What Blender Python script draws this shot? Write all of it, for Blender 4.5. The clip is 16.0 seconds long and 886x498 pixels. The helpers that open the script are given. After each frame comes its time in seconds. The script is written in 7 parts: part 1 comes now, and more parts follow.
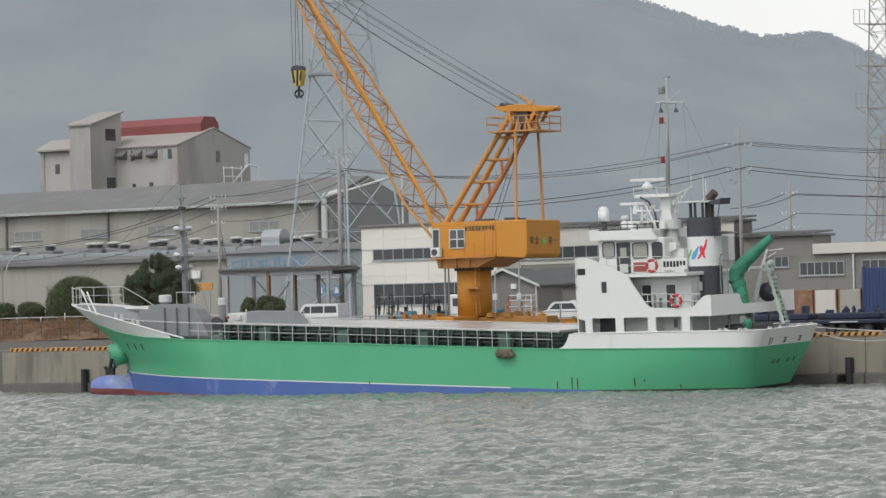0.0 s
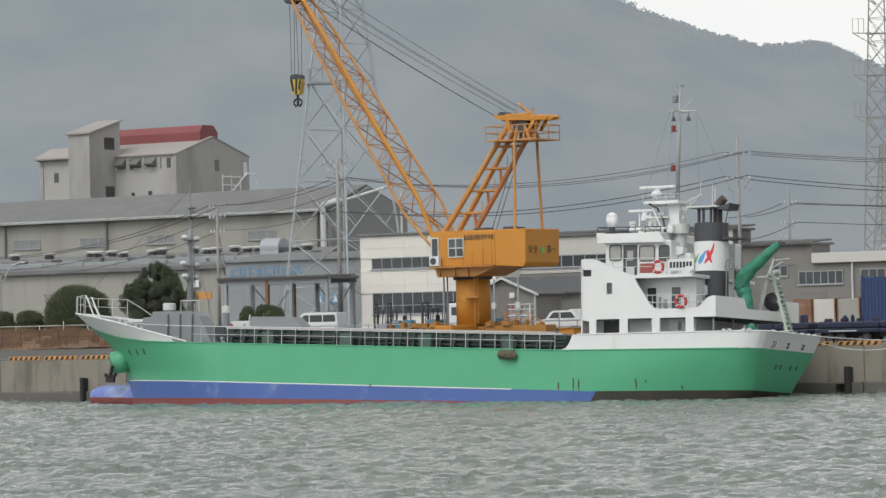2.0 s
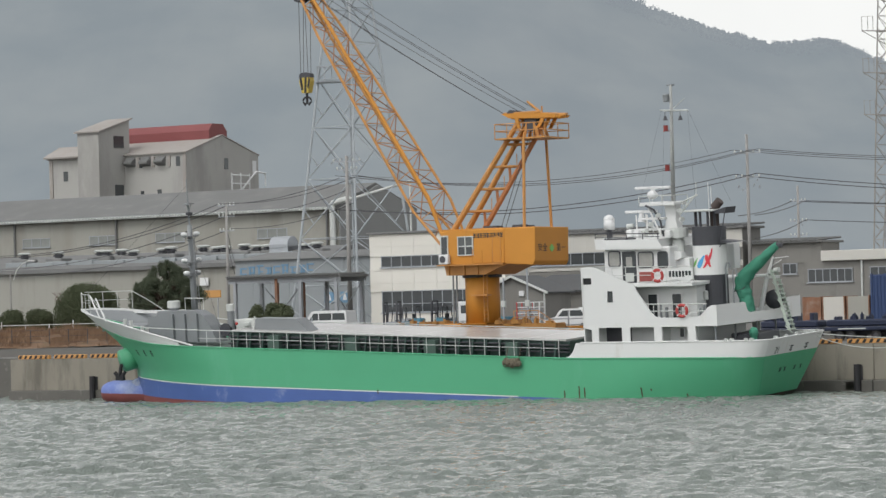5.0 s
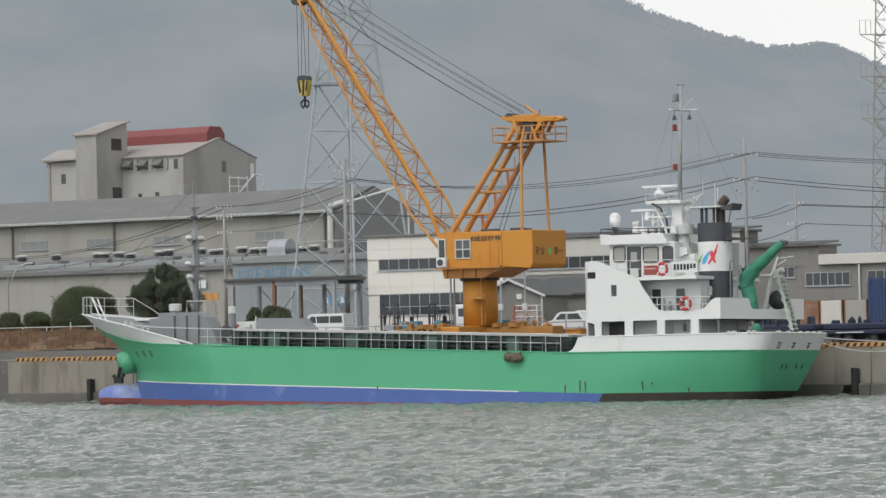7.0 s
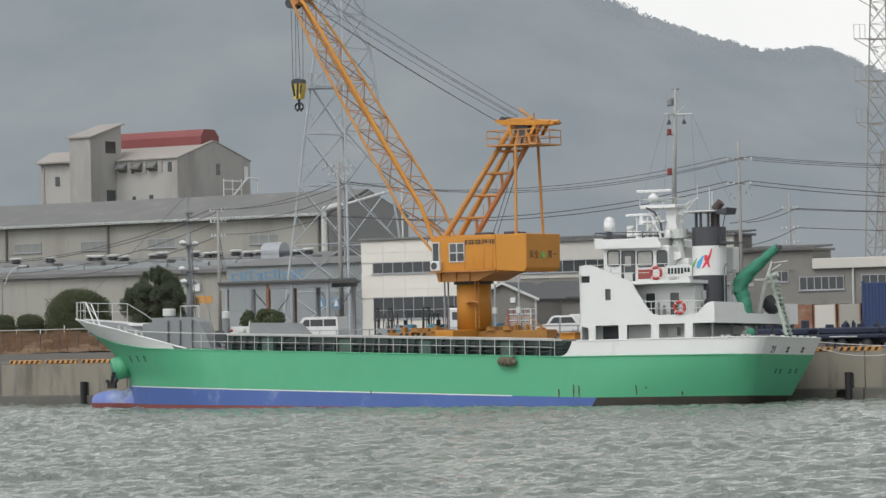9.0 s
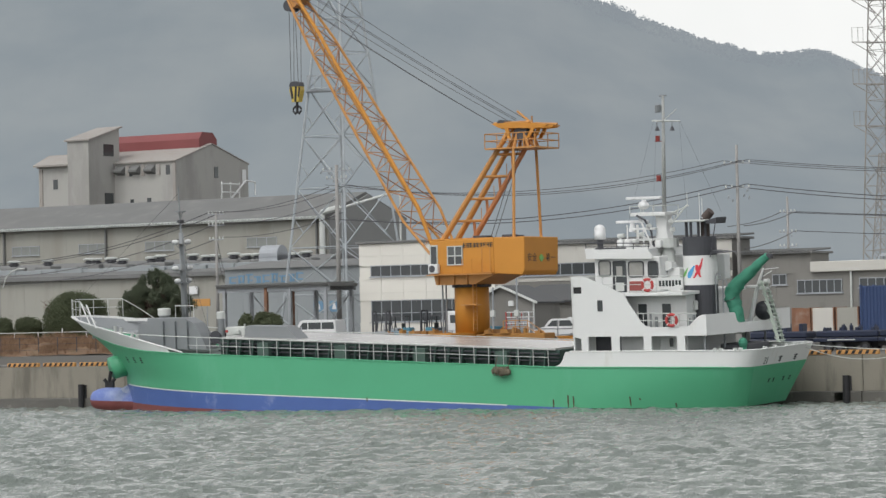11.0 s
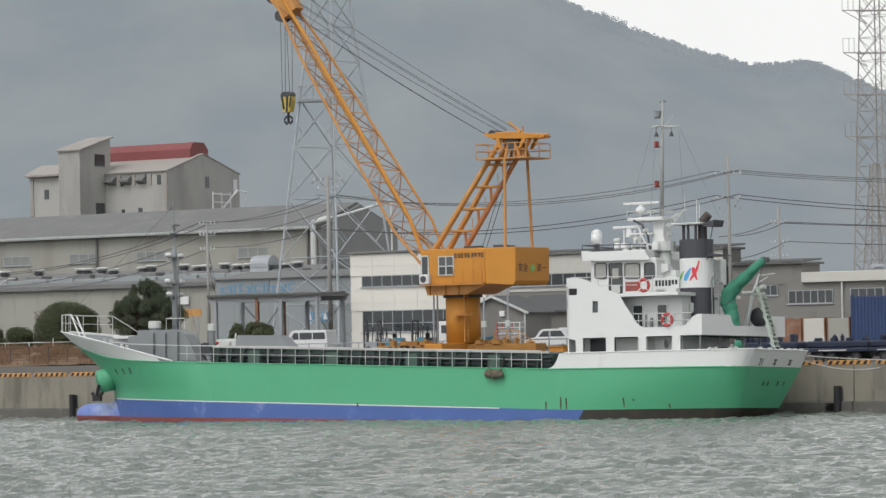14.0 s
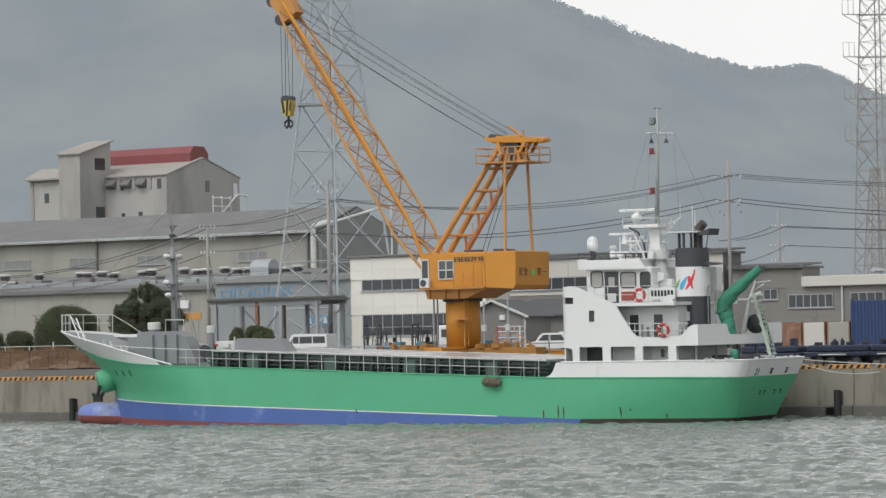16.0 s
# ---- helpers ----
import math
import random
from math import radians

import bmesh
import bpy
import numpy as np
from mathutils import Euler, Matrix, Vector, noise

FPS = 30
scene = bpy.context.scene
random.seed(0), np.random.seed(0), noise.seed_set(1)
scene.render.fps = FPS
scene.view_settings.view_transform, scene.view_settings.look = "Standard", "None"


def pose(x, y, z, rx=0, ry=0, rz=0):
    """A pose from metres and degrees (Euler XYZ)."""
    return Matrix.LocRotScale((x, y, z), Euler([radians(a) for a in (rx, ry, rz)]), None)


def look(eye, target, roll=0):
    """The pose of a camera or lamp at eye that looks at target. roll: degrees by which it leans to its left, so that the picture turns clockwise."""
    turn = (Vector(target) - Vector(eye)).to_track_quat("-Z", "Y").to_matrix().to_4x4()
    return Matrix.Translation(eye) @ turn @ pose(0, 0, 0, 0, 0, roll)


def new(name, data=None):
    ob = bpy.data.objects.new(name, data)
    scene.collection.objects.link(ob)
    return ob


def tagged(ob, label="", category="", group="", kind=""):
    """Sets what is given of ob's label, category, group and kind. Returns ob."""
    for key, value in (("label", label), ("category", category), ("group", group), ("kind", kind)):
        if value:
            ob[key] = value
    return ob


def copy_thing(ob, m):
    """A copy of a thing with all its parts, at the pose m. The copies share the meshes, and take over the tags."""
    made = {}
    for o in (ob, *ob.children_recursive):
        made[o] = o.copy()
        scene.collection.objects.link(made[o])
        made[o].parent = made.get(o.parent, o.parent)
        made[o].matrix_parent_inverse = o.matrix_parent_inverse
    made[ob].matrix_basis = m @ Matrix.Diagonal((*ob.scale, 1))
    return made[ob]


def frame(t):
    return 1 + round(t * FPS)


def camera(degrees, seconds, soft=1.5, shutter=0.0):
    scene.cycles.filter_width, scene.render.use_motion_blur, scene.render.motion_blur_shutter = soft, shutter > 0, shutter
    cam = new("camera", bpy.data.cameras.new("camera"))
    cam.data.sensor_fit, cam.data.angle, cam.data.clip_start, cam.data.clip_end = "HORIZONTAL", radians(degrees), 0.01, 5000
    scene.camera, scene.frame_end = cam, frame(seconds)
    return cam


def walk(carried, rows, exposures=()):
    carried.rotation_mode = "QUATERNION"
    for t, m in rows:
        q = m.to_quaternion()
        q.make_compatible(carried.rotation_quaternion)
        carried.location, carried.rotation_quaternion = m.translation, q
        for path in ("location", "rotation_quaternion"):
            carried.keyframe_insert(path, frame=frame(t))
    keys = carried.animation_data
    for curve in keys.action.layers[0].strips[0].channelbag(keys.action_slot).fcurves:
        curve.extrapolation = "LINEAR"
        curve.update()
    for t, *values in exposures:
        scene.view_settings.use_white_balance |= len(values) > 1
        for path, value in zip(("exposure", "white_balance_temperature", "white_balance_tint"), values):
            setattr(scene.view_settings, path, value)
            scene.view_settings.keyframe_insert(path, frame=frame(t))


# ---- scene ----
EYE = Vector((0.0, 0.0, 5.7))
FOV = 15.013


def aim(yaw, pitch, roll):
    a, b = radians(yaw), radians(pitch)
    way = Vector((math.sin(a) * math.cos(b), math.cos(a) * math.cos(b), math.sin(b)))
    return look(EYE, EYE + 200 * way, -roll)


cam = camera(FOV, 16.0, soft=1.45)
walk(cam, [(t, aim(a, b, c)) for t, a, b, c in (
    (0.0, 0.026, 1.000, 1.474),
    (0.5, -0.021, 1.026, 1.470),
    (1.0, -0.039, 1.044, 1.508),
    (1.5, 0.011, 1.111, 1.446),
    (2.0, 0.050, 1.151, 1.440),
    (2.5, 0.082, 1.208, 1.436),
    (3.0, 0.055, 1.187, 1.497),
    (3.5, -0.000, 1.146, 1.510),
    (4.0, -0.073, 1.121, 1.542),
    (6.5, -0.109, 1.155, 1.422),
    (7.0, -0.068, 1.175, 1.414),
    (7.5, -0.012, 1.141, 1.422),
    (8.0, 0.010, 1.159, 1.376),
    (8.5, 0.027, 1.196, 1.328),
    (9.0, 0.036, 1.231, 1.306),
    (11.5, 0.103, 1.322, 1.257),
    (12.0, 0.188, 1.386, 1.266),
    (12.5, 0.227, 1.428, 1.271),
    (13.0, 0.231, 1.445, 1.285),
    (13.5, 0.225, 1.438, 1.297),
    (14.0, 0.226, 1.454, 1.245),
    (14.5, 0.231, 1.474, 1.249),
    (15.0, 0.263, 1.484, 1.260),
    (15.5, 0.255, 1.502, 1.234),
    (16.0, 0.226, 1.521, 1.224),
)])

# ---- world, sun ----
SUN_DIR = Vector((-0.36, -0.48, 0.80)).normalized()
world = bpy.data.worlds.new("world")
scene.world = world
world.use_nodes = True
wn = world.node_tree.nodes
wl = world.node_tree.links
sky = wn.new("ShaderNodeTexSky")
sky.sky_type, sky.sun_disc = "NISHITA", False
sky.sun_elevation = math.asin(SUN_DIR.z)
sky.sun_rotation = math.atan2(SUN_DIR.x, SUN_DIR.y)
sky.dust_density, sky.air_density = 2.5, 1.0
grey = wn.new("ShaderNodeHueSaturation")
grey.inputs["Saturation"].default_value = 0.1
wl.new(sky.outputs[0], grey.inputs["Color"])
wl.new(grey.outputs[0], wn["Background"].inputs[0])
wn["Background"].inputs[1].default_value = 0.185
sun = new("sun", bpy.data.lights.new("sun", "SUN"))
sun.data.energy, sun.data.angle, sun.data.color = 0.75, radians(24), (1.0, 0.97, 0.93)
sun.matrix_world = look(SUN_DIR * 50, (0, 0, 0))
scene.view_settings.exposure = 0.0

# ---- materials ----
def mat(name, color, rough=0.6, metal=0.0, vary=0.12, scale=1.5, fine=25.0, bump=0.15, stain=None, stain_at=0.62, stain_scale=0.5, streak=1.0, glow=0.0, spec=0.5, piece=0.0):
    """Paint, stone or metal: base colour varied at two scales, optional stains (colour) stretched along z, fine relief."""
    m = bpy.data.materials.new(name)
    m.use_nodes = True
    n, l = m.node_tree.nodes, m.node_tree.links
    b = n["Principled BSDF"]
    b.inputs["Roughness"].default_value, b.inputs["Metallic"].default_value = rough, metal
    b.inputs["Specular IOR Level"].default_value = spec
    tc = n.new("ShaderNodeTexCoord")
    big, small = n.new("ShaderNodeTexNoise"), n.new("ShaderNodeTexNoise")
    big.inputs["Scale"].default_value, small.inputs["Scale"].default_value = scale, fine
    big.inputs["Detail"].default_value, small.inputs["Detail"].default_value = 5, 3
    l.new(tc.outputs["Object"], big.inputs["Vector"])
    l.new(tc.outputs["Object"], small.inputs["Vector"])
    mix = n.new("ShaderNodeMix")
    mix.data_type = "RGBA"
    lo = [max(0, c * (1 - vary)) for c in color]
    hi = [min(1, c * (1 + vary)) for c in color]
    mix.inputs[6].default_value, mix.inputs[7].default_value = (*lo, 1), (*hi, 1)
    add = n.new("ShaderNodeMath")
    add.operation = "MULTIPLY_ADD"
    add.inputs[1].default_value, add.inputs[2].default_value = 0.3, 0.0
    l.new(small.outputs[0], add.inputs[0])
    sm = n.new("ShaderNodeMath")
    sm.operation = "MULTIPLY_ADD"
    sm.inputs[1].default_value = 0.9
    l.new(big.outputs[0], sm.inputs[0])
    l.new(add.outputs[0], sm.inputs[2])
    l.new(sm.outputs[0], mix.inputs[0])
    col = mix.outputs[2]
    if stain:
        mp = n.new("ShaderNodeMapping")
        mp.inputs["Scale"].default_value = (1, 1, 1 / streak)
        l.new(tc.outputs["Object"], mp.inputs["Vector"])
        st = n.new("ShaderNodeTexNoise")
        st.inputs["Scale"].default_value, st.inputs["Detail"].default_value = stain_scale, 8
        st.inputs["Roughness"].default_value = 0.65
        l.new(mp.outputs[0], st.inputs["Vector"])
        rp = n.new("ShaderNodeMapRange")
        rp.inputs["From Min"].default_value, rp.inputs["From Max"].default_value = stain_at, stain_at + 0.16
        rp.inputs["To Max"].default_value = 0.75
        l.new(st.outputs[0], rp.inputs["Value"])
        m2 = n.new("ShaderNodeMix")
        m2.data_type = "RGBA"
        l.new(rp.outputs[0], m2.inputs[0])
        l.new(col, m2.inputs[6])
        m2.inputs[7].default_value = (*stain, 1)
        col = m2.outputs[2]
    if piece:
        info = n.new("ShaderNodeObjectInfo")
        hv = n.new("ShaderNodeHueSaturation")
        pr = n.new("ShaderNodeMapRange")
        pr.inputs["To Min"].default_value, pr.inputs["To Max"].default_value = 1 - piece, 1 + piece
        l.new(info.outputs["Random"], pr.inputs["Value"])
        l.new(pr.outputs[0], hv.inputs["Value"])
        l.new(col, hv.inputs["Color"])
        col = hv.outputs[0]
    l.new(col, b.inputs["Base Color"])
    if bump:
        bp = n.new("ShaderNodeBump")
        bp.inputs["Strength"].default_value, bp.inputs["Distance"].default_value = bump, 0.02
        l.new(sm.outputs[0], bp.inputs["Height"])
        l.new(bp.outputs[0], b.inputs["Normal"])
    if glow:
        b.inputs["Emission Color"].default_value = (*color, 1)
        b.inputs["Emission Strength"].default_value = glow
    return m


def glass(name, color=(0.055, 0.062, 0.065)):
    m = bpy.data.materials.new(name)
    m.use_nodes = True
    b = m.node_tree.nodes["Principled BSDF"]
    b.inputs["Base Color"].default_value = (*color, 1)
    b.inputs["Roughness"].default_value = 0.06
    b.inputs["Specular IOR Level"].default_value = 0.6
    return m


RUST = (0.16, 0.07, 0.035)
GREEN = mat("hull_green", (0.083, 0.366, 0.201), 0.45, vary=0.07, scale=0.35, stain=(0.118, 0.41, 0.245), stain_at=0.55, stain_scale=0.25, streak=3, bump=0.1)
BLUE = mat("hull_blue", (0.065, 0.12, 0.33), 0.55, vary=0.15, scale=0.6, stain=(0.25, 0.3, 0.48), stain_at=0.6, stain_scale=0.6, bump=0.1)
RED = mat("hull_red", (0.2, 0.06, 0.055), 0.65, vary=0.2, scale=1.0)
SHIPWHITE = mat("ship_white", (0.66, 0.67, 0.66), 0.45, vary=0.04, scale=0.6, stain=(0.52, 0.5, 0.45), stain_at=0.6, stain_scale=0.8, streak=5, bump=0.05)
SHIPGREY = mat("ship_grey", (0.205, 0.22, 0.228), 0.55, vary=0.1, scale=0.8, stain=(0.2, 0.16, 0.13), stain_at=0.64, stain_scale=1.2, streak=3)
STEELPALE = mat("rail_paint", (0.5, 0.52, 0.5), 0.5, vary=0.1, scale=3)
DARKGREY = mat("dark_grey_paint", (0.05, 0.052, 0.06), 0.5, vary=0.15, scale=1.2)
BLACK = mat("black_rubber", (0.018, 0.018, 0.02), 0.7, vary=0.3, scale=4)
COAMING = mat("coaming_green", (0.03, 0.062, 0.05), 0.6, vary=0.25, scale=0.9, stain=RUST, stain_at=0.66, stain_scale=1.5, streak=3)
DECKMAT = mat("deck_paint", (0.12, 0.16, 0.14), 0.7, vary=0.2, scale=0.8)
HATCHTOP = mat("hatch_cover_paint", (0.42, 0.4, 0.38), 0.5, vary=0.12, scale=0.7)
ORANGE_RED = mat("lifebuoy_red", (0.42, 0.05, 0.045), 0.5, vary=0.1)
CANVAS = mat("green_canvas", (0.045, 0.215, 0.14), 0.8, vary=0.25, scale=1.6, bump=0.5)
CRANE = mat("crane_yellow", (0.5, 0.215, 0.027), 0.62, vary=0.1, scale=0.7, stain=(0.33, 0.13, 0.03), stain_at=0.62, stain_scale=0.7, streak=4, bump=0.1)
CRANE_FADED = mat("crane_orange", (0.47, 0.222, 0.06), 0.5, vary=0.15, scale=0.9, stain=RUST, stain_at=0.66, stain_scale=1.2, streak=2)
GALV = mat("galvanised_steel", (0.33, 0.35, 0.37), 0.5, metal=0.3, vary=0.15, scale=1.0)
ROPE = mat("wire_rope", (0.06, 0.06, 0.065), 0.6, vary=0.2, scale=3)
CONCRETE = mat("quay_concrete", (0.225, 0.208, 0.172), 0.85, vary=0.16, scale=0.35, fine=9, bump=0.3, stain=(0.1, 0.092, 0.075), stain_at=0.48, stain_scale=0.6, streak=5)
WETCONC = mat("wet_concrete", (0.10, 0.095, 0.085), 0.5, vary=0.3, scale=0.9, fine=12, bump=0.6, stain=(0.26, 0.25, 0.23), stain_at=0.6, stain_scale=1.2)
APRON = mat("apron_concrete", (0.14, 0.137, 0.128), 0.9, vary=0.15, scale=0.2, fine=6)
DRYGRASS = mat("dry_grass", (0.16, 0.10, 0.06), 0.95, vary=0.4, scale=0.6, fine=6, bump=0.8, stain=(0.10, 0.09, 0.045), stain_at=0.55, stain_scale=0.5)
WALLBEIGE = mat("factory_cladding", (0.3, 0.297, 0.265), 0.75, vary=0.07, scale=0.08, stain=(0.245, 0.235, 0.205), stain_at=0.5, stain_scale=0.25, streak=6)
# Silo base colour is paled to paint in distance haze; its stains are separate.
SILO = mat("silo_render", (0.37, 0.366, 0.345), 0.85, vary=0.1, scale=0.12, stain=(0.27, 0.265, 0.25), stain_at=0.5, stain_scale=0.16, streak=3)
ROOFGREY = mat("roof_sheet", (0.15, 0.153, 0.15), 0.75, vary=0.16, scale=0.3, stain=(0.2, 0.2, 0.19), stain_at=0.55, stain_scale=0.3)
ROOFRED = mat("red_roof", (0.2, 0.055, 0.055), 0.6, vary=0.12, scale=0.3)
OFFICEWHITE = mat("office_panel", (0.5, 0.49, 0.45), 0.7, vary=0.05, scale=0.3, stain=(0.56, 0.55, 0.51), stain_at=0.62, stain_scale=0.3, streak=5)
WALLGREY = mat("grey_wall", (0.195, 0.19, 0.175), 0.8, vary=0.08, scale=0.15, stain=(0.145, 0.14, 0.128), stain_at=0.5, stain_scale=0.3, streak=4)
PALEBLUE = mat("pale_blue_cladding", (0.25, 0.272, 0.28), 0.75, vary=0.08, scale=0.15)
SIGNBLUE = mat("sign_blue", (0.14, 0.26, 0.38), 0.6, vary=0.15, scale=0.8)
WHITE = mat("white_paint", (0.64, 0.65, 0.65), 0.4, vary=0.04, scale=1)
NAVY = mat("navy_paint", (0.012, 0.019, 0.045), 0.5, vary=0.2, scale=1)
BOXBLUE = mat("container_blue", (0.025, 0.05, 0.125), 0.55, vary=0.1, scale=0.5)
YELLOW = mat("safety_yellow", (0.5, 0.26, 0.08), 0.6, vary=0.12, scale=2)
WOODPOLE = mat("pole_concrete", (0.27, 0.265, 0.255), 0.85, vary=0.1, scale=1)
RUSTY = mat("rusty_sheet", (0.2, 0.1, 0.06), 0.85, vary=0.4, scale=1.2, stain=(0.3, 0.26, 0.22), stain_at=0.5, stain_scale=0.8)
GLASS = glass("window_glass")
GLASSPALE = glass("pale_window_glass", (0.09, 0.1, 0.1))
LEAFDARK = mat("leaf_dark", (0.08, 0.094, 0.055), 0.9, spec=0.1, vary=0.35, scale=0.7, fine=8, bump=0)
LEAFPINE = mat("leaf_pine", (0.075, 0.09, 0.06), 0.9, spec=0.1, vary=0.35, scale=0.7, fine=8, bump=0)
TWIG = mat("twig", (0.14, 0.085, 0.075), 0.8, vary=0.2, scale=2)
BARK = mat("bark", (0.09, 0.065, 0.05), 0.9, vary=0.3, scale=3)
SKYBLUE = mat("logo_blue", (0.08, 0.33, 0.6), 0.5)
LOGOGREEN = mat("logo_green", (0.16, 0.42, 0.1), 0.5)
LOGORED = mat("logo_red", (0.6, 0.04, 0.06), 0.5)
MARK = mat("dark_lettering", (0.02, 0.03, 0.03), 0.6)

# ---- building tools ----
QUAY = pose(2.4, 233.9, 0, 0, 0, -32)  # u along the quay, v inland


def q(u, v, z=0.0, rz=0.0):
    return QUAY @ pose(u, v, z, 0, 0, rz)


def thing(name, m, label="", category="", group="", kind=""):
    ob = tagged(new(name), label, category, group, kind)
    ob.empty_display_size = 0.3
    ob.matrix_basis = m
    return ob


def mesh_of(name, bm, material):
    me = bpy.data.meshes.new(name)
    bm.normal_update()
    bm.to_mesh(me)
    bm.free()
    me.materials.append(material)
    return me


def part(name, bm, material, parent=None, label="", smooth=False):
    """Links a bmesh as one mesh object under a thing or a part."""
    me = mesh_of(name, bm, material)
    if smooth:
        for p in me.polygons:
            p.use_smooth = True
    ob = new(name, me)
    if parent:
        ob.parent = parent
    if label:
        ob["label"] = label
    return ob


def piece(name, me, parent, m):
    ob = new(name, me)
    ob.parent = parent
    ob.matrix_basis = m
    return ob


def solid(name, bm, material, m, label, category, group="", kind=""):
    """A thing that is one mesh."""
    ob = tagged(part(name, bm, material), label, category, group, kind)
    ob.matrix_basis = m
    return ob


def B():
    return bmesh.new()


def box(bm, x0, x1, y0, y1, z0, z1):
    v = [bm.verts.new(p) for p in ((x0, y0, z0), (x1, y0, z0), (x1, y1, z0), (x0, y1, z0), (x0, y0, z1), (x1, y0, z1), (x1, y1, z1), (x0, y1, z1))]
    for f in ((3, 2, 1, 0), (4, 5, 6, 7), (0, 1, 5, 4), (1, 2, 6, 5), (2, 3, 7, 6), (3, 0, 4, 7)):
        bm.faces.new([v[i] for i in f])
    return bm


def rbox(bm, x0, x1, y0, y1, z0, z1, r=0.03, seg=1):
    """A box with bevelled edges."""
    t = bmesh.new()
    box(t, x0, x1, y0, y1, z0, z1)
    bmesh.ops.bevel(t, geom=t.edges[:], offset=r, segments=seg, affect="EDGES", profile=0.5)
    merge(bm, t)
    return bm


def merge(bm, t, m=None):
    new_v = {v: bm.verts.new(m @ v.co if m else v.co) for v in t.verts}
    for f in t.faces:
        bm.faces.new([new_v[v] for v in f.verts])
    t.free()


def tube(bm, a, b, r, n=6, r2=None):
    """A bar between two points."""
    a, b = Vector(a), Vector(b)
    d = b - a
    if d.length < 1e-5:
        return bm
    rot = d.to_track_quat("Z", "Y").to_matrix()
    r2 = r if r2 is None else r2
    ring = [[bm.verts.new(p + rot @ Vector((rr * math.cos(2 * math.pi * (i + 0.5) / n), rr * math.sin(2 * math.pi * (i + 0.5) / n), 0))) for i in range(n)] for p, rr in ((a, r), (b, r2))]
    for i in range(n):
        j = (i + 1) % n
        bm.faces.new((ring[0][i], ring[0][j], ring[1][j], ring[1][i]))
    bm.faces.new(ring[0][::-1])
    bm.faces.new(ring[1])
    return bm


def wire(bm, pts, r, n=5):
    """A bent bar through the points, in one skin."""
    pts = [Vector(p) for p in pts]
    rings = []
    for i, p in enumerate(pts):
        d = (pts[min(i + 1, len(pts) - 1)] - pts[max(i - 1, 0)]).normalized()
        rot = d.to_track_quat("Z", "Y").to_matrix()
        rings.append([bm.verts.new(p + rot @ Vector((r * math.cos(2 * math.pi * (k + 0.5) / n), r * math.sin(2 * math.pi * (k + 0.5) / n), 0))) for k in range(n)])
    for a, b in zip(rings, rings[1:]):
        for k in range(n):
            bm.faces.new((a[k], a[(k + 1) % n], b[(k + 1) % n], b[k]))
    bm.faces.new(rings[0][::-1])
    bm.faces.new(rings[-1])
    return bm


def sag(a, b, drop, n=10):
    a, b = Vector(a), Vector(b)
    return [a.lerp(b, i / n) - Vector((0, 0, 4 * drop * (i / n) * (1 - i / n))) for i in range(n + 1)]


def prism(bm, poly, y0, y1, axis="y"):
    """A polygon in x, z (or y, z for axis x; x, y for axis z) given a thickness."""
    def at(p, w):
        return {"y": (p[0], w, p[1]), "x": (w, p[0], p[1]), "z": (p[0], p[1], w)}[axis]
    a = [bm.verts.new(at(p, y0)) for p in poly]
    b = [bm.verts.new(at(p, y1)) for p in poly]
    fs = [bm.faces.new(a), bm.faces.new(b[::-1])]
    for i in range(len(poly)):
        j = (i + 1) % len(poly)
        fs.append(bm.faces.new((a[j], a[i], b[i], b[j])))
    bmesh.ops.recalc_face_normals(bm, faces=fs)
    return bm


def panel(bm, outline, holes, y0, y1):
    """A plate in x, z with openings cut through, from y0 to y1."""
    loops = [outline] + holes
    edges = []
    for lp in loops:
        vs = [bm.verts.new((x, y0, z)) for x, z in lp]
        edges += [bm.edges.new((vs[i], vs[(i + 1) % len(vs)])) for i in range(len(vs))]
    got = bmesh.ops.triangle_fill(bm, use_beauty=True, use_dissolve=False, edges=edges)
    faces = [g for g in got["geom"] if isinstance(g, bmesh.types.BMFace)]
    ex = bmesh.ops.extrude_face_region(bm, geom=faces)
    bmesh.ops.translate(bm, verts=[g for g in ex["geom"] if isinstance(g, bmesh.types.BMVert)], vec=(0, y1 - y0, 0))
    bmesh.ops.recalc_face_normals(bm, faces=bm.faces[:])
    return bm


def rect(x0, x1, z0, z1, r=0.0, n=3):
    """A rectangle's corners in x, z, rounded by r."""
    if not r:
        return [(x0, z0), (x1, z0), (x1, z1), (x0, z1)]
    out = []
    for cx, cz, a in ((x1 - r, z0 + r, -90), (x1 - r, z1 - r, 0), (x0 + r, z1 - r, 90), (x0 + r, z0 + r, 180)):
        out += [(cx + r * math.cos(radians(a + 90 * i / n)), cz + r * math.sin(radians(a + 90 * i / n))) for i in range(n + 1)]
    return out


def ball(bm, c, r, sx=1, sy=1, sz=1, n=10):
    bmesh.ops.create_uvsphere(bm, u_segments=n, v_segments=max(5, n // 2 + 1), radius=r, matrix=Matrix.Translation(c) @ Matrix.Diagonal((sx, sy, sz, 1)))
    return bm


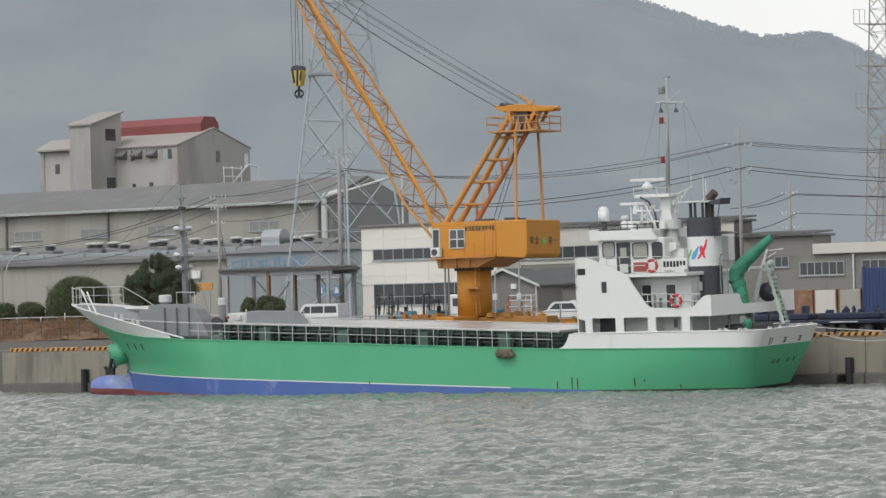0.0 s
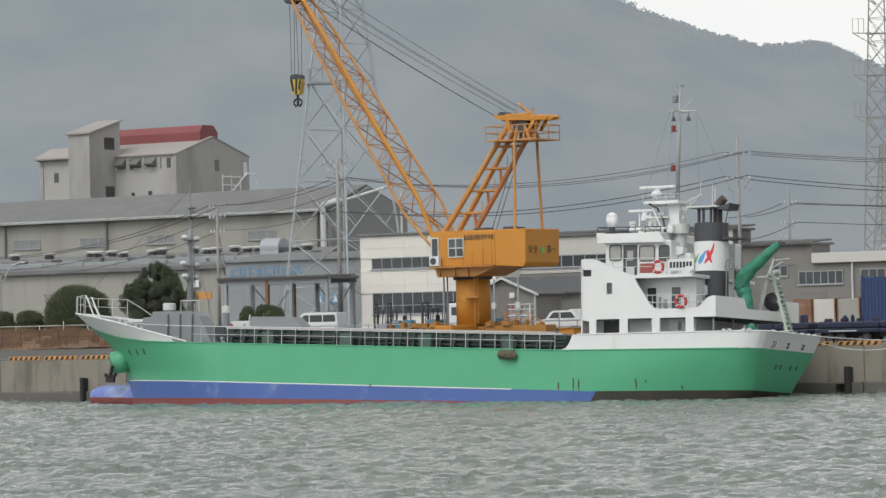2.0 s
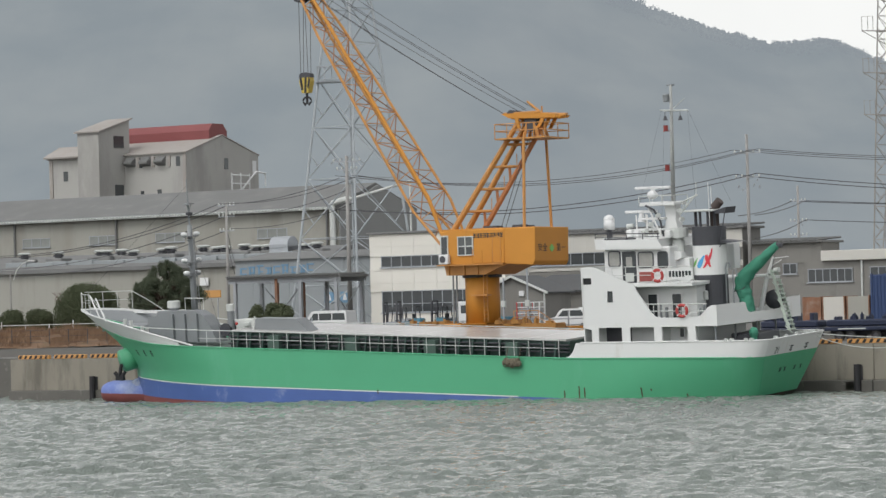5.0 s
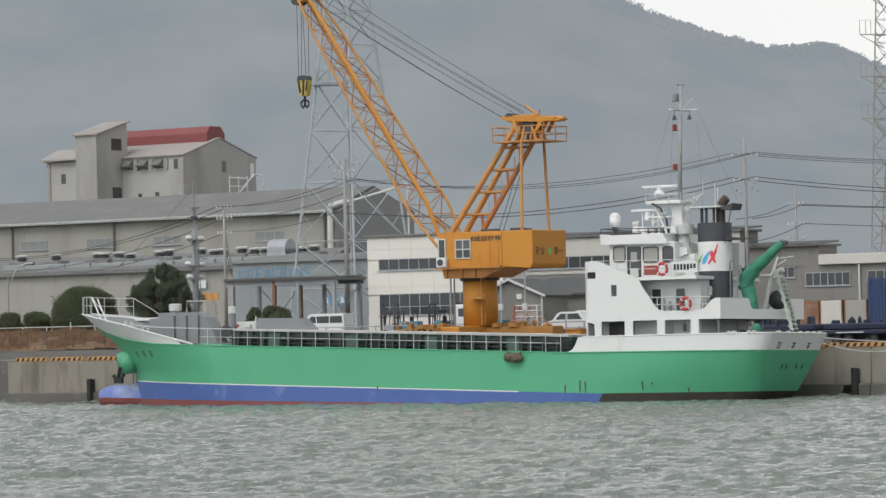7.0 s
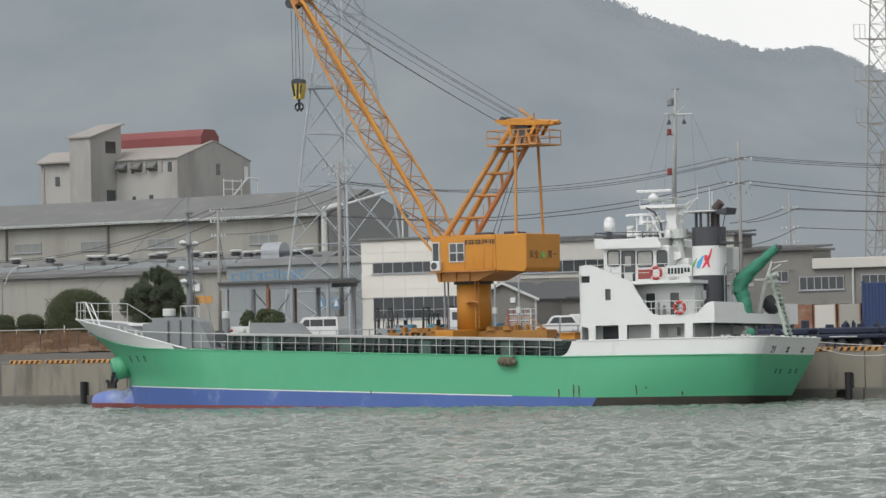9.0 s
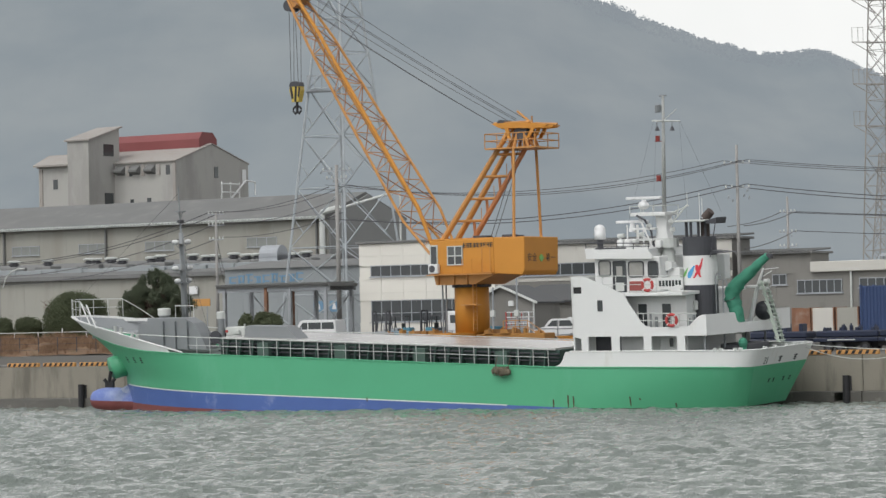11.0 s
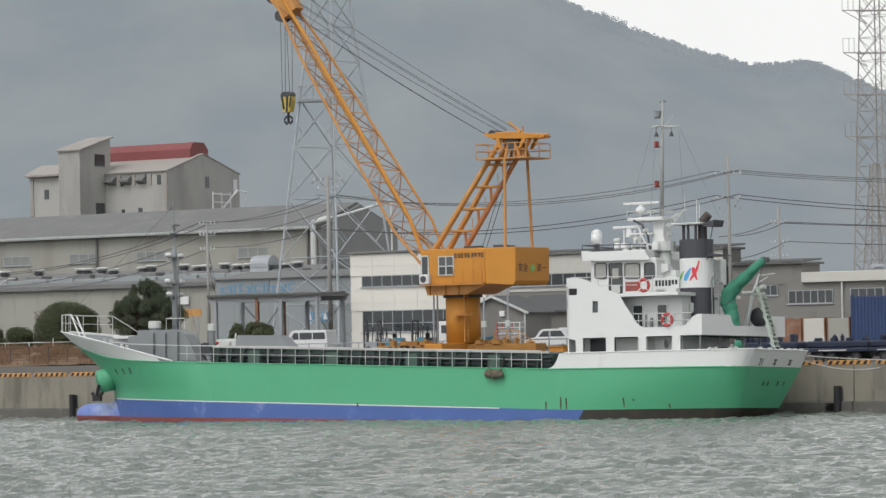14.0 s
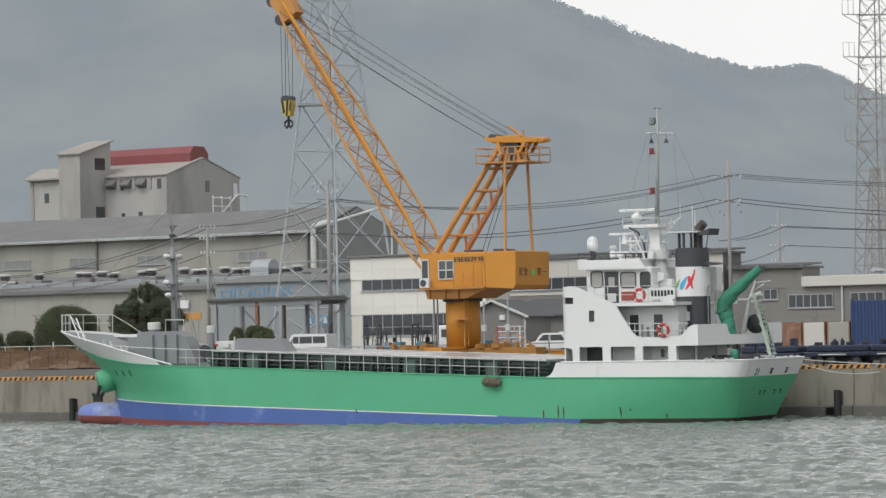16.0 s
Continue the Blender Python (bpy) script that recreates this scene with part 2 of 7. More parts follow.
def ring(bm, c, r, w, axis="y", n=20, k=6):
    """A torus round c, with its axle along the given axis."""
    vs = []
    for i in range(n):
        a = 2 * math.pi * i / n
        row = []
        for j in range(k):
            b = 2 * math.pi * j / k
            p, h = r + w * math.cos(b), w * math.sin(b)
            o = {"y": (p * math.cos(a), h, p * math.sin(a)), "x": (h, p * math.cos(a), p * math.sin(a)), "z": (p * math.cos(a), p * math.sin(a), h)}[axis]
            row.append(bm.verts.new(Vector(c) + Vector(o)))
        vs.append(row)
    for i in range(n):
        for j in range(k):
            bm.faces.new((vs[i][j], vs[(i + 1) % n][j], vs[(i + 1) % n][(j + 1) % k], vs[i][(j + 1) % k]))
    bmesh.ops.recalc_face_normals(bm, faces=bm.faces[:])
    return bm


def smooth_at(xs, ys, x):
    """Eases through a short table of values."""
    return float(np.interp(x, xs, ys))

# ---- water ----
def water_material():
    m = bpy.data.materials.new("harbour_water")
    m.use_nodes = True
    n, l = m.node_tree.nodes, m.node_tree.links
    b = n["Principled BSDF"]
    b.inputs["Base Color"].default_value = (0.165, 0.191, 0.171, 1)
    b.inputs["Roughness"].default_value = 0.06
    b.inputs["IOR"].default_value = 1.33
    tc = n.new("ShaderNodeTexCoord")
    mp = n.new("ShaderNodeMapping")
    mp.inputs["Scale"].default_value = (1.0, 0.42, 1.0)
    l.new(tc.outputs["Object"], mp.inputs["Vector"])
    a = n.new("ShaderNodeTexNoise")
    a.inputs["Scale"].default_value, a.inputs["Detail"].default_value = 1.5, 5
    a.inputs["Roughness"].default_value = 0.6
    l.new(mp.outputs[0], a.inputs["Vector"])
    bp = n.new("ShaderNodeBump")
    bp.inputs["Strength"].default_value, bp.inputs["Distance"].default_value = 1.0, 0.34
    l.new(a.outputs[0], bp.inputs["Height"])
    l.new(bp.outputs[0], b.inputs["Normal"])
    return m


WATER = water_material()


def water_sheet(seed, angle, dx, dy, level):
    """Wind waves: trains of several lengths and headings, broken up by slow noise."""
    rng = np.random.RandomState(seed)
    ys = [70.0]
    while ys[-1] < 275:
        ys.append(ys[-1] + dy * (0.6 + 0.4 * ys[-1] / 150))
    ys = np.array(ys)
    nx = int(96 / dx)
    half = 0.150 * ys + 12
    gx = np.linspace(-1, 1, nx)[None, :] * half[:, None]
    gy = np.repeat(ys[:, None], nx, 1)
    z = np.zeros_like(gx)
    for length, amp, count in ((4.0, 0.03, 5), (2.0, 0.026, 10), (1.05, 0.021, 16), (0.6, 0.012, 14)):
        for _ in range(count):
            w = length * rng.uniform(0.75, 1.3)
            a = angle + rng.normal(0, 0.34)
            k = 2 * math.pi / w
            ph = k * (gx * math.cos(a) + gy * math.sin(a)) + rng.uniform(0, 6.28)
            g = 2 * math.pi / (w * rng.uniform(5, 9))
            env = 0.6 + 0.55 * np.sin(g * (gx * math.sin(a * 1.7) + gy * math.cos(a * 1.7)) + rng.uniform(0, 6.28))
            s = np.sin(ph)
            z += amp * rng.uniform(0.6, 1.2) * env * (s + 0.35 * s * s)
    z += level - z.mean()
    ny = len(ys)
    verts = np.stack([gx, gy, z], -1).reshape(-1, 3)
    i = np.arange((ny - 1) * nx).reshape(ny - 1, nx)[:, :-1].ravel()
    faces = np.stack([i, i + 1, i + nx + 1, i + nx], 1)
    me = bpy.data.meshes.new("water")
    me.from_pydata(verts.tolist(), [], faces.tolist())
    me.materials.append(WATER)
    me.polygons.foreach_set("use_smooth", [True] * len(me.polygons))
    return tagged(new("water", me), "choppy grey-green harbour water with small wind waves", "water", kind="structure")


water_far_drift = water_sheet(3, 1.25, 0.20, 0.27, 0.0)
water_cross_drift = water_sheet(8, 1.9, 0.20, 0.27, -0.015)
bm = B()
box(bm, -2400, 2400, -900, 69.0, -3.0, -0.25)
box(bm, -2400, 2400, 69.0, 330, -3.0, -0.45)
tagged(part("water", bm, WATER), "open harbour water around the quay", "water", kind="structure")

# ---- ground ----
QUAY_TOP, TERRACE, QUAY_END = 3.15, 4.3, -42.6
bm = B()
prof = [(0.0, QUAY_TOP - 0.004), (17.5, QUAY_TOP), (17.5, 3.8), (18.0, 3.8), (25.0, TERRACE), (40.0, TERRACE), (120.0, TERRACE + 0.1), (1300.0, TERRACE + 3)]
us = [QUAY_END] + [QUAY_END + 8 * i for i in range(1, 14)] + [120, 300, 1500]
grid = [[bm.verts.new((u, v, z)) for v, z in prof] for u in us]
left = [[bm.verts.new((u, max(v, 7.0), z)) for v, z in prof] for u in (-1500, -300, -90, QUAY_END)]
for g in (grid, left):
    for a, b in zip(g, g[1:]):
        for i in range(len(prof) - 1):
            try:
                bm.faces.new((a[i], b[i], b[i + 1], a[i + 1]))
            except ValueError:
                pass
ground = part("ground", bm, APRON)
tagged(ground, "concrete harbour apron rising to a factory yard", "ground", kind="structure")
ground.matrix_basis = QUAY

# dry grass bank behind the quay road, flat on top
bm = B()
rows = []
for i in range(75):
    u = -96 + i * 0.75
    row = []
    for j in range(17):
        v = 18.05 + j
        lift = smooth_at((18, 18.3, 24, 25, 33, 36), (3.83, 3.95, 5.2, 5.3, 5.3, 4.2), v) - (max(0, u + 44) * 0.3)
        row.append(bm.verts.new((u, v, lift + (0.16 * noise.noise((u * 0.5, v * 0.7, 3)) + 0.07 * noise.noise((u * 2.2, v * 2.0, 9))) * (1 if v < 33 else 0))))
    rows.append(row)
for a, b in zip(rows, rows[1:]):
    for j in range(16):
        bm.faces.new((a[j], b[j], b[j + 1], a[j + 1]))
bank = part("grass_bank", bm, DRYGRASS, smooth=True)
tagged(bank, "brown dry grass bank behind the quay road", "grass bank", kind="structure")
bank.matrix_basis = QUAY

# quay wall in cast sections with a wet ledge
quay = thing("quay_wall", QUAY, "weathered concrete quay wall with tide-stained foot", "quay wall", kind="structure")
sec = B()
rbox(sec, 0.02, 11.98, 0.0, 1.2, 0.75, QUAY_TOP, 0.05)
sec = mesh_of("wall_section", sec, CONCRETE)
led = B()
rbox(led, 0.02, 11.98, -0.28, 1.2, -2.5, 0.78, 0.08, 2)
for _ in range(10):
    x = random.uniform(0.4, 11)
    rbox(led, x, x + random.uniform(0.3, 0.9), -0.295, 0.1, random.uniform(-0.5, 0.3), random.uniform(0.4, 0.74), 0.01)
led = mesh_of("wall_ledge", led, WETCONC)
for i in range(12):
    piece("wall_section", sec, quay, pose(QUAY_END + 12 * i, random.uniform(-0.015, 0.015), 0))
    piece("wall_ledge", led, quay, pose(QUAY_END + 12 * i, 0, 0))
bm = B()
rbox(bm, QUAY_END, QUAY_END + 1.0, 1.2, 8.0, -2.5, QUAY_TOP, 0.05)
part("return_wall", bm, CONCRETE, quay)
bm = B()
box(bm, -140, QUAY_END, 7.0, 8.0, -2.5, QUAY_TOP)
part("setback_wall", bm, WETCONC, quay)

# striped kerbs along the quay edge
kerb_bar, kerb_band = B(), B()
rbox(kerb_bar, 0, 3.02, 0.15, 0.42, 0, 0.3, 0.03)
prism(kerb_band, [(0, 0.03), (0.23, 0.03), (0.37, 0.27), (0.14, 0.27)], 0.144, 0.2)
kerb_bar, kerb_band = mesh_of("bar", kerb_bar, YELLOW), mesh_of("band", kerb_band, BLACK)
kerb = thing("striped_kerb", q(-41.93, 0, QUAY_TOP), "yellow and black striped concrete kerb on the quay edge", "kerb", "kerbs along the quay edge")
piece("bar", kerb_bar, kerb, pose(0, 0, 0))
for k in range(6):
    piece("band", kerb_band, kerb, pose(0.06 + 0.495 * k, 0, 0))
for i in range(1, 24):
    copy_thing(kerb, q(-41.93 + 3.47 * i, 0, QUAY_TOP))

# rubber fenders
for u in (-34.4, 28.4, 9.0, -12.0):
    f = thing("quay_fender", q(u, -0.32, 0), "black vertical rubber fender bolted to the quay wall", "fender", "quay fenders")
    bm = B()
    tube(bm, (0, -0.1, -1.0), (0, -0.1, 1.8), 0.23, 10)
    part("rubber_body", bm, BLACK, f, smooth=False)
    bm = B()
    box(bm, -0.2, 0.2, 0.1, 0.3, 0.3, 1.75)
    part("back_plate", bm, DARKGREY, f)

# ---- hill and sky distance ----
def hill_material():
    m = bpy.data.materials.new("hill_haze_glow")
    m.use_nodes = True
    n, l = m.node_tree.nodes, m.node_tree.links
    b = n["Principled BSDF"]
    b.inputs["Roughness"].default_value = 1.0
    b.inputs["Specular IOR Level"].default_value = 0.0
    tc = n.new("ShaderNodeTexCoord")
    a = n.new("ShaderNodeTexNoise")
    a.inputs["Scale"].default_value, a.inputs["Detail"].default_value = 0.011, 10
    mp = n.new("ShaderNodeMapping")
    mp.inputs["Scale"].default_value = (1.0, 0.32, 1.5)
    l.new(tc.outputs["Object"], mp.inputs["Vector"])
    l.new(mp.outputs[0], a.inputs["Vector"])
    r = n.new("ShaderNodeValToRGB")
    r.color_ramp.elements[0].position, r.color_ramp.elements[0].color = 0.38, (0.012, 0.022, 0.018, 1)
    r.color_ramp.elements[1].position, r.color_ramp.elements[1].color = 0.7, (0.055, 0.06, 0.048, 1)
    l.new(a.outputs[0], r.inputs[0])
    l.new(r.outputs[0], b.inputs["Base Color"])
    # Distance haze is painted as an even grey-blue emission over the wood.
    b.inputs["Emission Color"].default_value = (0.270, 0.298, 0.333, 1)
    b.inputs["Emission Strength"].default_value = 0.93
    return m


RIDGE_X = (-1400, -700, -300, 0, 57, 99, 114, 141, 161, 197, 217, 252, 275, 296, 322, 347, 420, 600, 1400)
RIDGE_Z = (260, 340, 360, 330, 298, 266, 259, 247, 239, 225, 218, 209, 209, 211, 200, 189, 150, 110, 60)


def hill_height(x, t):
    """Height of the slope at x, t from the foot (0) to the crest (1)."""
    y = 1500 + 1100 * t
    h = smooth_at(RIDGE_X, RIDGE_Z, x)
    rise = h * (t ** 1.35 if t <= 1 else 1 - (t - 1) * 2)
    spur = 5 * noise.fractal((x * 0.006, y * 0.006, 1.5), 1, 2, 5) * math.sin(min(t, 1) * math.pi)
    crest = 2.0 * noise.noise((x * 0.09, y * 0.05, 4)) if t > 0.3 else 0
    return max(5, rise + spur + crest)


bm = B()
xs = list(range(-1400, -480, 46)) + [-480 + 4 * i for i in range(241)] + list(range(486, 1400, 46))
vs_ = [0.04 * i for i in range(24)] + [0.94, 0.96, 0.98, 1.0, 1.15]
rows = [[bm.verts.new((x, 1500 + 1100 * t, hill_height(x, t))) for t in vs_] for x in xs]
for a, b in zip(rows, rows[1:]):
    for j in range(len(vs_) - 1):
        bm.faces.new((a[j], b[j], b[j + 1], a[j + 1]))
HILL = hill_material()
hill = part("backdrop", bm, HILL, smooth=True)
tagged(hill, "wooded hillside behind the harbour, grey haze painted on as glow", "hill", kind="structure")

# crowns of the wood along the crest
rng = random.Random(77)
verts, faces = [], []
for _ in range(1500):
    x, t = rng.uniform(-140, 470), 1 - 0.05 * rng.random() ** 2
    y, z = 1500 + 1100 * t, hill_height(x, t)
    r = rng.uniform(1.3, 3.0) * (1.35 if noise.noise((x * 0.03, 2, 5)) > 0.1 else 0.85)
    for _ in range(26):
        d = Vector((rng.gauss(0, 1), rng.gauss(0, 1), rng.gauss(0, 1))).normalized() * r * rng.uniform(0.5, 1.0)
        c = Vector((x, y, z + r * 0.45)) + Vector((d.x, d.y, d.z * 0.8))
        a = Vector((rng.gauss(0, 1), rng.gauss(0, 0.4), rng.gauss(0, 1))).normalized()
        b = a.orthogonal().normalized()
        w = rng.uniform(0.35, 0.9)
        i = len(verts)
        verts += [c - a * w, c + b * w * 0.7, c + a * w, c - b * w * 0.7]
        faces.append((i, i + 1, i + 2, i + 3))
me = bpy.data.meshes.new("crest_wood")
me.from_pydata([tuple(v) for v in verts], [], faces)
# Crest trees take the same painted haze glow as the slope.
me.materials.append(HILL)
tagged(new("crest_wood", me), "uneven tree crowns along the hill crest, haze painted on as glow", "wood", kind="stuff")

# bright overcast beyond the hill, an arc of sky far out over the land
def cloud_material():
    m = bpy.data.materials.new("bright_overcast")
    m.use_nodes = True
    n, l = m.node_tree.nodes, m.node_tree.links
    e = n.new("ShaderNodeEmission")
    tc, tx, rp = n.new("ShaderNodeTexCoord"), n.new("ShaderNodeTexNoise"), n.new("ShaderNodeValToRGB")
    tx.inputs["Scale"].default_value, tx.inputs["Detail"].default_value = 0.0012, 5
    rp.color_ramp.elements[0].position, rp.color_ramp.elements[0].color = 0.3, (0.8, 0.82, 0.815, 1)
    rp.color_ramp.elements[1].position, rp.color_ramp.elements[1].color = 0.7, (0.98, 0.985, 0.97, 1)
    l.new(tc.outputs["Object"], tx.inputs["Vector"])
    l.new(tx.outputs[0], rp.inputs[0])
    l.new(rp.outputs[0], e.inputs[0])
    l.new(e.outputs[0], n["Material Output"].inputs[0])
    return m


bm = B()
arc = []
for i in range(33):
    a = radians(20 + 140 * i / 32)
    arc.append([bm.verts.new((4300 * math.cos(a), 4300 * math.sin(a), z)) for z in (-20, 500, 1100, 1800)])
for a, b in zip(arc, arc[1:]):
    for j in range(3):
        bm.faces.new((a[j], b[j], b[j + 1], a[j + 1]))
clouds = part("backdrop", bm, cloud_material())
tagged(clouds, "bright white overcast sky beyond the hill", "sky", kind="structure")

# rough dry grass on the bank
rng = random.Random(31)
verts, faces = [], []
for _ in range(16000):
    u, v = rng.uniform(-72, -42), 18.2 + 6.6 * rng.random() ** 0.8
    if noise.noise((u * 0.35, v * 0.5, 2)) < -0.25:
        continue
    z = smooth_at((18, 18.3, 24, 25, 33), (3.8, 3.9, 5.15, 5.25, 5.25), v) - max(0, u + 44) * 0.3
    h, a = rng.uniform(0.18, 0.6) * (1 + 0.8 * noise.noise((u * 0.4, v * 0.4, 5))), rng.uniform(0, 3.14)
    w, du, dv = 0.035, rng.gauss(0, 0.12), rng.gauss(0, 0.12)
    i = len(verts)
    verts += [(u - w * math.cos(a), v - w * math.sin(a), z), (u + w * math.cos(a), v + w * math.sin(a), z), (u + du, v + dv, z + h)]
    faces.append((i, i + 1, i + 2))
me = bpy.data.meshes.new("dry_grass")
me.from_pydata(verts, [], faces)
me.materials.append(mat("grass_straw", (0.2, 0.125, 0.075), 0.9, vary=0.45, scale=0.5, fine=3, bump=0))
tufts = tagged(new("dry_grass", me), "rough brown winter grass on the bank", "grass", kind="stuff")
tufts.matrix_basis = QUAY

# ---- coaster moored at the quay: x forward, y to port, z up ----
ship = thing("cargo_ship", pose(21.8, 213.6, 0, 0, 0, 148), "green and white coastal cargo ship moored at the quay", "ship")
HALF_BEAM = 4.6


def stem(z):
    return smooth_at((-1.6, 1.4, 2.2, 3.86, 4.4, 5.5, 6.6), (52.2, 52.4, 52.5, 53.7, 54.3, 55.8, 57.2), z)


def transom(z):
    return smooth_at((-1.6, 0.3, 4.1), (2.9, 1.15, -0.45), z)


def half(x, z):
    d = max(0.0, stem(z) - x)
    entry = 8.5 + (6.5 - z) * 0.9
    bow = 1.0 if d >= entry else (1 - (1 - d / entry) ** 2.1) ** (0.8 + 0.01 * (6.5 - z))
    e = max(0.0, x - transom(z))
    w0 = smooth_at((-1.6, 0.4, 1.6, 3.0, 4.0), (0.55, 0.69, 0.82, 0.98, 1.0), z)
    run = smooth_at((-1.6, 0.5, 3.2), (15, 13, 7), z)
    tail = 1.0 if e >= run else w0 + (1 - w0) * (1 - (1 - e / run) ** 2)
    r = 1.0 if e > 1.5 else 0.83 + 0.17 * math.sqrt(max(0.0, 1 - (1 - e / 1.5) ** 2))
    return HALF_BEAM * bow * tail * r


def sheer(x):
    return smooth_at((-2, 14, 27, 32, 44, 48, 51, 54, 57.5), (2.92, 3.0, 3.46, 3.65, 4.05, 4.25, 4.6, 5.25, 6.35), x)


def blue_line(x):
    return max(0.34, -0.05 + 0.033 * x)


def red_line(x):
    return -0.62 + 0.0195 * x


def rail_top(x):
    return smooth_at((43.8, 47.25, 50.3, 53, 55, 57.3), (4.08, 4.86, 5.56, 6.05, 6.35, 6.6), x)


def strip(lo, hi, nz, s0=0.0, s1=1.0, ns=120, inset=0.0, close=False, plate=False):
    """The hull's skin between two lines, with both sides and the transom."""
    bm = B()
    sides = []
    for sgn in (1, -1):
        cols = []
        for i in range(ns + 1):
            s = s0 + (s1 - s0) * i / ns
            s = 1 - (1 - s) ** 1.25 if s > 0 else s
            s = s if s0 > 0 or s1 < 0.5 or i > 12 else s * (i / 12) ** 1.2
            col = []
            for j in range(nz + 1):
                f, x = j / nz, 55 * s
                for _ in range(8):
                    z = lo(x) + f * (hi(x) - lo(x))
                    x = transom(z) + s * (stem(z) - transom(z))
                z = lo(x) + f * (hi(x) - lo(x))
                col.append(bm.verts.new((x, sgn * max(0.0, half(x, z) - inset), z)))
            cols.append(col)
        for a, b in zip(cols, cols[1:]):
            for j in range(0 if plate else nz):
                bm.faces.new((a[j], b[j], b[j + 1], a[j + 1]) if sgn < 0 else (a[j], a[j + 1], b[j + 1], b[j]))
        sides.append(cols)
    if close or plate:
        a, b = sides[0][0], sides[1][0]
        for j in range(nz):
            bm.faces.new((a[j], b[j], b[j + 1], a[j + 1]))
    if plate:
        bmesh.ops.delete(bm, geom=[v for v in bm.verts if not v.link_faces], context="VERTS")
    bmesh.ops.remove_doubles(bm, verts=bm.verts[:], dist=0.003)
    return bm


part("hull_topside", strip(blue_line, sheer, 8), GREEN, ship, "glossy green painted steel hull side", True)
part("boot_line", strip(lambda x: blue_line(x) - 0.035, lambda x: blue_line(x) + 0.035, 1, 0.27, 0.97, 120, -0.008, close=False), SHIPWHITE, ship, "thin white line over the blue band", True)
GRIME = mat("weed_line", (0.035, 0.032, 0.026), 0.7, vary=0.3, scale=2, stain=(0.07, 0.045, 0.03), stain_at=0.5, stain_scale=1.2)
part("blue_band", strip(red_line, blue_line, 3, 0.165, 1.0), BLUE, ship, "worn blue boot band", True)
part("hull_bottom", strip(lambda x: -2.6, red_line, 3, 0.165, 1.0), RED, ship, "dull red bottom paint", True)
part("weed_band", strip(lambda x: -2.6, blue_line, 5, 0.0, 0.165, 90), GRIME, ship, "dark weed-grown band at the stern waterline", True)
part("bow_bulwark", strip(sheer, lambda x: max(sheer(x) + 0.002, rail_top(x)), 3, 0.765, 1.0, 50, 0.0, close=False), SHIPWHITE, ship, "white flared bow bulwark", True)
# Added grey skin that makes the bulwark's inner face darker than the outer.
part("bulwark_inner_skin", strip(lambda x: sheer(x) + 0.03, lambda x: max(sheer(x) + 0.032, rail_top(x) - 0.06), 3, 0.79, 0.995, 50, 0.07, close=False), SHIPGREY, ship, "grey inside of the bow bulwark", True)
for lo_, hi_, m_ in ((blue_line, sheer, GREEN), (lambda x: -2.6, blue_line, GRIME), (sheer, lambda x: 3.98, SHIPWHITE)):
    part("transom_plate", strip(lo_, hi_, 6, 0.0, 0.02, 2, plate=True), m_, ship)
# deck plating
bm = B()
port, star = [], []
for i in range(61):
    x = 0.3 + 55.5 * i / 60
    z = sheer(x) - 0.12
    h = half(min(x, stem(z) - 0.05), z) - 0.03
    port.append(bm.verts.new((x, h, z)))
    star.append(bm.verts.new((x, -h, z)))
for i in range(60):
    bm.faces.new((port[i], star[i], star[i + 1], port[i + 1]))
part("main_deck", bm, DECKMAT, ship)
# bulb, blue above and red below
def bulb(low):
    bm = B()
    n, prev = 16, None
    for k in range(15):
        t = k / 14
        x = 50.2 + 5.65 * t
        r = 0.88 * math.sqrt(max(0.0, 1 - max(0, (t - 0.6) / 0.4) ** 2.8)) + 0.02
        cz = 0.42 + 0.1 * t
        a0, a1 = (-0.02, math.pi + 0.02) if not low else (math.pi, 2 * math.pi)
        row = [bm.verts.new((x, 0.95 * r * math.cos(a0 + (a1 - a0) * i / n), cz + r * math.sin(a0 + (a1 - a0) * i / n))) for i in range(n + 1)]
        if prev:
            for i in range(n):
                bm.faces.new((prev[i], prev[i + 1], row[i + 1], row[i]))
        prev = row
    bmesh.ops.recalc_face_normals(bm, faces=bm.faces[:])
    return bm


BULBPAINT = mat("worn_bulb_paint", (0.13, 0.185, 0.45), 0.5, vary=0.12, scale=0.6, stain=(0.36, 0.42, 0.6), stain_at=0.55, stain_scale=0.35, bump=0.05)
part("bulbous_bow", bulb(False), BULBPAINT, ship, "scuffed blue bulbous bow", True)
bm = B()
ball(bm, (51.9, 0, 0.75), 1.0, 1.35, 0.72, 0.86, 20)
part("bulb_fairing", bm, mat("scuffed_bulb_paint", (0.2, 0.26, 0.5), 0.55, vary=0.15, scale=1.0, stain=(0.5, 0.54, 0.64), stain_at=0.46, stain_scale=0.9, bump=0.05), ship, "pale scuffed blue root of the bulb", True)
part("bulb_underside", bulb(True), RED, ship, "red bottom paint of the bulb", True)

# after bulwark: white plate over the green, open towards the stern deck
def after_top(x):
    return smooth_at((-2, 13.25, 13.4, 13.65, 14.1), (3.98, 3.98, 3.5, 3.16, 3.02), x)


part("after_bulwark", strip(sheer, lambda x: max(sheer(x) + 0.004, after_top(x)), 2, 0.0, 0.27, 110, 0.0), SHIPWHITE, ship, "white stern bulwark", True)
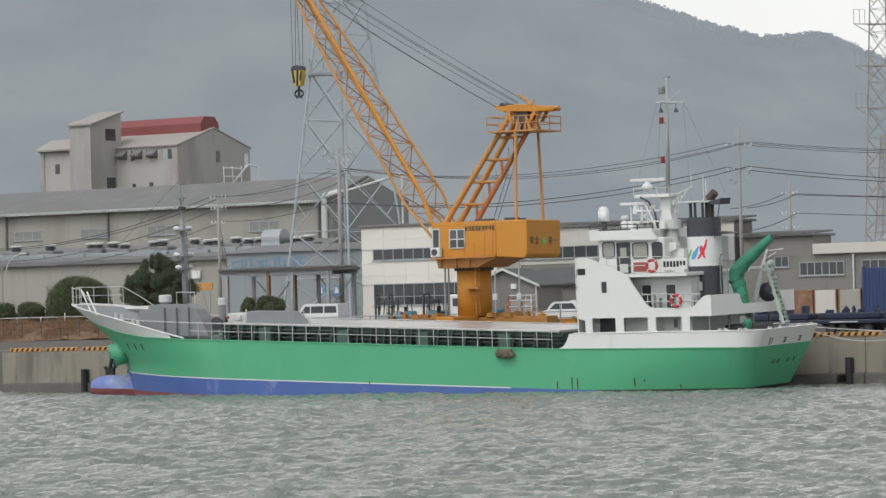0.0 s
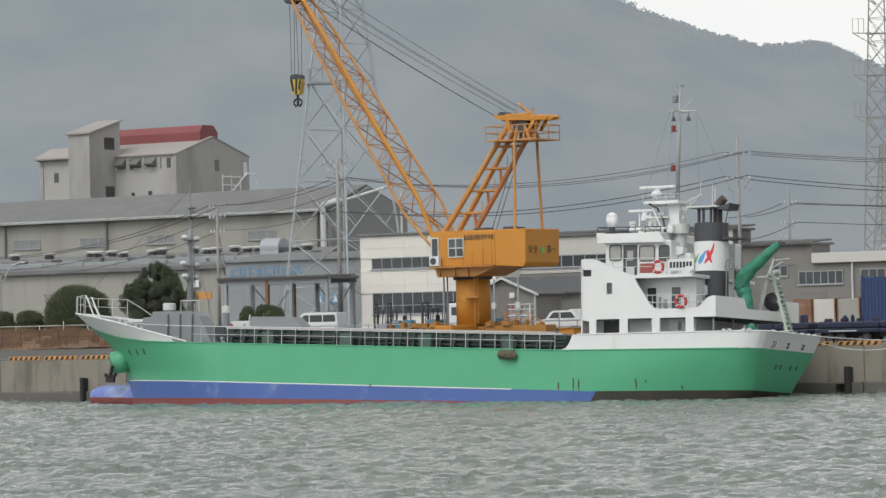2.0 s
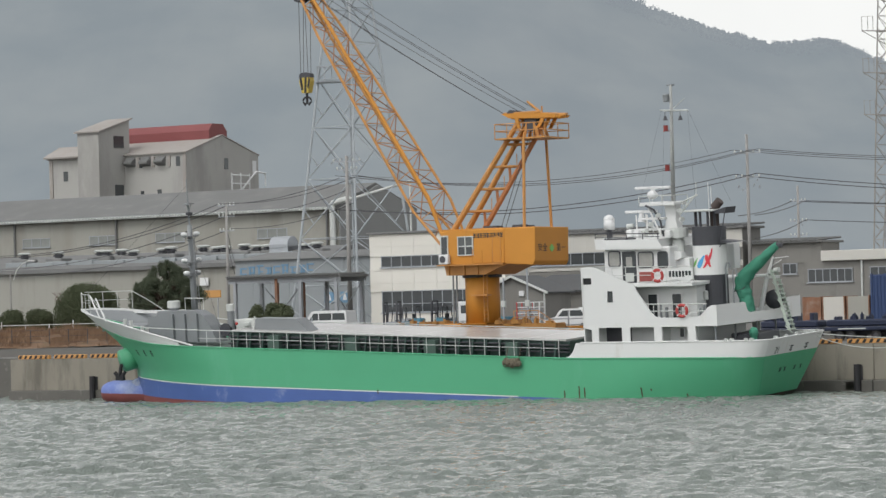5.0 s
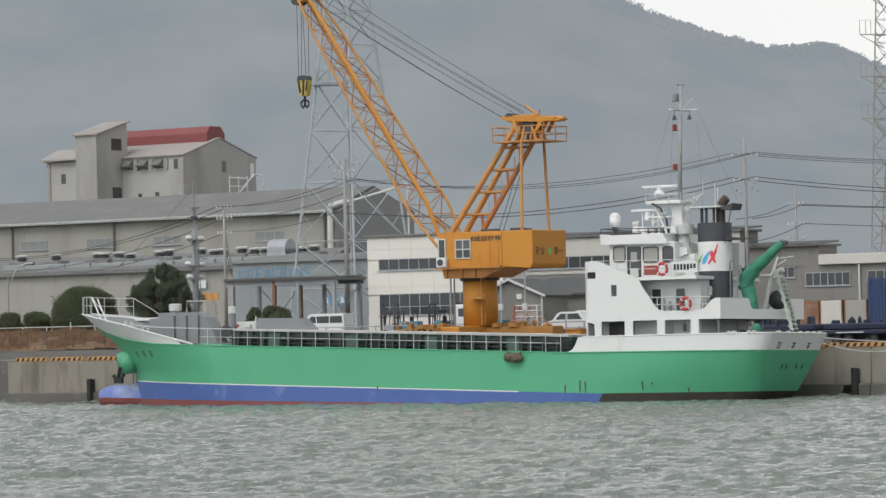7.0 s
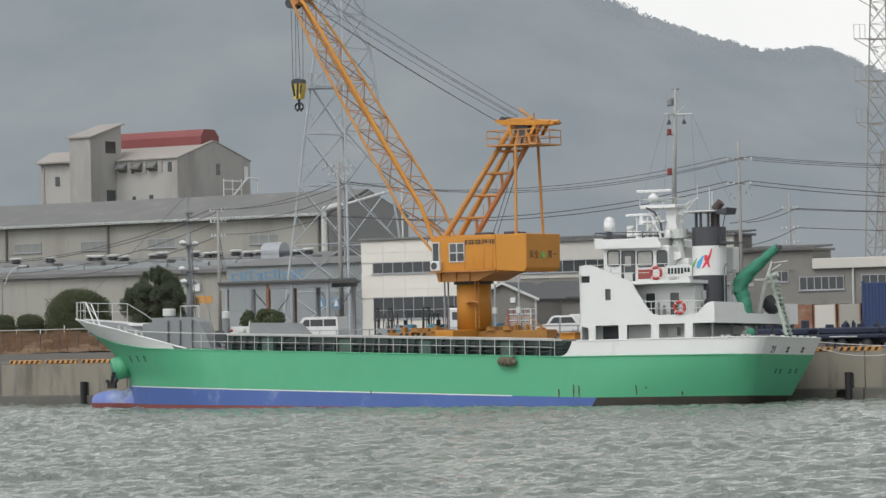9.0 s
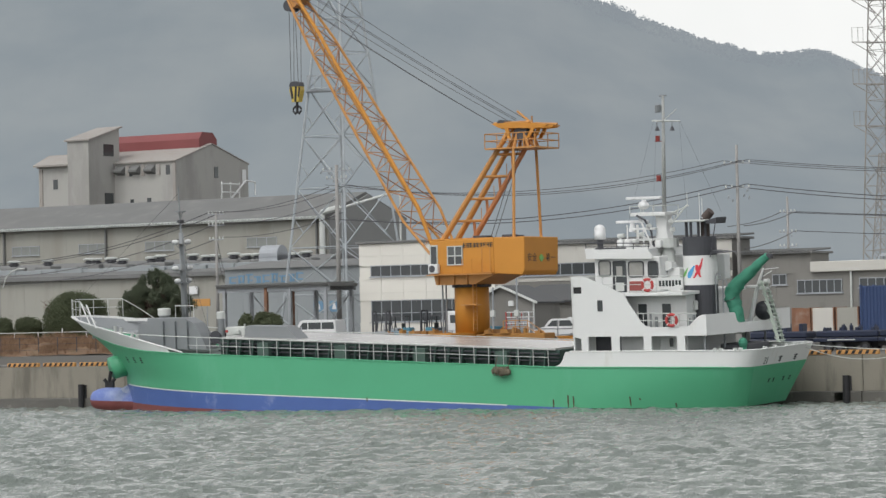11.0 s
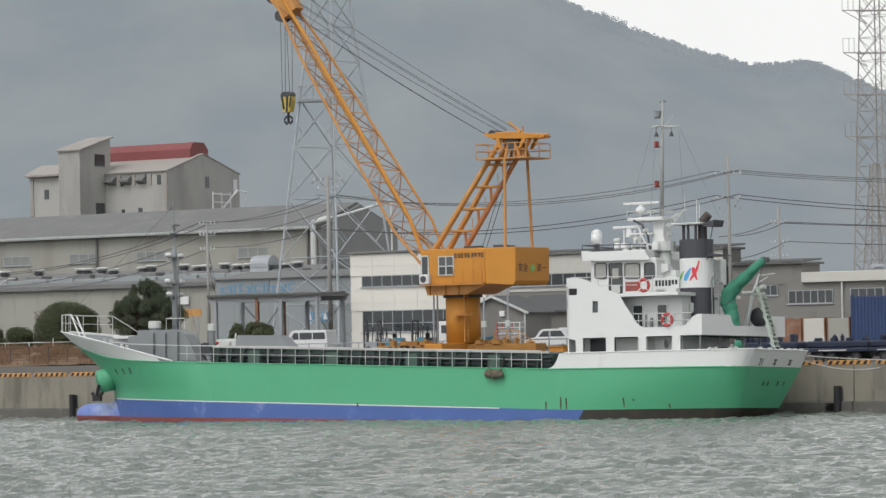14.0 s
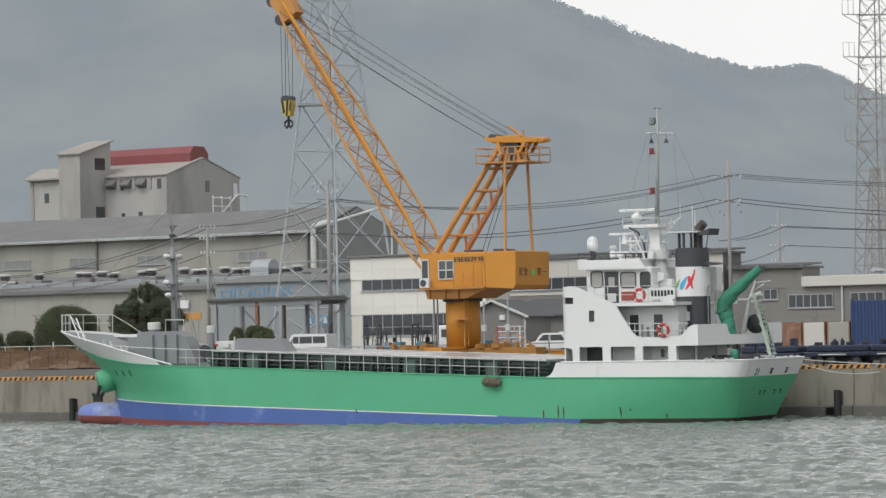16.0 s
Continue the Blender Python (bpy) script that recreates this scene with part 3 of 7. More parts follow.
# upper side plates with openings
LOW = [rect(9.8, 11.5, 3.99, 4.94, 0.06), rect(7.45, 9.2, 3.99, 4.94, 0.06), rect(5.03, 6.88, 3.99, 4.94, 0.06)]
TOP = [(4.45, 3.97), (12.0, 3.97), (12.02, 4.8), (12.62, 4.95), (12.64, 8.82), (12.0, 8.86), (11.5, 8.76), (10.3, 8.28), (9.3, 7.85), (8.75, 7.66), (8.6, 7.3), (7.6, 5.85), (7.3, 5.6), (6.9, 5.52), (4.5, 5.52), (4.1, 5.6), (3.5, 6.15), (3.2, 6.27), (2.9, 6.27), (2.9, 4.95), (4.45, 4.95)]
for y in (4.42, -4.5):
    bm = B()
    panel(bm, TOP, LOW + [rect(10.35, 10.75, 6.55, 7.28, 0.03), rect(11.88, 12.5, 7.72, 8.15, 0.03)], y, y + 0.08)
    part("side_plate", bm, SHIPWHITE, ship)
# bulwark across the after end of the upper deck, dipped for the davit
bm = B()
panel(bm, [(-4.5, 4.95), (4.5, 4.95), (4.5, 6.27), (1.6, 6.27), (1.45, 6.2), (1.3, 5.75), (1.05, 5.58), (-2.5, 5.58), (-2.8, 5.75), (-3.0, 6.2), (-3.15, 6.27), (-4.5, 6.27)], [], 0, 0.07)
aft = part("after_screen", bm, SHIPWHITE, ship)
aft.matrix_basis = pose(2.25, 0, 0, 0, 0, 80.8)
bm = B()
panel(bm, rect(-4.5, 4.5, 3.97, 8.8), [rect(-3.3, -0.6, 5.6, 6.6, 0.1), rect(0.6, 3.3, 5.6, 6.6, 0.1)], 0, 0.08)
front = part("front_plate", bm, SHIPWHITE, ship)
front.matrix_basis = pose(12.6, 0, 0, 0, 0, 90)
bm = B()
prism(bm, [(12.5, -4.4), (12.5, 4.4), (2.9, 4.4), (1.6, -4.4)], 4.93, 5.05, "z")
part("upper_deck", bm, DECKMAT, ship)
bm = B()
box(bm, 4.9, 12.5, -3.3, 3.3, 2.9, 4.93)
part("poop_house", bm, SHIPWHITE, ship)
bm = B()
box(bm, 4.9, 12.3, -3.3, 3.3, 5.05, 7.6)
part("accommodation_block", bm, SHIPWHITE, ship)
bm = B()
rbox(bm, 4.6, 12.5, -4.4, 4.4, 7.5, 7.72, 0.02)
part("bridge_deck", bm, SHIPWHITE, ship)
bm = B()
rbox(bm, 6.8, 11.6, -3.2, 3.2, 7.7, 10.0, 0.08)
part("wheelhouse", bm, SHIPWHITE, ship)
bm = B()
rbox(bm, 7.4, 11.98, -3.5, 3.5, 9.95, 10.55, 0.06)
part("wheelhouse_roof", bm, SHIPWHITE, ship)


def oval(bm, cx, cy, rx, ry, z0, z1, n=20, top=1.0):
    a = [bm.verts.new((cx + rx * math.cos(2 * math.pi * i / n), cy + ry * math.sin(2 * math.pi * i / n), z0)) for i in range(n)]
    b = [bm.verts.new((cx + top * rx * math.cos(2 * math.pi * i / n), cy + top * ry * math.sin(2 * math.pi * i / n), z1)) for i in range(n)]
    for i in range(n):
        bm.faces.new((a[i], a[(i + 1) % n], b[(i + 1) % n], b[i]))
    bm.faces.new(a[::-1])
    bm.faces.new(b)
    return bm


# rubbing bar
bm = B()
for sgn in (1, -1):
    pts = [(x, sgn * (half(x, sheer(x)) + 0.02), sheer(x)) for x in [0.6 + 1.1 * i for i in range(48)]]
    wire(bm, pts, 0.045, 5)
part("gunwale_bar", bm, GREEN, ship)
bm = B()
for sgn in (1, -1):
    wire(bm, [(x, sgn * max(0.02, half(min(x, stem(rail_top(x)) - 0.02), rail_top(x))), rail_top(x) + 0.02) for x in [44 + 0.55 * i for i in range(24)] + [56.9]], 0.06, 6)
part("bow_capping", bm, SHIPWHITE, ship)
bm = B()
for sgn in (1, -1):
    wire(bm, [(x, sgn * half(x, 3.97), 4.0) for x in [-0.4 + 0.25 * i for i in range(54)]], 0.05, 6)
wire(bm, [(-0.42, y, 4.0) for y in (-3.8, 3.8)], 0.05, 6)
part("stern_capping", bm, SHIPWHITE, ship)

# side railings between bow and deckhouse
for sgn in (1, -1):
    rail = thing("side_railing", Matrix.Identity(4))
    rail.parent = ship
    for frac, r in ((1.16, 0.034), (0.6, 0.02)):
        bm = B()
        wire(bm, [(x, sgn * 4.42, sheer(x) + frac) for x in [14.6 + 1.5 * i for i in range(20)] + ([45.2, 47.6, 49.4] if frac > 1 else [43.6])], r, 6)
        part("rail_bar", bm, STEELPALE, rail)
    for i in range(26):
        x = 14.6 + 1.13 * i
        part("stanchion", tube(B(), (x, sgn * 4.42, sheer(x) - 0.05), (x, sgn * 4.42, sheer(x) + 1.16), 0.024, 5), STEELPALE, rail)

# cargo hatch
COAMING_PALE = mat("coaming_box_green", (0.065, 0.11, 0.09), 0.6, vary=0.15, scale=1.2)


bm = B()
prism(bm, [(14.3, 2.8), (41.5, 3.6), (41.5, 5.0), (14.3, 4.02)], -3.45, 3.45)
part("hatch_coaming", bm, COAMING, ship, "dark green hatch coaming")
for i in range(25):
    x = 15.2 + 1.06 * i
    t = (x - 14.3) / 27.2
    zt = 4.02 + 0.98 * t
    for sgn in (1, -1):
        bm = B()
        paint = COAMING_PALE if i % 6 == 3 else COAMING
        if i % 6 == 3:
            box(bm, x - 0.45, x + 0.45, min(sgn * 3.45, sgn * 4.1), max(sgn * 3.45, sgn * 4.1), sheer(x) - 0.05, zt - 0.15)
        else:
            prism(bm, [(sgn * 3.45, sheer(x) - 0.1), (sgn * 4.0, sheer(x) - 0.1), (sgn * 3.75, zt - 0.05), (sgn * 3.45, zt - 0.05)], x - 0.05, x + 0.05, "x")
        part("coaming_stay", bm, paint, ship)
for sgn in (1, -1):
    for f in (0.28, 0.52, 0.74):
        bm = B()
        y0, y1 = sorted((sgn * 3.45, sgn * 3.75))
        vs_a = [(14.3, 3.0 + f * 1.0), (41.5, 3.85 + f * 1.12), (41.5, 3.93 + f * 1.12), (14.3, 3.08 + f * 1.0)]
        prism(bm, vs_a, y0, y1)
        part("coaming_stringer", bm, DARKGREY, ship)
HATCHWET = mat("wet_hatch_cover", (0.45, 0.44, 0.43), 0.22, vary=0.1, scale=0.5, stain=(0.36, 0.33, 0.3), stain_at=0.55, stain_scale=0.6, bump=0.04)
for i in range(9):
    x0, x1 = 14.5 + 2.98 * i, 14.5 + 2.98 * (i + 1) - 0.05
    z0, z1 = 4.02 + 0.98 * (x0 - 14.3) / 27.2, 4.02 + 0.98 * (x1 - 14.3) / 27.2
    bm = B()
    prism(bm, [(x0, z0 + 0.01), (x1, z1 + 0.01), (x1, z1 + 0.14), (x0, z0 + 0.14)], -3.6, 3.6)
    part("hatch_panel", bm, HATCHWET, ship, "pale wet steel hatch panel" if i == 0 else "")
bm = B()
prism(bm, [(35.1, 4.7), (39.9, 4.92), (39.73, 5.85), (36.3, 5.77)], 1.6, 2.85)
part("folded_cover", bm, SHIPGREY, ship, "grey folded hatch cover")
bm = B()
tube(bm, (39.98, 2.9, 4.9), (39.78, 2.9, 5.98), 0.06, 6)
part("cover_edge", bm, STEELPALE, ship)

# foredeck house, vents and mast
bm = B()
prism(bm, [(49.7, 4.3), (49.55, 6.02), (48.78, 6.08), (48.7, 6.43), (45.46, 6.41), (44.72, 6.06), (44.19, 5.37), (43.6, 4.2)], 0.9, 2.2)
part("windlass_house", bm, SHIPGREY, ship, "grey plated forecastle house")
for x in (47.3, 46.25, 45.2):
    bm = B()
    box(bm, x - 0.06, x + 0.06, 2.2, 2.42, 4.2, 6.2)
    part("stiffener", bm, SHIPGREY, ship)
for x, y, z, r, zt in ((48.2, 0.9, 6.2, 0.46, 7.08), (43.25, 0.9, 4.4, 0.3, 6.78)):
    bm = B()
    tube(bm, (x, y, z), (x, y, zt - 0.45), r * 0.82, 12)
    part("vent_trunk", bm, SHIPGREY, ship)
    bm = B()
    tube(bm, (x, y, zt - 0.5), (x, y, zt - 0.06), r, 16)
    tube(bm, (x, y, zt - 0.06), (x, y, zt), r, 16, r * 0.85)
    part("vent_cowl", bm, STEELPALE, ship, "pale mushroom vent cowl")
bm = B()
tube(bm, (43.4, 0.4, 5.0), (43.4, 1.4, 5.0), 0.34, 14)
tube(bm, (43.4, 0.3, 5.0), (43.4, 0.4, 5.0), 0.46, 16)
tube(bm, (43.4, 1.4, 5.0), (43.4, 1.5, 5.0), 0.46, 16)
part("windlass_drum", bm, DARKGREY, ship, "dark steel windlass drum")
bm = B()
rbox(bm, 40.9, 42.8, -0.5, 1.0, 4.2, 5.68, 0.05)
rbox(bm, 41.5, 42.0, 1.0, 1.25, 5.2, 5.5, 0.04)
part("winch_locker", bm, STEELPALE, ship)
bm = B()
ball(bm, (42.5, 1.3, 5.4), 0.11)
part("red_buoy", bm, ORANGE_RED, ship)
fm = thing("foremast", Matrix.Identity(4))
fm.parent = ship
part("mast_tube", tube(B(), (47.0, 0, 5.0), (47.12, 0, 12.4), 0.27, 12, 0.17), SHIPGREY, fm, "", True)
part("topmast", tube(B(), (47.12, 0, 12.3), (47.2, 0, 15.7), 0.08, 8, 0.035), SHIPGREY, fm)
bm = B()
for y in (-0.28, 0.28):
    tube(bm, (46.7, y, 5.2), (47.0, y, 11.4), 0.035, 4)
for k in range(18):
    tube(bm, (46.7 + 0.017 * k, -0.28, 5.4 + 0.33 * k), (46.7 + 0.017 * k, 0.28, 5.4 + 0.33 * k), 0.025, 4)
part("mast_ladder", bm, SHIPGREY, fm)
for z, w in ((13.9, 0.3), (11.6, 0.75), (9.75, 0.85), (8.85, 0.65)):
    bm = B()
    box(bm, 46.85, 47.35, -w, w, z - 0.04, z + 0.04)
    tube(bm, (47.1, -w, z), (47.1, 0, z - 0.5), 0.03, 4)
    tube(bm, (47.1, w, z), (47.1, 0, z - 0.5), 0.03, 4)
    part("light_bracket", bm, SHIPGREY, fm)
    for y in (-w, w):
        if w > 0.5:
            bm = B()
            ball(bm, (47.1, y, z + 0.17), 0.2, 1.4, 1, 0.75, 8)
            part("deck_light", bm, WHITE, fm)
bm = B()
tube(bm, (47.1, -0.25, 13.2), (47.1, 0.25, 13.2), 0.13, 8)
part("mast_lamp", bm, DARKGREY, fm)
part("mast_platform", wire(B(), [(45.6, 0.9, 6.4), (45.6, 0.9, 7.22), (47.2, 0.9, 7.25), (47.2, 0.9, 6.4)], 0.04, 5), STEELPALE, ship)
for a, b in (((47.2, 0, 15.2), (56.8, 0, 7.6)), ((47.1, 0.0, 12.2), (43.0, 2.5, 4.9))):
    part("stay_wire", wire(B(), [a, b], 0.012, 4), ROPE, ship)

# bow rail
bowrail = thing("bow_railing", Matrix.Identity(4))
bowrail.parent = ship


def bow_edge(x, sgn, z):
    return (x, sgn * max(0.05, half(min(x, stem(rail_top(x)) - 0.02), rail_top(x)) - 0.06), z)


for lift, r in ((1.2, 0.028), (0.6, 0.018)):
    for sgn in (1, -1):
        pts = [bow_edge(57.05, sgn, 6.58 + lift)] + [bow_edge(x, sgn, 6.55 + lift - 0.02 * (57 - x)) for x in (56.3, 55.3, 54.5)]
        if lift > 1:
            pts += [bow_edge(53.4, sgn, 6.95), bow_edge(52.4, sgn, 6.2)]
        part("rail_bar", wire(B(), pts, r, 6), STEELPALE, bowrail)
for sgn in (1, -1):
    for x in (56.9, 56.2, 55.4, 54.5):
        part("stanchion", tube(B(), bow_edge(x, sgn, rail_top(x) - 0.05), bow_edge(x, sgn, 7.76 - 0.02 * (57 - x)), 0.026, 5), STEELPALE, bowrail)
for a, b in (((52.95, 3.35, 6.02), (54.05, 3.0, 7.66)), ((52.14, 3.75, 5.86), (53.3, 3.3, 7.5))):
    part("slanted_brace", tube(B(), a, b, 0.05, 6), SHIPWHITE, bowrail)
bm = B()
box(bm, 49.8, 54.5, -2.6, -2.4, 6.05, 6.25)
part("breakwater_beam", bm, SHIPWHITE, ship)
bm = B()
prism(bm, [(50.0, -2.4), (50.0, 2.3), (55.8, 0.4), (55.8, -0.4)], 5.35, 5.42, "z")
part("forecastle_deck", bm, SHIPGREY, ship)
for x, y in ((51.4, 2.5), (50.8, 2.6), (49.2, 3.4), (48.7, 3.5)):
    bm = B()
    tube(bm, (x, y, rail_top(x) - 0.5), (x, y, rail_top(x) + 0.18), 0.13, 8)
    part("bollard", bm, STEELPALE, ship)

# anchor housings and anchor
for sgn in (1, -1):
    bm = B()
    d = Vector((0.55, sgn * 0.78, -0.25)).normalized()
    c = Vector((51.9, sgn * 0.75, 3.15))
    tube(bm, c, c + d * 1.15, 0.86, 20, 0.8)
    part("anchor_housing", bm, GREEN, ship, "", True)
    bm = B()
    e = c + d * 1.2
    tube(bm, e + Vector((0, 0, -0.2)), e + Vector((0.25, 0, -1.15)), 0.13, 8)
    tube(bm, e + Vector((0.55, 0.1, -0.75)), e + Vector((0.25, 0, -1.2)), 0.13, 8)
    tube(bm, e + Vector((-0.25, -0.1, -0.75)), e + Vector((0.25, 0, -1.2)), 0.13, 8)
    box(bm, e.x - 0.2, e.x + 0.5, e.y - 0.12, e.y + 0.12, e.z - 1.35, e.z - 1.0)
    part("anchor", bm, BLACK, ship, "black stockless anchor")
bm = B()
prism(bm, rect(0, 0.9, 0, 0.32, 0.14), -0.03, 0.03)
hp = part("hawse_plate", bm, DECKMAT, ship)
hp.matrix_basis = pose(54.15, 1.22, 5.05, 0, 8, -35)

STAIN = mat("dark_rust_streak", (0.07, 0.06, 0.03), 0.8, vary=0.3, scale=3)
# hull marks
for x, w in ((50.2, 0.35), (49.2, 0.32), (48.3, 0.34)):
    bm = B()
    for k in (-0.2, -0.02, 0.16):
        box(bm, 0, w * (1 - abs(k)), -0.006, 0.006, k - 0.03, k + 0.03)
    box(bm, w * 0.4, w * 0.58, -0.008, 0.008, -0.24, 0.22)
    o = part("name_bar", bm, MARK, ship)
    z = 3.55
    a = math.degrees(math.atan2(half(x + 0.4, z) - half(x, z), 0.4))
    tilt = math.degrees(math.atan2(half(x, z + 0.2) - half(x, z - 0.2), 0.4))
    o.matrix_basis = pose(x, half(x, z) + 0.012, z, -tilt, 0, a)
for x, z, h in ((14.2, 0.62, 0.5), (13.1, 0.75, 0.8), (12.7, 0.72, 0.7), (8.6, 0.75, 0.6), (28.7, 0.85, 0.25), (7.9, 0.9, 0.12), (5.5, 0.5, 0.25)):
    y = half(x, z)
    bm = B()
    prism(bm, [(-0.04, h * 0.5), (0.04, h * 0.5), (0.06, 0.0), (0.02, -h * 0.55), (-0.03, -h * 0.4), (-0.05, 0)], -0.008, 0.008)
    tube(bm, (0, 0, h * 0.5), (0, 0.05, h * 0.5), 0.05, 8)
    o = part("discharge_stain", bm, STAIN, ship, "rusty streak below a discharge" if x == 14.2 else "")
    o.matrix_basis = pose(x, y + 0.012, z, math.degrees(math.atan2(half(x, z - 0.2) - half(x, z + 0.2), 0.4)), 0, 0)


def lettering(parent, body, size, m, material=MARK, name="lettering"):
    """Raised writing with the built-in font, as a mesh."""
    cu = bpy.data.curves.new("t", "FONT")
    cu.body, cu.size, cu.extrude, cu.align_x, cu.align_y = body, size, 0.004, "CENTER", "CENTER"
    cu.resolution_u = 3
    tmp = new("t", cu)
    me = bpy.data.meshes.new_from_object(tmp.evaluated_get(bpy.context.evaluated_depsgraph_get()))
    bpy.data.objects.remove(tmp)
    me.materials.clear()
    me.materials.append(material)
    ob = new(name, me)
    ob.parent = parent
    ob.matrix_basis = m
    return ob


RAKE = math.degrees(math.atan2(1.6, 3.8))
lettering(ship, "21", 0.66, pose(transom(3.2) - 0.025, 2.3, 3.2, 90, 0, -90) @ pose(0, 0, 0, RAKE, 0, 0))
for y, z, w, h in ((0.3, 3.2, 0.5, 0.46), (-1.85, 3.2, 0.5, 0.46), (0.9, 1.86, 0.34, 0.34), (0.25, 1.86, 0.34, 0.34), (-1.15, 1.87, 0.34, 0.34), (-2.0, 1.87, 0.34, 0.34)):
    bm = B()
    for k, (a, b) in enumerate(((-0.5, 0.5), (-0.3, 0.3), (-0.5, 0.4))):
        box(bm, a * w, b * w, (0.28 - 0.28 * k) * h, (0.42 - 0.28 * k) * h, -0.004, 0.004)
    box(bm, -0.08 * w, 0.08 * w, -0.45 * h, 0.5 * h, -0.004, 0.004)
    o = part("name_bar", bm, MARK, ship)
    o.matrix_basis = pose(transom(z) - 0.02, y, z, 90, 0, -90) @ pose(0, 0, 0, RAKE, 0, 0)

# doors and windows of the deckhouse
def glazed(x0, x1, z0, z1, y, r=0.1, dark=GLASS, frame_mat=None, name="window"):
    bm = B()
    panel(bm, rect(x0 - 0.07, x1 + 0.07, z0 - 0.07, z1 + 0.07, r + 0.05), [rect(x0, x1, z0, z1, r)], y, y + 0.05)
    w = part(name, bm, frame_mat or SHIPWHITE, ship)
    bm = B()
    prism(bm, rect(x0, x1, z0, z1, r), y - 0.02, y + 0.015)
    part("pane", bm, dark, w)
    return w


# The pale reflection on the wheelhouse panes is put into this colour.
PALE_PANE = mat("pale_pane_glass", (0.3, 0.3, 0.28), 0.12, vary=0.2, scale=4)
for x0, x1, z0, z1, g in ((10.42, 11.2, 8.84, 9.74, PALE_PANE), (8.0, 9.02, 8.74, 9.64, PALE_PANE), (6.95, 7.58, 8.7, 9.63, GLASS)):
    glazed(x0, x1, z0, z1, 3.21, 0.14, g, DARKGREY)
d = glazed(9.3, 10.16, 7.76, 9.68, 3.21, 0.05, GLASS, DARKGREY, "doorway")
bm = B()
box(bm, 9.5, 9.95, 3.235, 3.26, 8.75, 9.4)
part("inner_window", bm, PALE_PANE, d)
bm = B()
box(bm, 9.42, 10.02, 3.235, 3.25, 7.8, 8.35)
part("inner_panel", bm, STEELPALE, d)
for x0, x1, z0, z1, y in ((7.75, 8.4, 5.2, 6.95, 3.31), (6.0, 6.65, 5.2, 6.95, 3.31)):
    glazed(x0, x1, z0, z1, y, 0.05, GLASS, SHIPWHITE, "doorway")
for x0, x1, z0, z1 in ((7.6, 7.95, 4.2, 4.75), (5.9, 6.2, 4.2, 4.75)):
    glazed(x0, x1, z0, z1, 3.31, 0.05, GLASS)
# Flat dark plate: the shade inside the open hollow is painted by its colour.
bm = B()
prism(bm, rect(9.75, 11.6, 3.3, 4.9), 3.29, 3.33)
part("opening_dark_plate", bm, DARKGREY, ship)
bm = B()
prism(bm, rect(6.9, 7.4, 3.1, 4.85, 0.05), 3.29, 3.34)
part("steel_door", bm, STEELPALE, ship)
bm = B()
box(bm, 10.36, 10.74, 4.36, 4.4, 6.56, 7.27)
part("side_window", bm, GLASS, ship)
bm = B()
box(bm, 11.88, 12.5, 4.36, 4.4, 7.73, 8.14)
part("side_slot", bm, BLACK, ship)

# bridge roof edge, wings and rails
bm = B()
panel(bm, [(7.2, 9.85), (11.97, 9.93), (12.06, 10.6), (11.55, 10.58), (11.1, 10.27), (9.1, 10.2), (8.66, 10.46), (7.4, 10.4), (7.1, 10.0)], [], 3.5, 3.56)
part("roof_screen", bm, SHIPWHITE, ship)
bm = B()
box(bm, 9.05, 11.35, 3.42, 3.47, 10.2, 10.62)
part("roof_dodger", bm, DARKGREY, ship, "dark canvas dodger on the roof edge")
bm = B()
wire(bm, [(7.3, 3.5, 10.85), (12.0, 3.5, 10.95), (12.0, -3.5, 10.95), (7.3, -3.5, 10.85)], 0.035, 5)
wire(bm, [(7.3, 3.5, 10.65), (12.0, 3.5, 10.7)], 0.025, 5)
for x in (7.4, 8.5, 9.7, 10.9, 12.0):
    for y in (3.5, -3.5):
        tube(bm, (x, y, 10.5), (x, y, 10.9), 0.03, 4)
part("roof_railing", bm, DARKGREY, ship)
bm = B()
for z in (8.75, 8.2):
    wire(bm, [(12.4, 4.36, z + 0.1), (4.5, 4.36, z)], 0.024, 5)
for i in range(9):
    tube(bm, (4.5 + 0.98 * i, 4.36, 7.7), (4.5 + 0.98 * i, 4.36, 8.78), 0.022, 4)
part("bridge_railing", bm, STEELPALE, ship)
bm = B()
for z in (6.4, 5.95):
    wire(bm, [(8.0, 4.42, z), (3.6, 4.42, z - 0.05)], 0.035, 5)
for i in range(6):
    tube(bm, (4.2 + 0.65 * i, 4.42, 5.5), (4.2 + 0.65 * i, 4.42, 6.4), 0.025, 4)
part("deck_railing", bm, STEELPALE, ship)
board = B()
box(board, 4.5, 6.35, 4.4, 4.45, 7.93, 8.64)
board = part("number_board", board, SHIPWHITE, ship, "white board with dark characters")
for k in range(7):
    bm = B()
    x = 6.2 - 0.235 * k
    box(bm, x - 0.16, x, 4.446, 4.462, 8.1 if k < 5 else 8.18, 8.47)
    part("character_bar", bm, MARK, board)
def lifebuoy(x, y, z, r):
    b = part("lifebuoy", ring(B(), (0, 0, 0), r, 0.1, "y", 24, 8), ORANGE_RED, ship, "red and white lifebuoy", True)
    b.matrix_basis = pose(x, y, z)
    for a in (45, 135, 225, 315):
        bm = B()
        rbox(bm, r - 0.107, r + 0.107, -0.105, 0.105, -0.03, 0.03, 0.008)
        t = part("band", bm, WHITE, b)
        t.matrix_basis = pose(0, 0, 0, 0, a, 0)
    return b


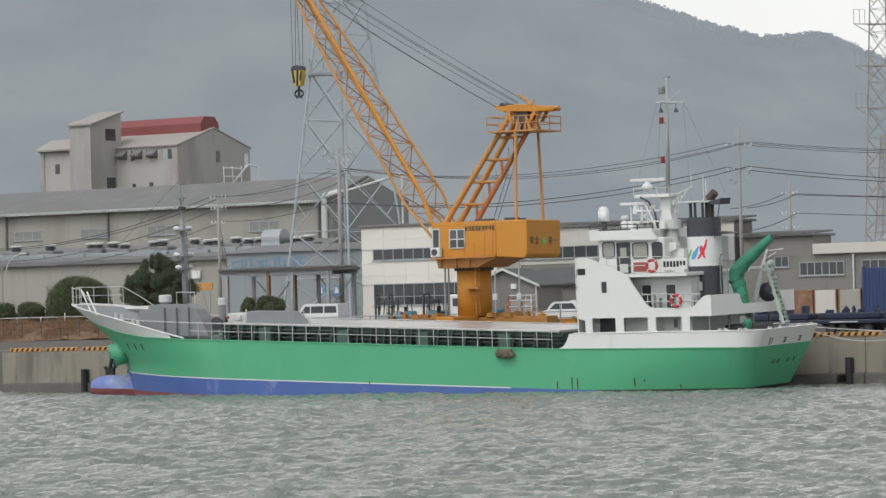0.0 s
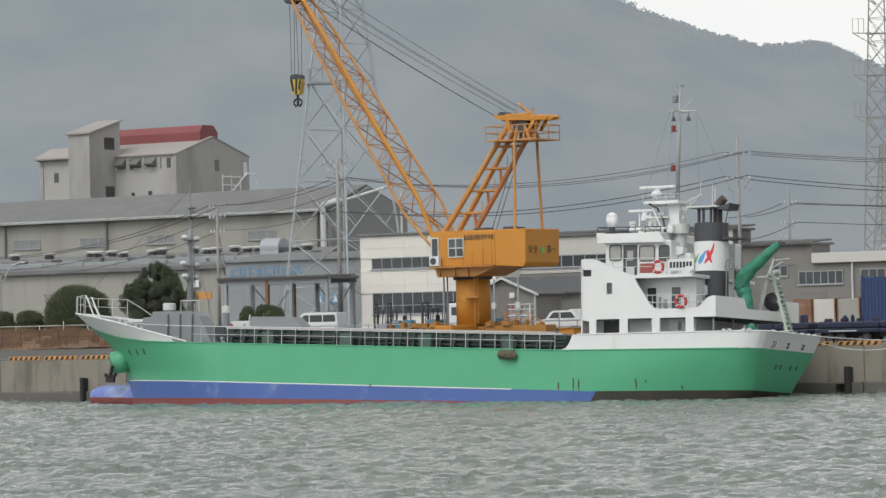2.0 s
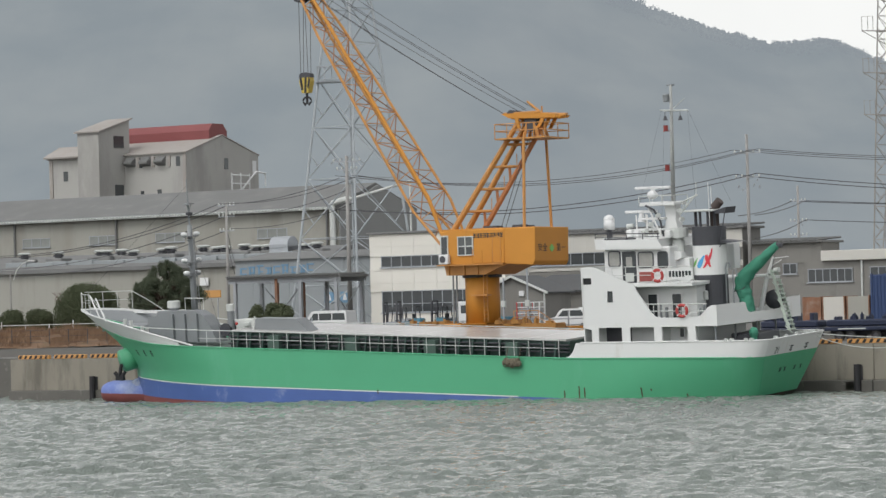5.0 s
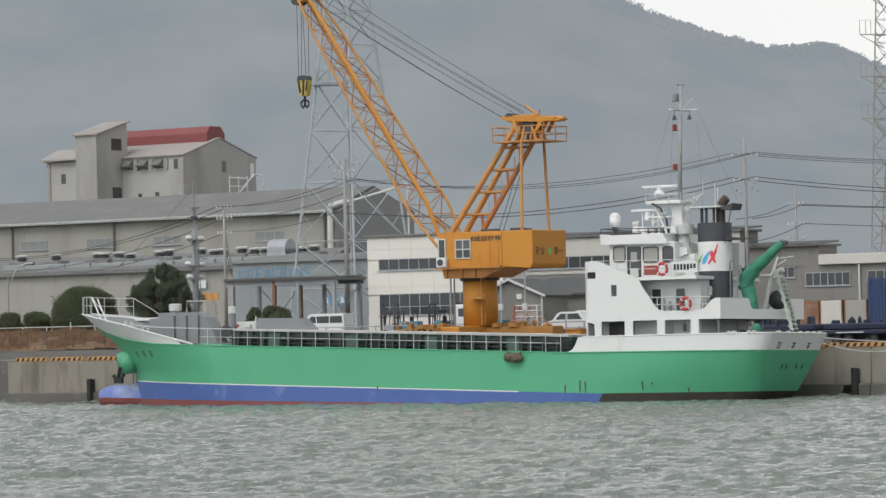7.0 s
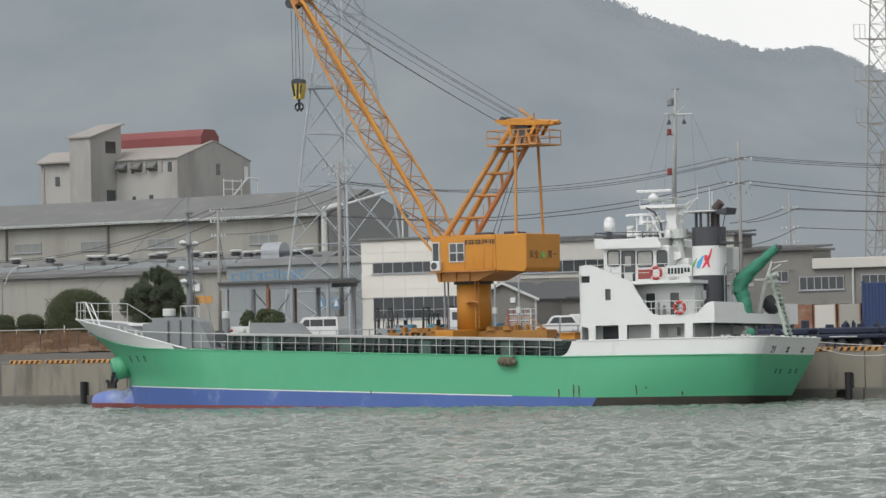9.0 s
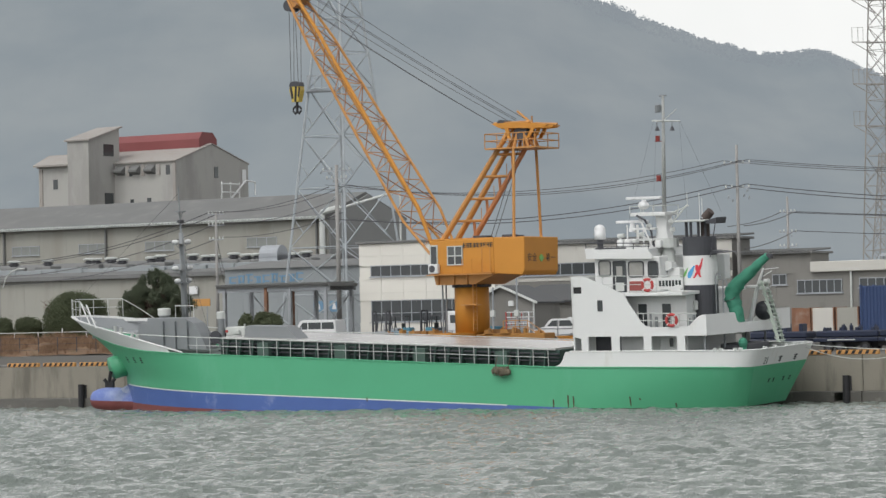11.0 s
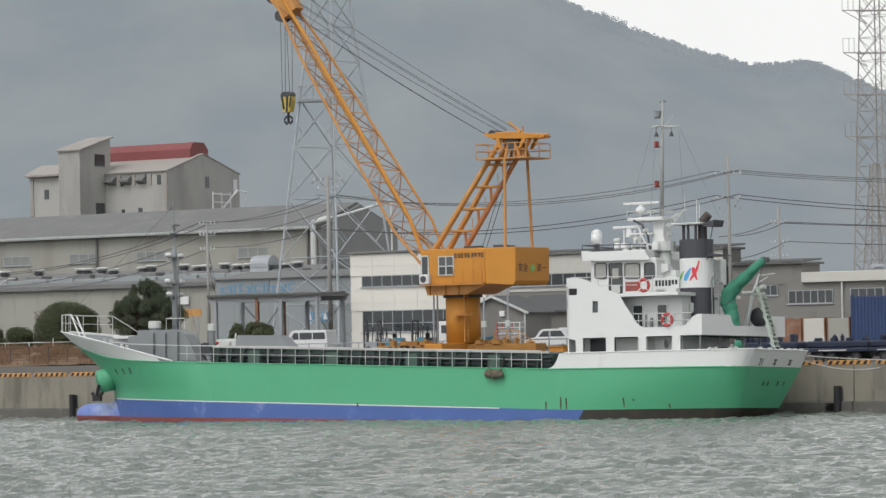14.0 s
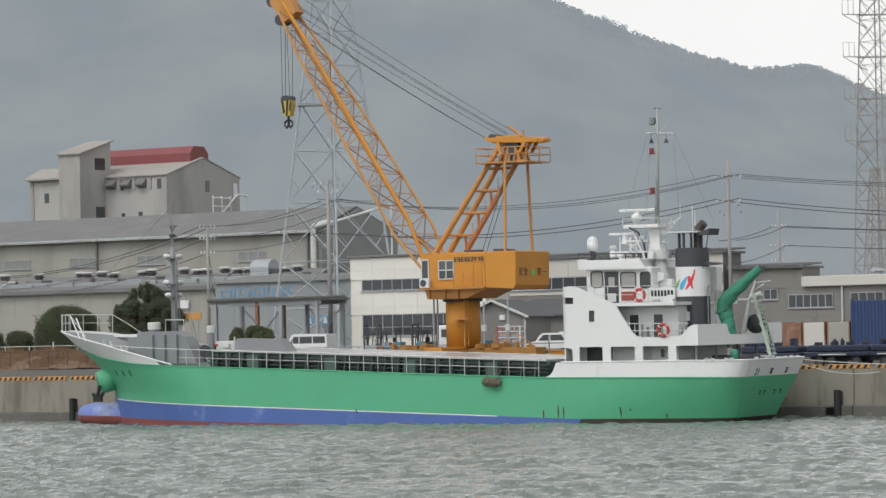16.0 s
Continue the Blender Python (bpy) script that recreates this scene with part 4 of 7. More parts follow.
lifebuoy(5.34, 4.56, 5.95, 0.36)
lifebuoy(7.1, 4.35, 8.2, 0.36)
for x, z0, z1, r in ((6.9, 5.05, 6.1, 0.1), (7.3, 5.05, 6.3, 0.08), (4.2, 5.05, 6.2, 0.08), (4.5, 5.05, 6.0, 0.07)):
    bm = B()
    tube(bm, (x, 3.7, z0), (x, 3.7, z1), r, 10)
    ball(bm, (x, 3.7, z1), r, 1, 1, 0.6, 8)
    part("deck_pipe", bm, SHIPGREY, ship)
bm = B()
rbox(bm, 7.45, 8.45, 4.15, 4.36, 7.85, 8.45, 0.03)
part("red_locker", bm, mat("faded_red", (0.27, 0.07, 0.06), 0.7, vary=0.3, scale=2), ship, "faded red raft locker")

# funnel with pipes and emblem
for z0, z1, m_, lab in ((5.05, 8.05, DARKGREY, "black funnel base"), (8.05, 9.94, SHIPWHITE, "white funnel band"), (9.94, 11.15, DARKGREY, "black funnel top")):
    part("funnel_casing", oval(B(), 4.75, 1.1, 1.12, 1.0, z0, z1, 28), m_, ship, lab, False)
for k in range(7):
    a = 0.7 * k
    part("exhaust_pipe", tube(B(), (4.9 + 0.75 * math.cos(a), 1.1 + 0.6 * math.sin(a), 11.0), (4.9 + 0.75 * math.cos(a), 1.1 + 0.6 * math.sin(a), 12.15), 0.09, 8), DARKGREY, ship)
bm = B()
tube(bm, (4.35, 1.0, 11.0), (4.35, 1.0, 12.3), 0.3, 12)
tube(bm, (4.35, 1.0, 12.3), (3.9, 1.0, 12.75), 0.3, 12, 0.28)
part("main_exhaust", bm, mat("sooty_steel", (0.06, 0.045, 0.04), 0.7, vary=0.3, scale=2), ship, "sooty brown exhaust uptake")
bm = B()
rbox(bm, 3.9, 6.1, 0.2, 2.0, 12.1, 12.22, 0.03)
part("funnel_grating", bm, STEELPALE, ship)
bm = B()
prism(bm, [(3.9, 12.15), (3.1, 12.35), (3.2, 11.95), (3.9, 11.95)], 0.4, 1.8)
part("soot_hood", bm, DARKGREY, ship)
part("hood_stay", tube(B(), (3.2, 1.8, 12.0), (3.6, 1.9, 9.8), 0.035, 5), DARKGREY, ship)
bm = B()
prism(bm, [(3.65, 10.25), (2.3, 10.1), (3.65, 10.02)], 0.5, 1.7)
part("funnel_fin", bm, DARKGREY, ship)


def emblem(pts, material):
    """A thin painted plate that follows the funnel's curve."""
    bm = B()
    def on(x, z, lift):
        a = radians(116) + math.asin(max(-0.99, min(0.99, x)))
        return (4.75 + (1.12 + lift) * math.cos(a), 1.1 + (1.0 + lift) * math.sin(a), z)
    a = [bm.verts.new(on(x, z, 0.004)) for x, z in pts]
    b = [bm.verts.new(on(x, z, 0.025)) for x, z in pts]
    n = len(pts) // 2
    for i in range(n - 1):
        bm.faces.new((b[i], b[i + 1], b[2 * n - 2 - i], b[2 * n - 1 - i]))
    for i in range(2 * n):
        j = (i + 1) % (2 * n)
        bm.faces.new((a[i], a[j], b[j], b[i]))
    bmesh.ops.recalc_face_normals(bm, faces=bm.faces[:])
    part("emblem", bm, material, ship)


def sweep(x0, z0, x1, z1, w, bend, n=6):
    up, dn = [], []
    for i in range(n):
        t = i / (n - 1)
        x, z = x0 + (x1 - x0) * t + bend * math.sin(math.pi * t), z0 + (z1 - z0) * t
        ww = w * (0.35 + math.sin(math.pi * min(0.95, t + 0.1)))
        up.append((x + ww, z))
        dn.append((x - ww, z))
    return up + dn[::-1]


emblem(sweep(-0.95, 8.6, -0.74, 9.15, 0.04, -0.02), LOGOGREEN)
emblem(sweep(-0.68, 8.5, -0.36, 9.3, 0.1, -0.05), SKYBLUE)
emblem(sweep(-0.42, 8.5, 0.12, 9.75, 0.07, 0.08), LOGORED)
emblem(sweep(-0.22, 9.35, -0.02, 8.55, 0.09, -0.04), LOGORED)

FUNNEL_GEAR = ("funnel_casing", "exhaust_pipe", "main_exhaust", "funnel_grating", "soot_hood", "hood_stay", "funnel_fin", "emblem")
for ob in ship.children:
    if ob.name.split(".")[0] in FUNNEL_GEAR:
        ob.matrix_basis = pose(0.22, 0, 0)

# vents, radars and signal mast on the monkey island
bm = B()
tube(bm, (6.95, 1.6, 9.2), (6.95, 1.6, 10.3), 0.42, 14)
tube(bm, (6.95, 1.6, 10.5), (6.95, 1.6, 11.1), 0.66, 16)
tube(bm, (6.95, 1.6, 10.3), (6.95, 1.6, 10.5), 0.36, 12)
part("engine_vent", bm, STEELPALE, ship, "grey mushroom vent")
bm = B()
tube(bm, (5.9, 0.3, 9.2), (5.9, 0.3, 11.1), 0.4, 14)
part("engine_vent", bm, STEELPALE, ship)
bm = B()
rbox(bm, 5.9, 6.8, -2.6, 2.2, 7.7, 9.2, 0.04)
part("engine_casing", bm, SHIPWHITE, ship)
bm = B()
prism(bm, [(6.3, 9.55), (7.3, 9.75), (7.3, 9.45), (6.8, 9.0), (6.3, 9.2)], 1.9, 2.5)
part("vent_chute", bm, SHIPWHITE, ship)
MASTGREY = mat("mast_grey", (0.3, 0.31, 0.3), 0.6, vary=0.2, scale=2, stain=(0.5, 0.5, 0.48), stain_at=0.55, stain_scale=1.5)
REDLAMP = mat("red_lamp", (0.22, 0.03, 0.025), 0.5)
mast = thing("signal_mast", Matrix.Identity(4))
mast.parent = ship
bm = B()
prism(bm, [(8.7, 10.4), (7.5, 10.4), (7.75, 11.6), (7.7, 12.7), (8.55, 12.7), (8.45, 11.7)], -0.35, 0.35)
part("mast_column", bm, SHIPWHITE, mast)
bm = B()
rbox(bm, 7.5, 10.1, -0.9, 0.9, 12.55, 12.78, 0.03)
part("radar_platform", bm, SHIPWHITE, mast)
bm = B()
wire(bm, [(10.1, 0.9, 13.2), (7.5, 0.9, 13.2), (7.5, -0.9, 13.2), (10.1, -0.9, 13.2), (10.1, 0.9, 13.2)], 0.03, 4)
for x in (7.5, 8.4, 9.3, 10.1):
    for y in (-0.9, 0.9):
        tube(bm, (x, y, 12.7), (x, y, 13.2), 0.025, 4)
part("platform_rail", bm, STEELPALE, mast)
bm = B()
for x0, x1, z in ((10.0, 8.6, 11.9), (10.6, 8.7, 11.2)):
    tube(bm, (x0, 0.5, z - 0.35), (x1, 0.5, z - 1.1), 0.06, 5)
    rbox(bm, x1 - 0.2, x0 + 0.3, -0.5, 0.8, z - 0.25, z - 0.12, 0.03)
for x, y in ((10.4, 0.8), (10.4, -0.5), (9.2, 0.8), (9.6, 0.8)):
    tube(bm, (x, y, 10.5), (x, y, 12.0), 0.05, 5)
tube(bm, (9.6, 0.8, 12.7), (8.6, 0.8, 10.6), 0.06, 5)
part("mast_bracket", bm, SHIPWHITE, mast)
for x0, x1, z, y in ((10.6, 8.0, 13.72, 0.4), (11.3, 8.95, 12.2, 0.6)):
    bm = B()
    rbox(bm, x1, x0, y - 0.1, y + 0.1, z - 0.09, z + 0.09, 0.03)
    part("radar_scanner", bm, WHITE, mast)
    bm = B()
    tube(bm, ((x0 + x1) / 2, y, z - 0.65), ((x0 + x1) / 2, y, z - 0.1), 0.25, 10, 0.15)
    part("radar_pedestal", bm, WHITE, mast)
bm = B()
ball(bm, (9.35, 0.4, 13.25), 0.36, 1, 1, 0.8, 12)
part("dome_aerial", bm, WHITE, mast, "", True)
part("mast_pole", tube(B(), (8.05, 0, 12.7), (7.84, 0, 20.3), 0.15, 10, 0.085), MASTGREY, mast, "", True)
bm = B()
tube(bm, (8.7, 0, 18.72), (6.65, 0, 18.62), 0.05, 5)
tube(bm, (7.9, -0.9, 18.66), (7.9, 0.9, 18.66), 0.05, 5)
tube(bm, (7.8, 0, 18.75), (6.9, 0, 19.4), 0.02, 4)
part("yard", bm, STEELPALE, mast)
for x, z in ((8.35, 18.05), (7.25, 18.02)):
    bm = B()
    tube(bm, (x, 0, z), (x, 0, z + 0.28), 0.16, 8, 0.07)
    tube(bm, (x, 0, z + 0.28), (x, 0, z + 0.65), 0.02, 4)
    part("signal_lamp", bm, DARKGREY, mast)
for x, z, m_ in ((8.28, 17.55, REDLAMP), (8.3, 14.98, REDLAMP), (8.22, 19.45, SHIPGREY)):
    bm = B()
    tube(bm, (x, 0.12, z - 0.18), (x, 0.12, z + 0.18), 0.15, 8)
    box(bm, x - 0.35, x + 0.25, -0.05, 0.05, z - 0.22, z - 0.17)
    part("navigation_light", bm, m_, mast)
bm = B()
rbox(bm, 8.05, 8.4, -0.2, 0.2, 19.3, 19.75, 0.05)
part("top_light", bm, SHIPGREY, mast)
part("mast_cap", tube(B(), (7.6, 0, 20.32), (8.1, 0, 20.32), 0.06, 6), SHIPGREY, mast)
for a, b in (((8.6, 0, 18.7), (10.4, 1.5, 10.7)), ((6.7, 0, 18.6), (5.6, 1.5, 12.2)), ((7.9, 0.9, 18.6), (7.5, 2.8, 10.7)), ((6.65, 0, 18.6), (3.9, 0, 12.7))):
    part("halyard", wire(B(), [a, b], 0.007, 4), ROPE, mast)
bm = B()
tube(bm, (12.05, 1.5, 10.5), (12.05, 1.5, 11.15), 0.2, 14)
part("radome_base", bm, DARKGREY, ship)
bm = B()
tube(bm, (12.05, 1.5, 11.13), (12.05, 1.5, 11.78), 0.36, 18)
ball(bm, (12.05, 1.5, 11.78), 0.36, 1, 1, 0.9, 18)
part("radome", bm, WHITE, ship, "white satellite radome", True)
bm = B()
rbox(bm, 11.3, 12.6, 1.3, 1.7, 10.5, 10.58, 0.02)
part("radome_shelf", bm, STEELPALE, ship)
for x, y, z in ((10.7, 1.2, 10.55), (10.2, 2.0, 10.6), (9.6, 2.2, 10.55), (7.2, 2.4, 10.5)):
    bm = B()
    rbox(bm, x - 0.2, x + 0.2, y - 0.2, y + 0.2, z, z + 0.5, 0.05)
    part("equipment_box", bm, SHIPWHITE, ship)
bm = B()
tube(bm, (10.6, 1.4, 10.5), (10.6, 1.4, 11.2), 0.05, 6)
tube(bm, (10.75, 1.4, 11.3), (10.3, 1.4, 11.34), 0.16, 10, 0.13)
part("searchlight", bm, STEELPALE, ship)
for x, y, z, w in ((9.9, 0.9, 10.9, 0.35), (9.3, 1.1, 11.35, 0.25), (8.9, 0.8, 11.9, 0.22), (7.2, 0.7, 11.6, 0.2), (7.35, 0.6, 12.15, 0.18)):
    bm = B()
    tube(bm, (x, y, z), (x - w, y + 0.1, z + 0.04), 0.13, 8, 0.17)
    tube(bm, (x - w / 2, y, z - 0.35), (x - w / 2, y, z), 0.03, 5)
    part("loudhailer", bm, STEELPALE, ship)
bm = B()
tube(bm, (7.6, 0, 11.9), (6.35, 0, 13.2), 0.05, 5)
tube(bm, (7.6, 0, 12.65), (6.25, 0, 13.15), 0.05, 5)
for k in range(4):
    t_ = 0.2 + 0.2 * k
    tube(bm, (7.6 - 1.25 * t_, 0, 11.9 + 1.3 * t_), (7.6 - 1.35 * t_, 0, 12.65 + 0.5 * t_), 0.03, 4)
tube(bm, (6.35, 0, 13.1), (6.35, 0, 14.0), 0.025, 5)
part("aerial_arm", bm, STEELPALE, ship)
bm = B()
wire(bm, [(9.6, 0.95, 12.6), (9.0, 0.95, 12.3), (8.7, 0.7, 11.6), (8.6, 0.5, 10.5)], 0.07, 6)
part("cable_run", bm, DARKGREY, ship)
for x, y, h in ((6.0, -1.0, 13.9), (5.6, -0.6, 13.6)):
    part("whip_aerial", tube(B(), (x, y, 11.0), (x, y, h), 0.025, 4), WHITE, ship)

for x, z, w in ((3.75, 8.5, 0.26), (3.25, 8.1, 0.22)):
    bm = B()
    wire(bm, [(x, 1.4, 5.0), (x, 1.4, z), (x - w * 0.3, 1.4, z + 0.25), (x - w, 1.4, z + 0.25), (x - w * 1.3, 1.4, z), (x - w * 1.3, 1.4, z - 0.2)], 0.05, 8)
    part("gooseneck_vent", bm, SHIPGREY, ship)
# davit crane under a green canvas cover
davit = thing("davit_crane", pose(-0.35, 0, 0))
davit.parent = ship


def sleeve(pts, radii, seed, n=18, steps=9):
    """Slack canvas drawn over an arm: a swept skin with folds."""
    bm = B()
    pts = [Vector(p) for p in pts]
    mid, rad = [], []
    for i in range(len(pts) - 1):
        for k in range(steps):
            t = k / steps
            mid.append(pts[i].lerp(pts[i + 1], t))
            rad.append(radii[i] + (radii[i + 1] - radii[i]) * t)
    mid.append(pts[-1])
    rad.append(radii[-1])
    for _ in range(5):
        mid = [mid[0]] + [(mid[i - 1] + mid[i] * 2 + mid[i + 1]) / 4 for i in range(1, len(mid) - 1)] + [mid[-1]]
    side = Vector((0, 1, 0))
    rows = []
    for i, p in enumerate(mid):
        d = (mid[min(i + 1, len(mid) - 1)] - mid[max(i - 1, 0)]).normalized()
        e = d.cross(side).normalized()
        row = []
        for j in range(n):
            a = 2 * math.pi * j / n
            fold = 1 + 0.2 * noise.noise((math.cos(a) * 1.3, math.sin(a) * 1.3 + seed, i * 0.33)) + 0.09 * noise.noise((math.cos(a) * 3, math.sin(a) * 3, i * 0.8 + seed))
            row.append(bm.verts.new(p + (side * math.cos(a) + e * math.sin(a)) * rad[i] * fold))
        rows.append(row)
    for a, b in zip(rows, rows[1:]):
        for j in range(n):
            bm.faces.new((a[j], a[(j + 1) % n], b[(j + 1) % n], b[j]))
    bm.faces.new(rows[0][::-1])
    bm.faces.new(rows[-1])
    bmesh.ops.recalc_face_normals(bm, faces=bm.faces[:])
    return bm


part("covered_column", sleeve([(3.25, 0.2, 5.0), (3.25, 0.2, 5.9), (3.4, 0.2, 6.6), (3.65, 0.2, 7.2)], (0.46, 0.44, 0.46, 0.5), 2), CANVAS, davit, "wrinkled green canvas cover", True)
part("covered_jib", sleeve([(3.62, 0.2, 6.9), (3.5, 0.2, 7.7), (2.75, 0.2, 8.35), (1.8, 0.2, 9.1), (0.95, 0.2, 9.78)], (0.5, 0.5, 0.4, 0.32, 0.23), 7), CANVAS, davit, "green canvas cover over the jib", True)
part("jib_tip", rbox(B(), 0.62, 1.05, 0.05, 0.35, 9.6, 9.9, 0.05), DARKGREY, davit)
part("canvas_lashing", wire(B(), [(3.95, 0.65, 6.9), (3.3, 0.68, 7.05), (3.15, 0.62, 7.2)], 0.03, 5), ROPE, davit)
part("davit_wire", wire(B(), [(0.95, 0.2, 10.0), (1.5, 0.0, 8.2)], 0.02, 4), ROPE, davit)
bm = B()
tube(bm, (3.0, -1.5, 5.0), (2.3, -1.5, 7.6), 0.17, 8, 0.13)
tube(bm, (2.3, -1.5, 7.6), (1.8, -1.5, 8.95), 0.13, 8, 0.06)
rbox(bm, 2.15, 3.0, -1.7, -1.3, 7.68, 7.86, 0.03)
tube(bm, (2.05, -1.5, 8.3), (1.2, -1.5, 8.75), 0.035, 5)
tube(bm, (1.85, -1.5, 8.85), (0.7, -1.5, 8.95), 0.03, 5)
part("stern_light_post", bm, SHIPWHITE, ship, "white stern light post")
bm = B()
tube(bm, (1.75, -1.5, 8.05), (1.4, -1.5, 8.12), 0.17, 10)
ball(bm, (2.05, -1.5, 7.95), 0.2)
rbox(bm, 1.5, 2.1, -1.75, -1.3, 7.55, 7.75, 0.04)
part("floodlight", bm, STEELPALE, ship)
LADDER = mat("ladder_paint", (0.42, 0.48, 0.42), 0.6, vary=0.2, scale=2)
gangway = thing("stern_ladder", Matrix.Identity(4))
gangway.parent = ship
for y in (-1.3, -1.95):
    part("stringer", prism(B(), [(1.78, 8.15), (1.94, 8.15), (0.86, 4.2), (0.68, 4.2)], y - 0.04, y + 0.04), LADDER, gangway, "pale green slanted stern ladder")
for k in range(14):
    x, z = 1.82 - 1.02 * k / 13, 8.0 - 3.7 * k / 13
    part("tread", box(B(), x - 0.2, x + 0.16, -1.93, -1.32, z - 0.035, z + 0.035), LADDER, gangway)
    if k % 2:
        part("net_lashing", tube(B(), (x + 0.25, -1.28, z + 0.2), (x - 0.25, -1.28, z - 0.25), 0.035, 5), LADDER, gangway)
# Plain dark drum shape at the after end of the upper deck.
bm = B()
tube(bm, (2.1, -2.2, 6.2), (2.1, -1.9, 6.2), 0.62, 22)
part("dark_drum", bm, DARKGREY, ship, "dark round drum shape", True)
for x in (5.25, 4.77):
    bm = B()
    tube(bm, (x, 2.3, 6.5), (x, 2.3, 7.0), 0.16, 12)
    ball(bm, (x, 2.3, 7.0), 0.16, 1, 1, 0.6, 10)
    box(bm, x - 0.05, x + 0.05, 2.05, 2.3, 6.6, 6.7)
    part("gas_bottle", bm, STEELPALE, ship)
bm = B()
rbox(bm, 4.1, 5.0, -1.4, -0.6, 8.3, 9.95, 0.05)
part("vent_box", bm, SHIPWHITE, ship)
for x in (2.3, 1.9, 0.9, 0.55):
    bm = B()
    tube(bm, (x, half(x, 3.97) - 0.05, 3.95), (x, half(x, 3.97) - 0.05, 4.16), 0.14, 8)
    part("roller_fairlead", bm, STEELPALE, ship)
for y in (2.6, 1.2, -0.4, -1.5, -2.4, -3.3):
    bm = B()
    tube(bm, (-0.2, y, 3.95), (-0.2, y, 4.14), 0.14, 8)
    part("roller_fairlead", bm, STEELPALE, ship)
bm = B()
ball(bm, (1.9, 1.5, 4.3), 0.3, 1, 1, 1.2)
tube(bm, (1.9, 1.5, 3.0), (1.9, 1.5, 4.2), 0.22, 10)
part("covered_valve", bm, CANVAS, ship)
for y in (4.2, -4.2, 1.5, -1.5):
    part("deck_pillar", tube(B(), (3.2, y, 2.9), (3.2, y, 4.95), 0.07, 6), SHIPGREY, ship)
bm = B()
rbox(bm, 1.6, 3.6, -1.6, 1.4, 2.9, 4.25, 0.06)
tube(bm, (2.6, 1.9, 3.7), (2.6, -2.2, 3.7), 0.5, 14)
part("mooring_winch", bm, DARKGREY, ship, "dark mooring winch")

# tyre-wrapped fender over the side
bm = B()
rng = random.Random(3)
for k in range(16):
    x = 18.55 - 0.078 * k
    ball(bm, (x, 4.86 + rng.uniform(-0.06, 0.1), 2.78 + rng.uniform(-0.16, 0.12)), rng.uniform(0.14, 0.24), 0.8, 1, 1, 9)
for k in range(6):
    ring(bm, (18.45 - 0.2 * k, 4.88, 2.77), 0.27, 0.03, "x", 12, 5)
part("hull_fender", bm, mat("fender_net", (0.15, 0.13, 0.095), 0.95, vary=0.5, scale=5, bump=0.8), ship, "brown net-wrapped fender")
for x in (18.4, 17.4):
    part("fender_rope", tube(B(), (x, 4.9, 2.9), (x, 4.5, sheer(x) + 0.6), 0.025, 4), BARK, ship)

# ---- harbour crane: x along the quay, jib towards -x ----
crane = thing("harbour_crane", q(-3.87, 6.0, QUAY_TOP), "orange-yellow fixed harbour crane with lattice jib on the apron", "crane")
part("pedestal", tube(B(), (0, 0, 1.9), (0, 0, 5.5), 1.24, 32), CRANE, crane, "round yellow steel pedestal", True)
part("slew_ring", tube(B(), (0, 0, 5.15), (0, 0, 5.4), 1.42, 32), DARKGREY, crane, "greasy dark slew ring", True)
bm = B()
prism(bm, [(-2.0, 6.1), (3.3, 6.1), (3.3, 8.55), (-2.05, 8.5)], -2.3, 2.4)
bmesh.ops.bevel(bm, geom=bm.edges[:], offset=0.06, segments=2, affect="EDGES", profile=0.5)
part("machinery_house", bm, CRANE, crane, "yellow machinery house")
bm = B()
prism(bm, [(3.32, 6.05), (5.6, 5.9), (5.8, 6.2), (5.85, 8.6), (3.32, 8.6)], -2.34, 2.42)
bmesh.ops.bevel(bm, geom=bm.edges[:], offset=0.07, segments=2, affect="EDGES", profile=0.5)
part("counterweight_box", bm, CRANE, crane)
bm = B()
prism(bm, [(-1.95, 6.1), (3.6, 6.1), (2.6, 5.8), (1.5, 5.35), (-1.75, 5.35)], -2.0, 2.1)
part("slew_frame", bm, CRANE_FADED, crane)
for x in (-1.5, -0.2, 0.9):
    bm = B()
    box(bm, x - 0.05, x + 0.05, -2.15, -2.0, 5.36, 6.1)
    part("frame_rib", bm, CRANE_FADED, crane)
bm = B()
box(bm, -2.1, 3.4, -2.75, -2.3, 6.02, 6.1)
part("walkway", bm, CRANE_FADED, crane)
bm = B()
for z in (6.6, 7.1):
    wire(bm, [(0.9, -2.72, z), (3.3, -2.72, z)], 0.025, 4)
for k in range(4):
    tube(bm, (0.9 + 0.8 * k, -2.72, 6.1), (0.9 + 0.8 * k, -2.72, 7.1), 0.025, 4)
part("walkway_rail", bm, CRANE, crane)
bm = B()
panel(bm, rect(-0.55, 0.75, 6.72, 8.1), [rect(-0.48, 0.06, 6.8, 7.35), rect(0.14, 0.68, 6.8, 7.35), rect(-0.48, 0.06, 7.43, 8.03), rect(0.14, 0.68, 7.43, 8.03)], -2.4, -2.28)
cabw = part("cab_window", bm, STEELPALE, crane)
for x in (-0.48, 0.14):
    for z in (6.8, 7.43):
        bm = B()
        box(bm, x, x + 0.54, -2.34, -2.31, z, z + 0.6)
        part("pane", bm, GLASSPALE if z > 7 else GLASS, cabw)
bm = B()
panel(bm, rect(-2.0, -1.35, 6.7, 8.2), [rect(-1.92, -1.43, 6.8, 8.1)], -2.38, -2.28)
cabw = part("cab_window", bm, STEELPALE, crane)
bm = B()
box(bm, -1.92, -1.43, -2.34, -2.31, 6.8, 8.1)
part("pane", bm, GLASS, cabw)
bm = B()
rbox(bm, -1.95, -1.15, -2.75, -2.4, 6.15, 6.85, 0.04)
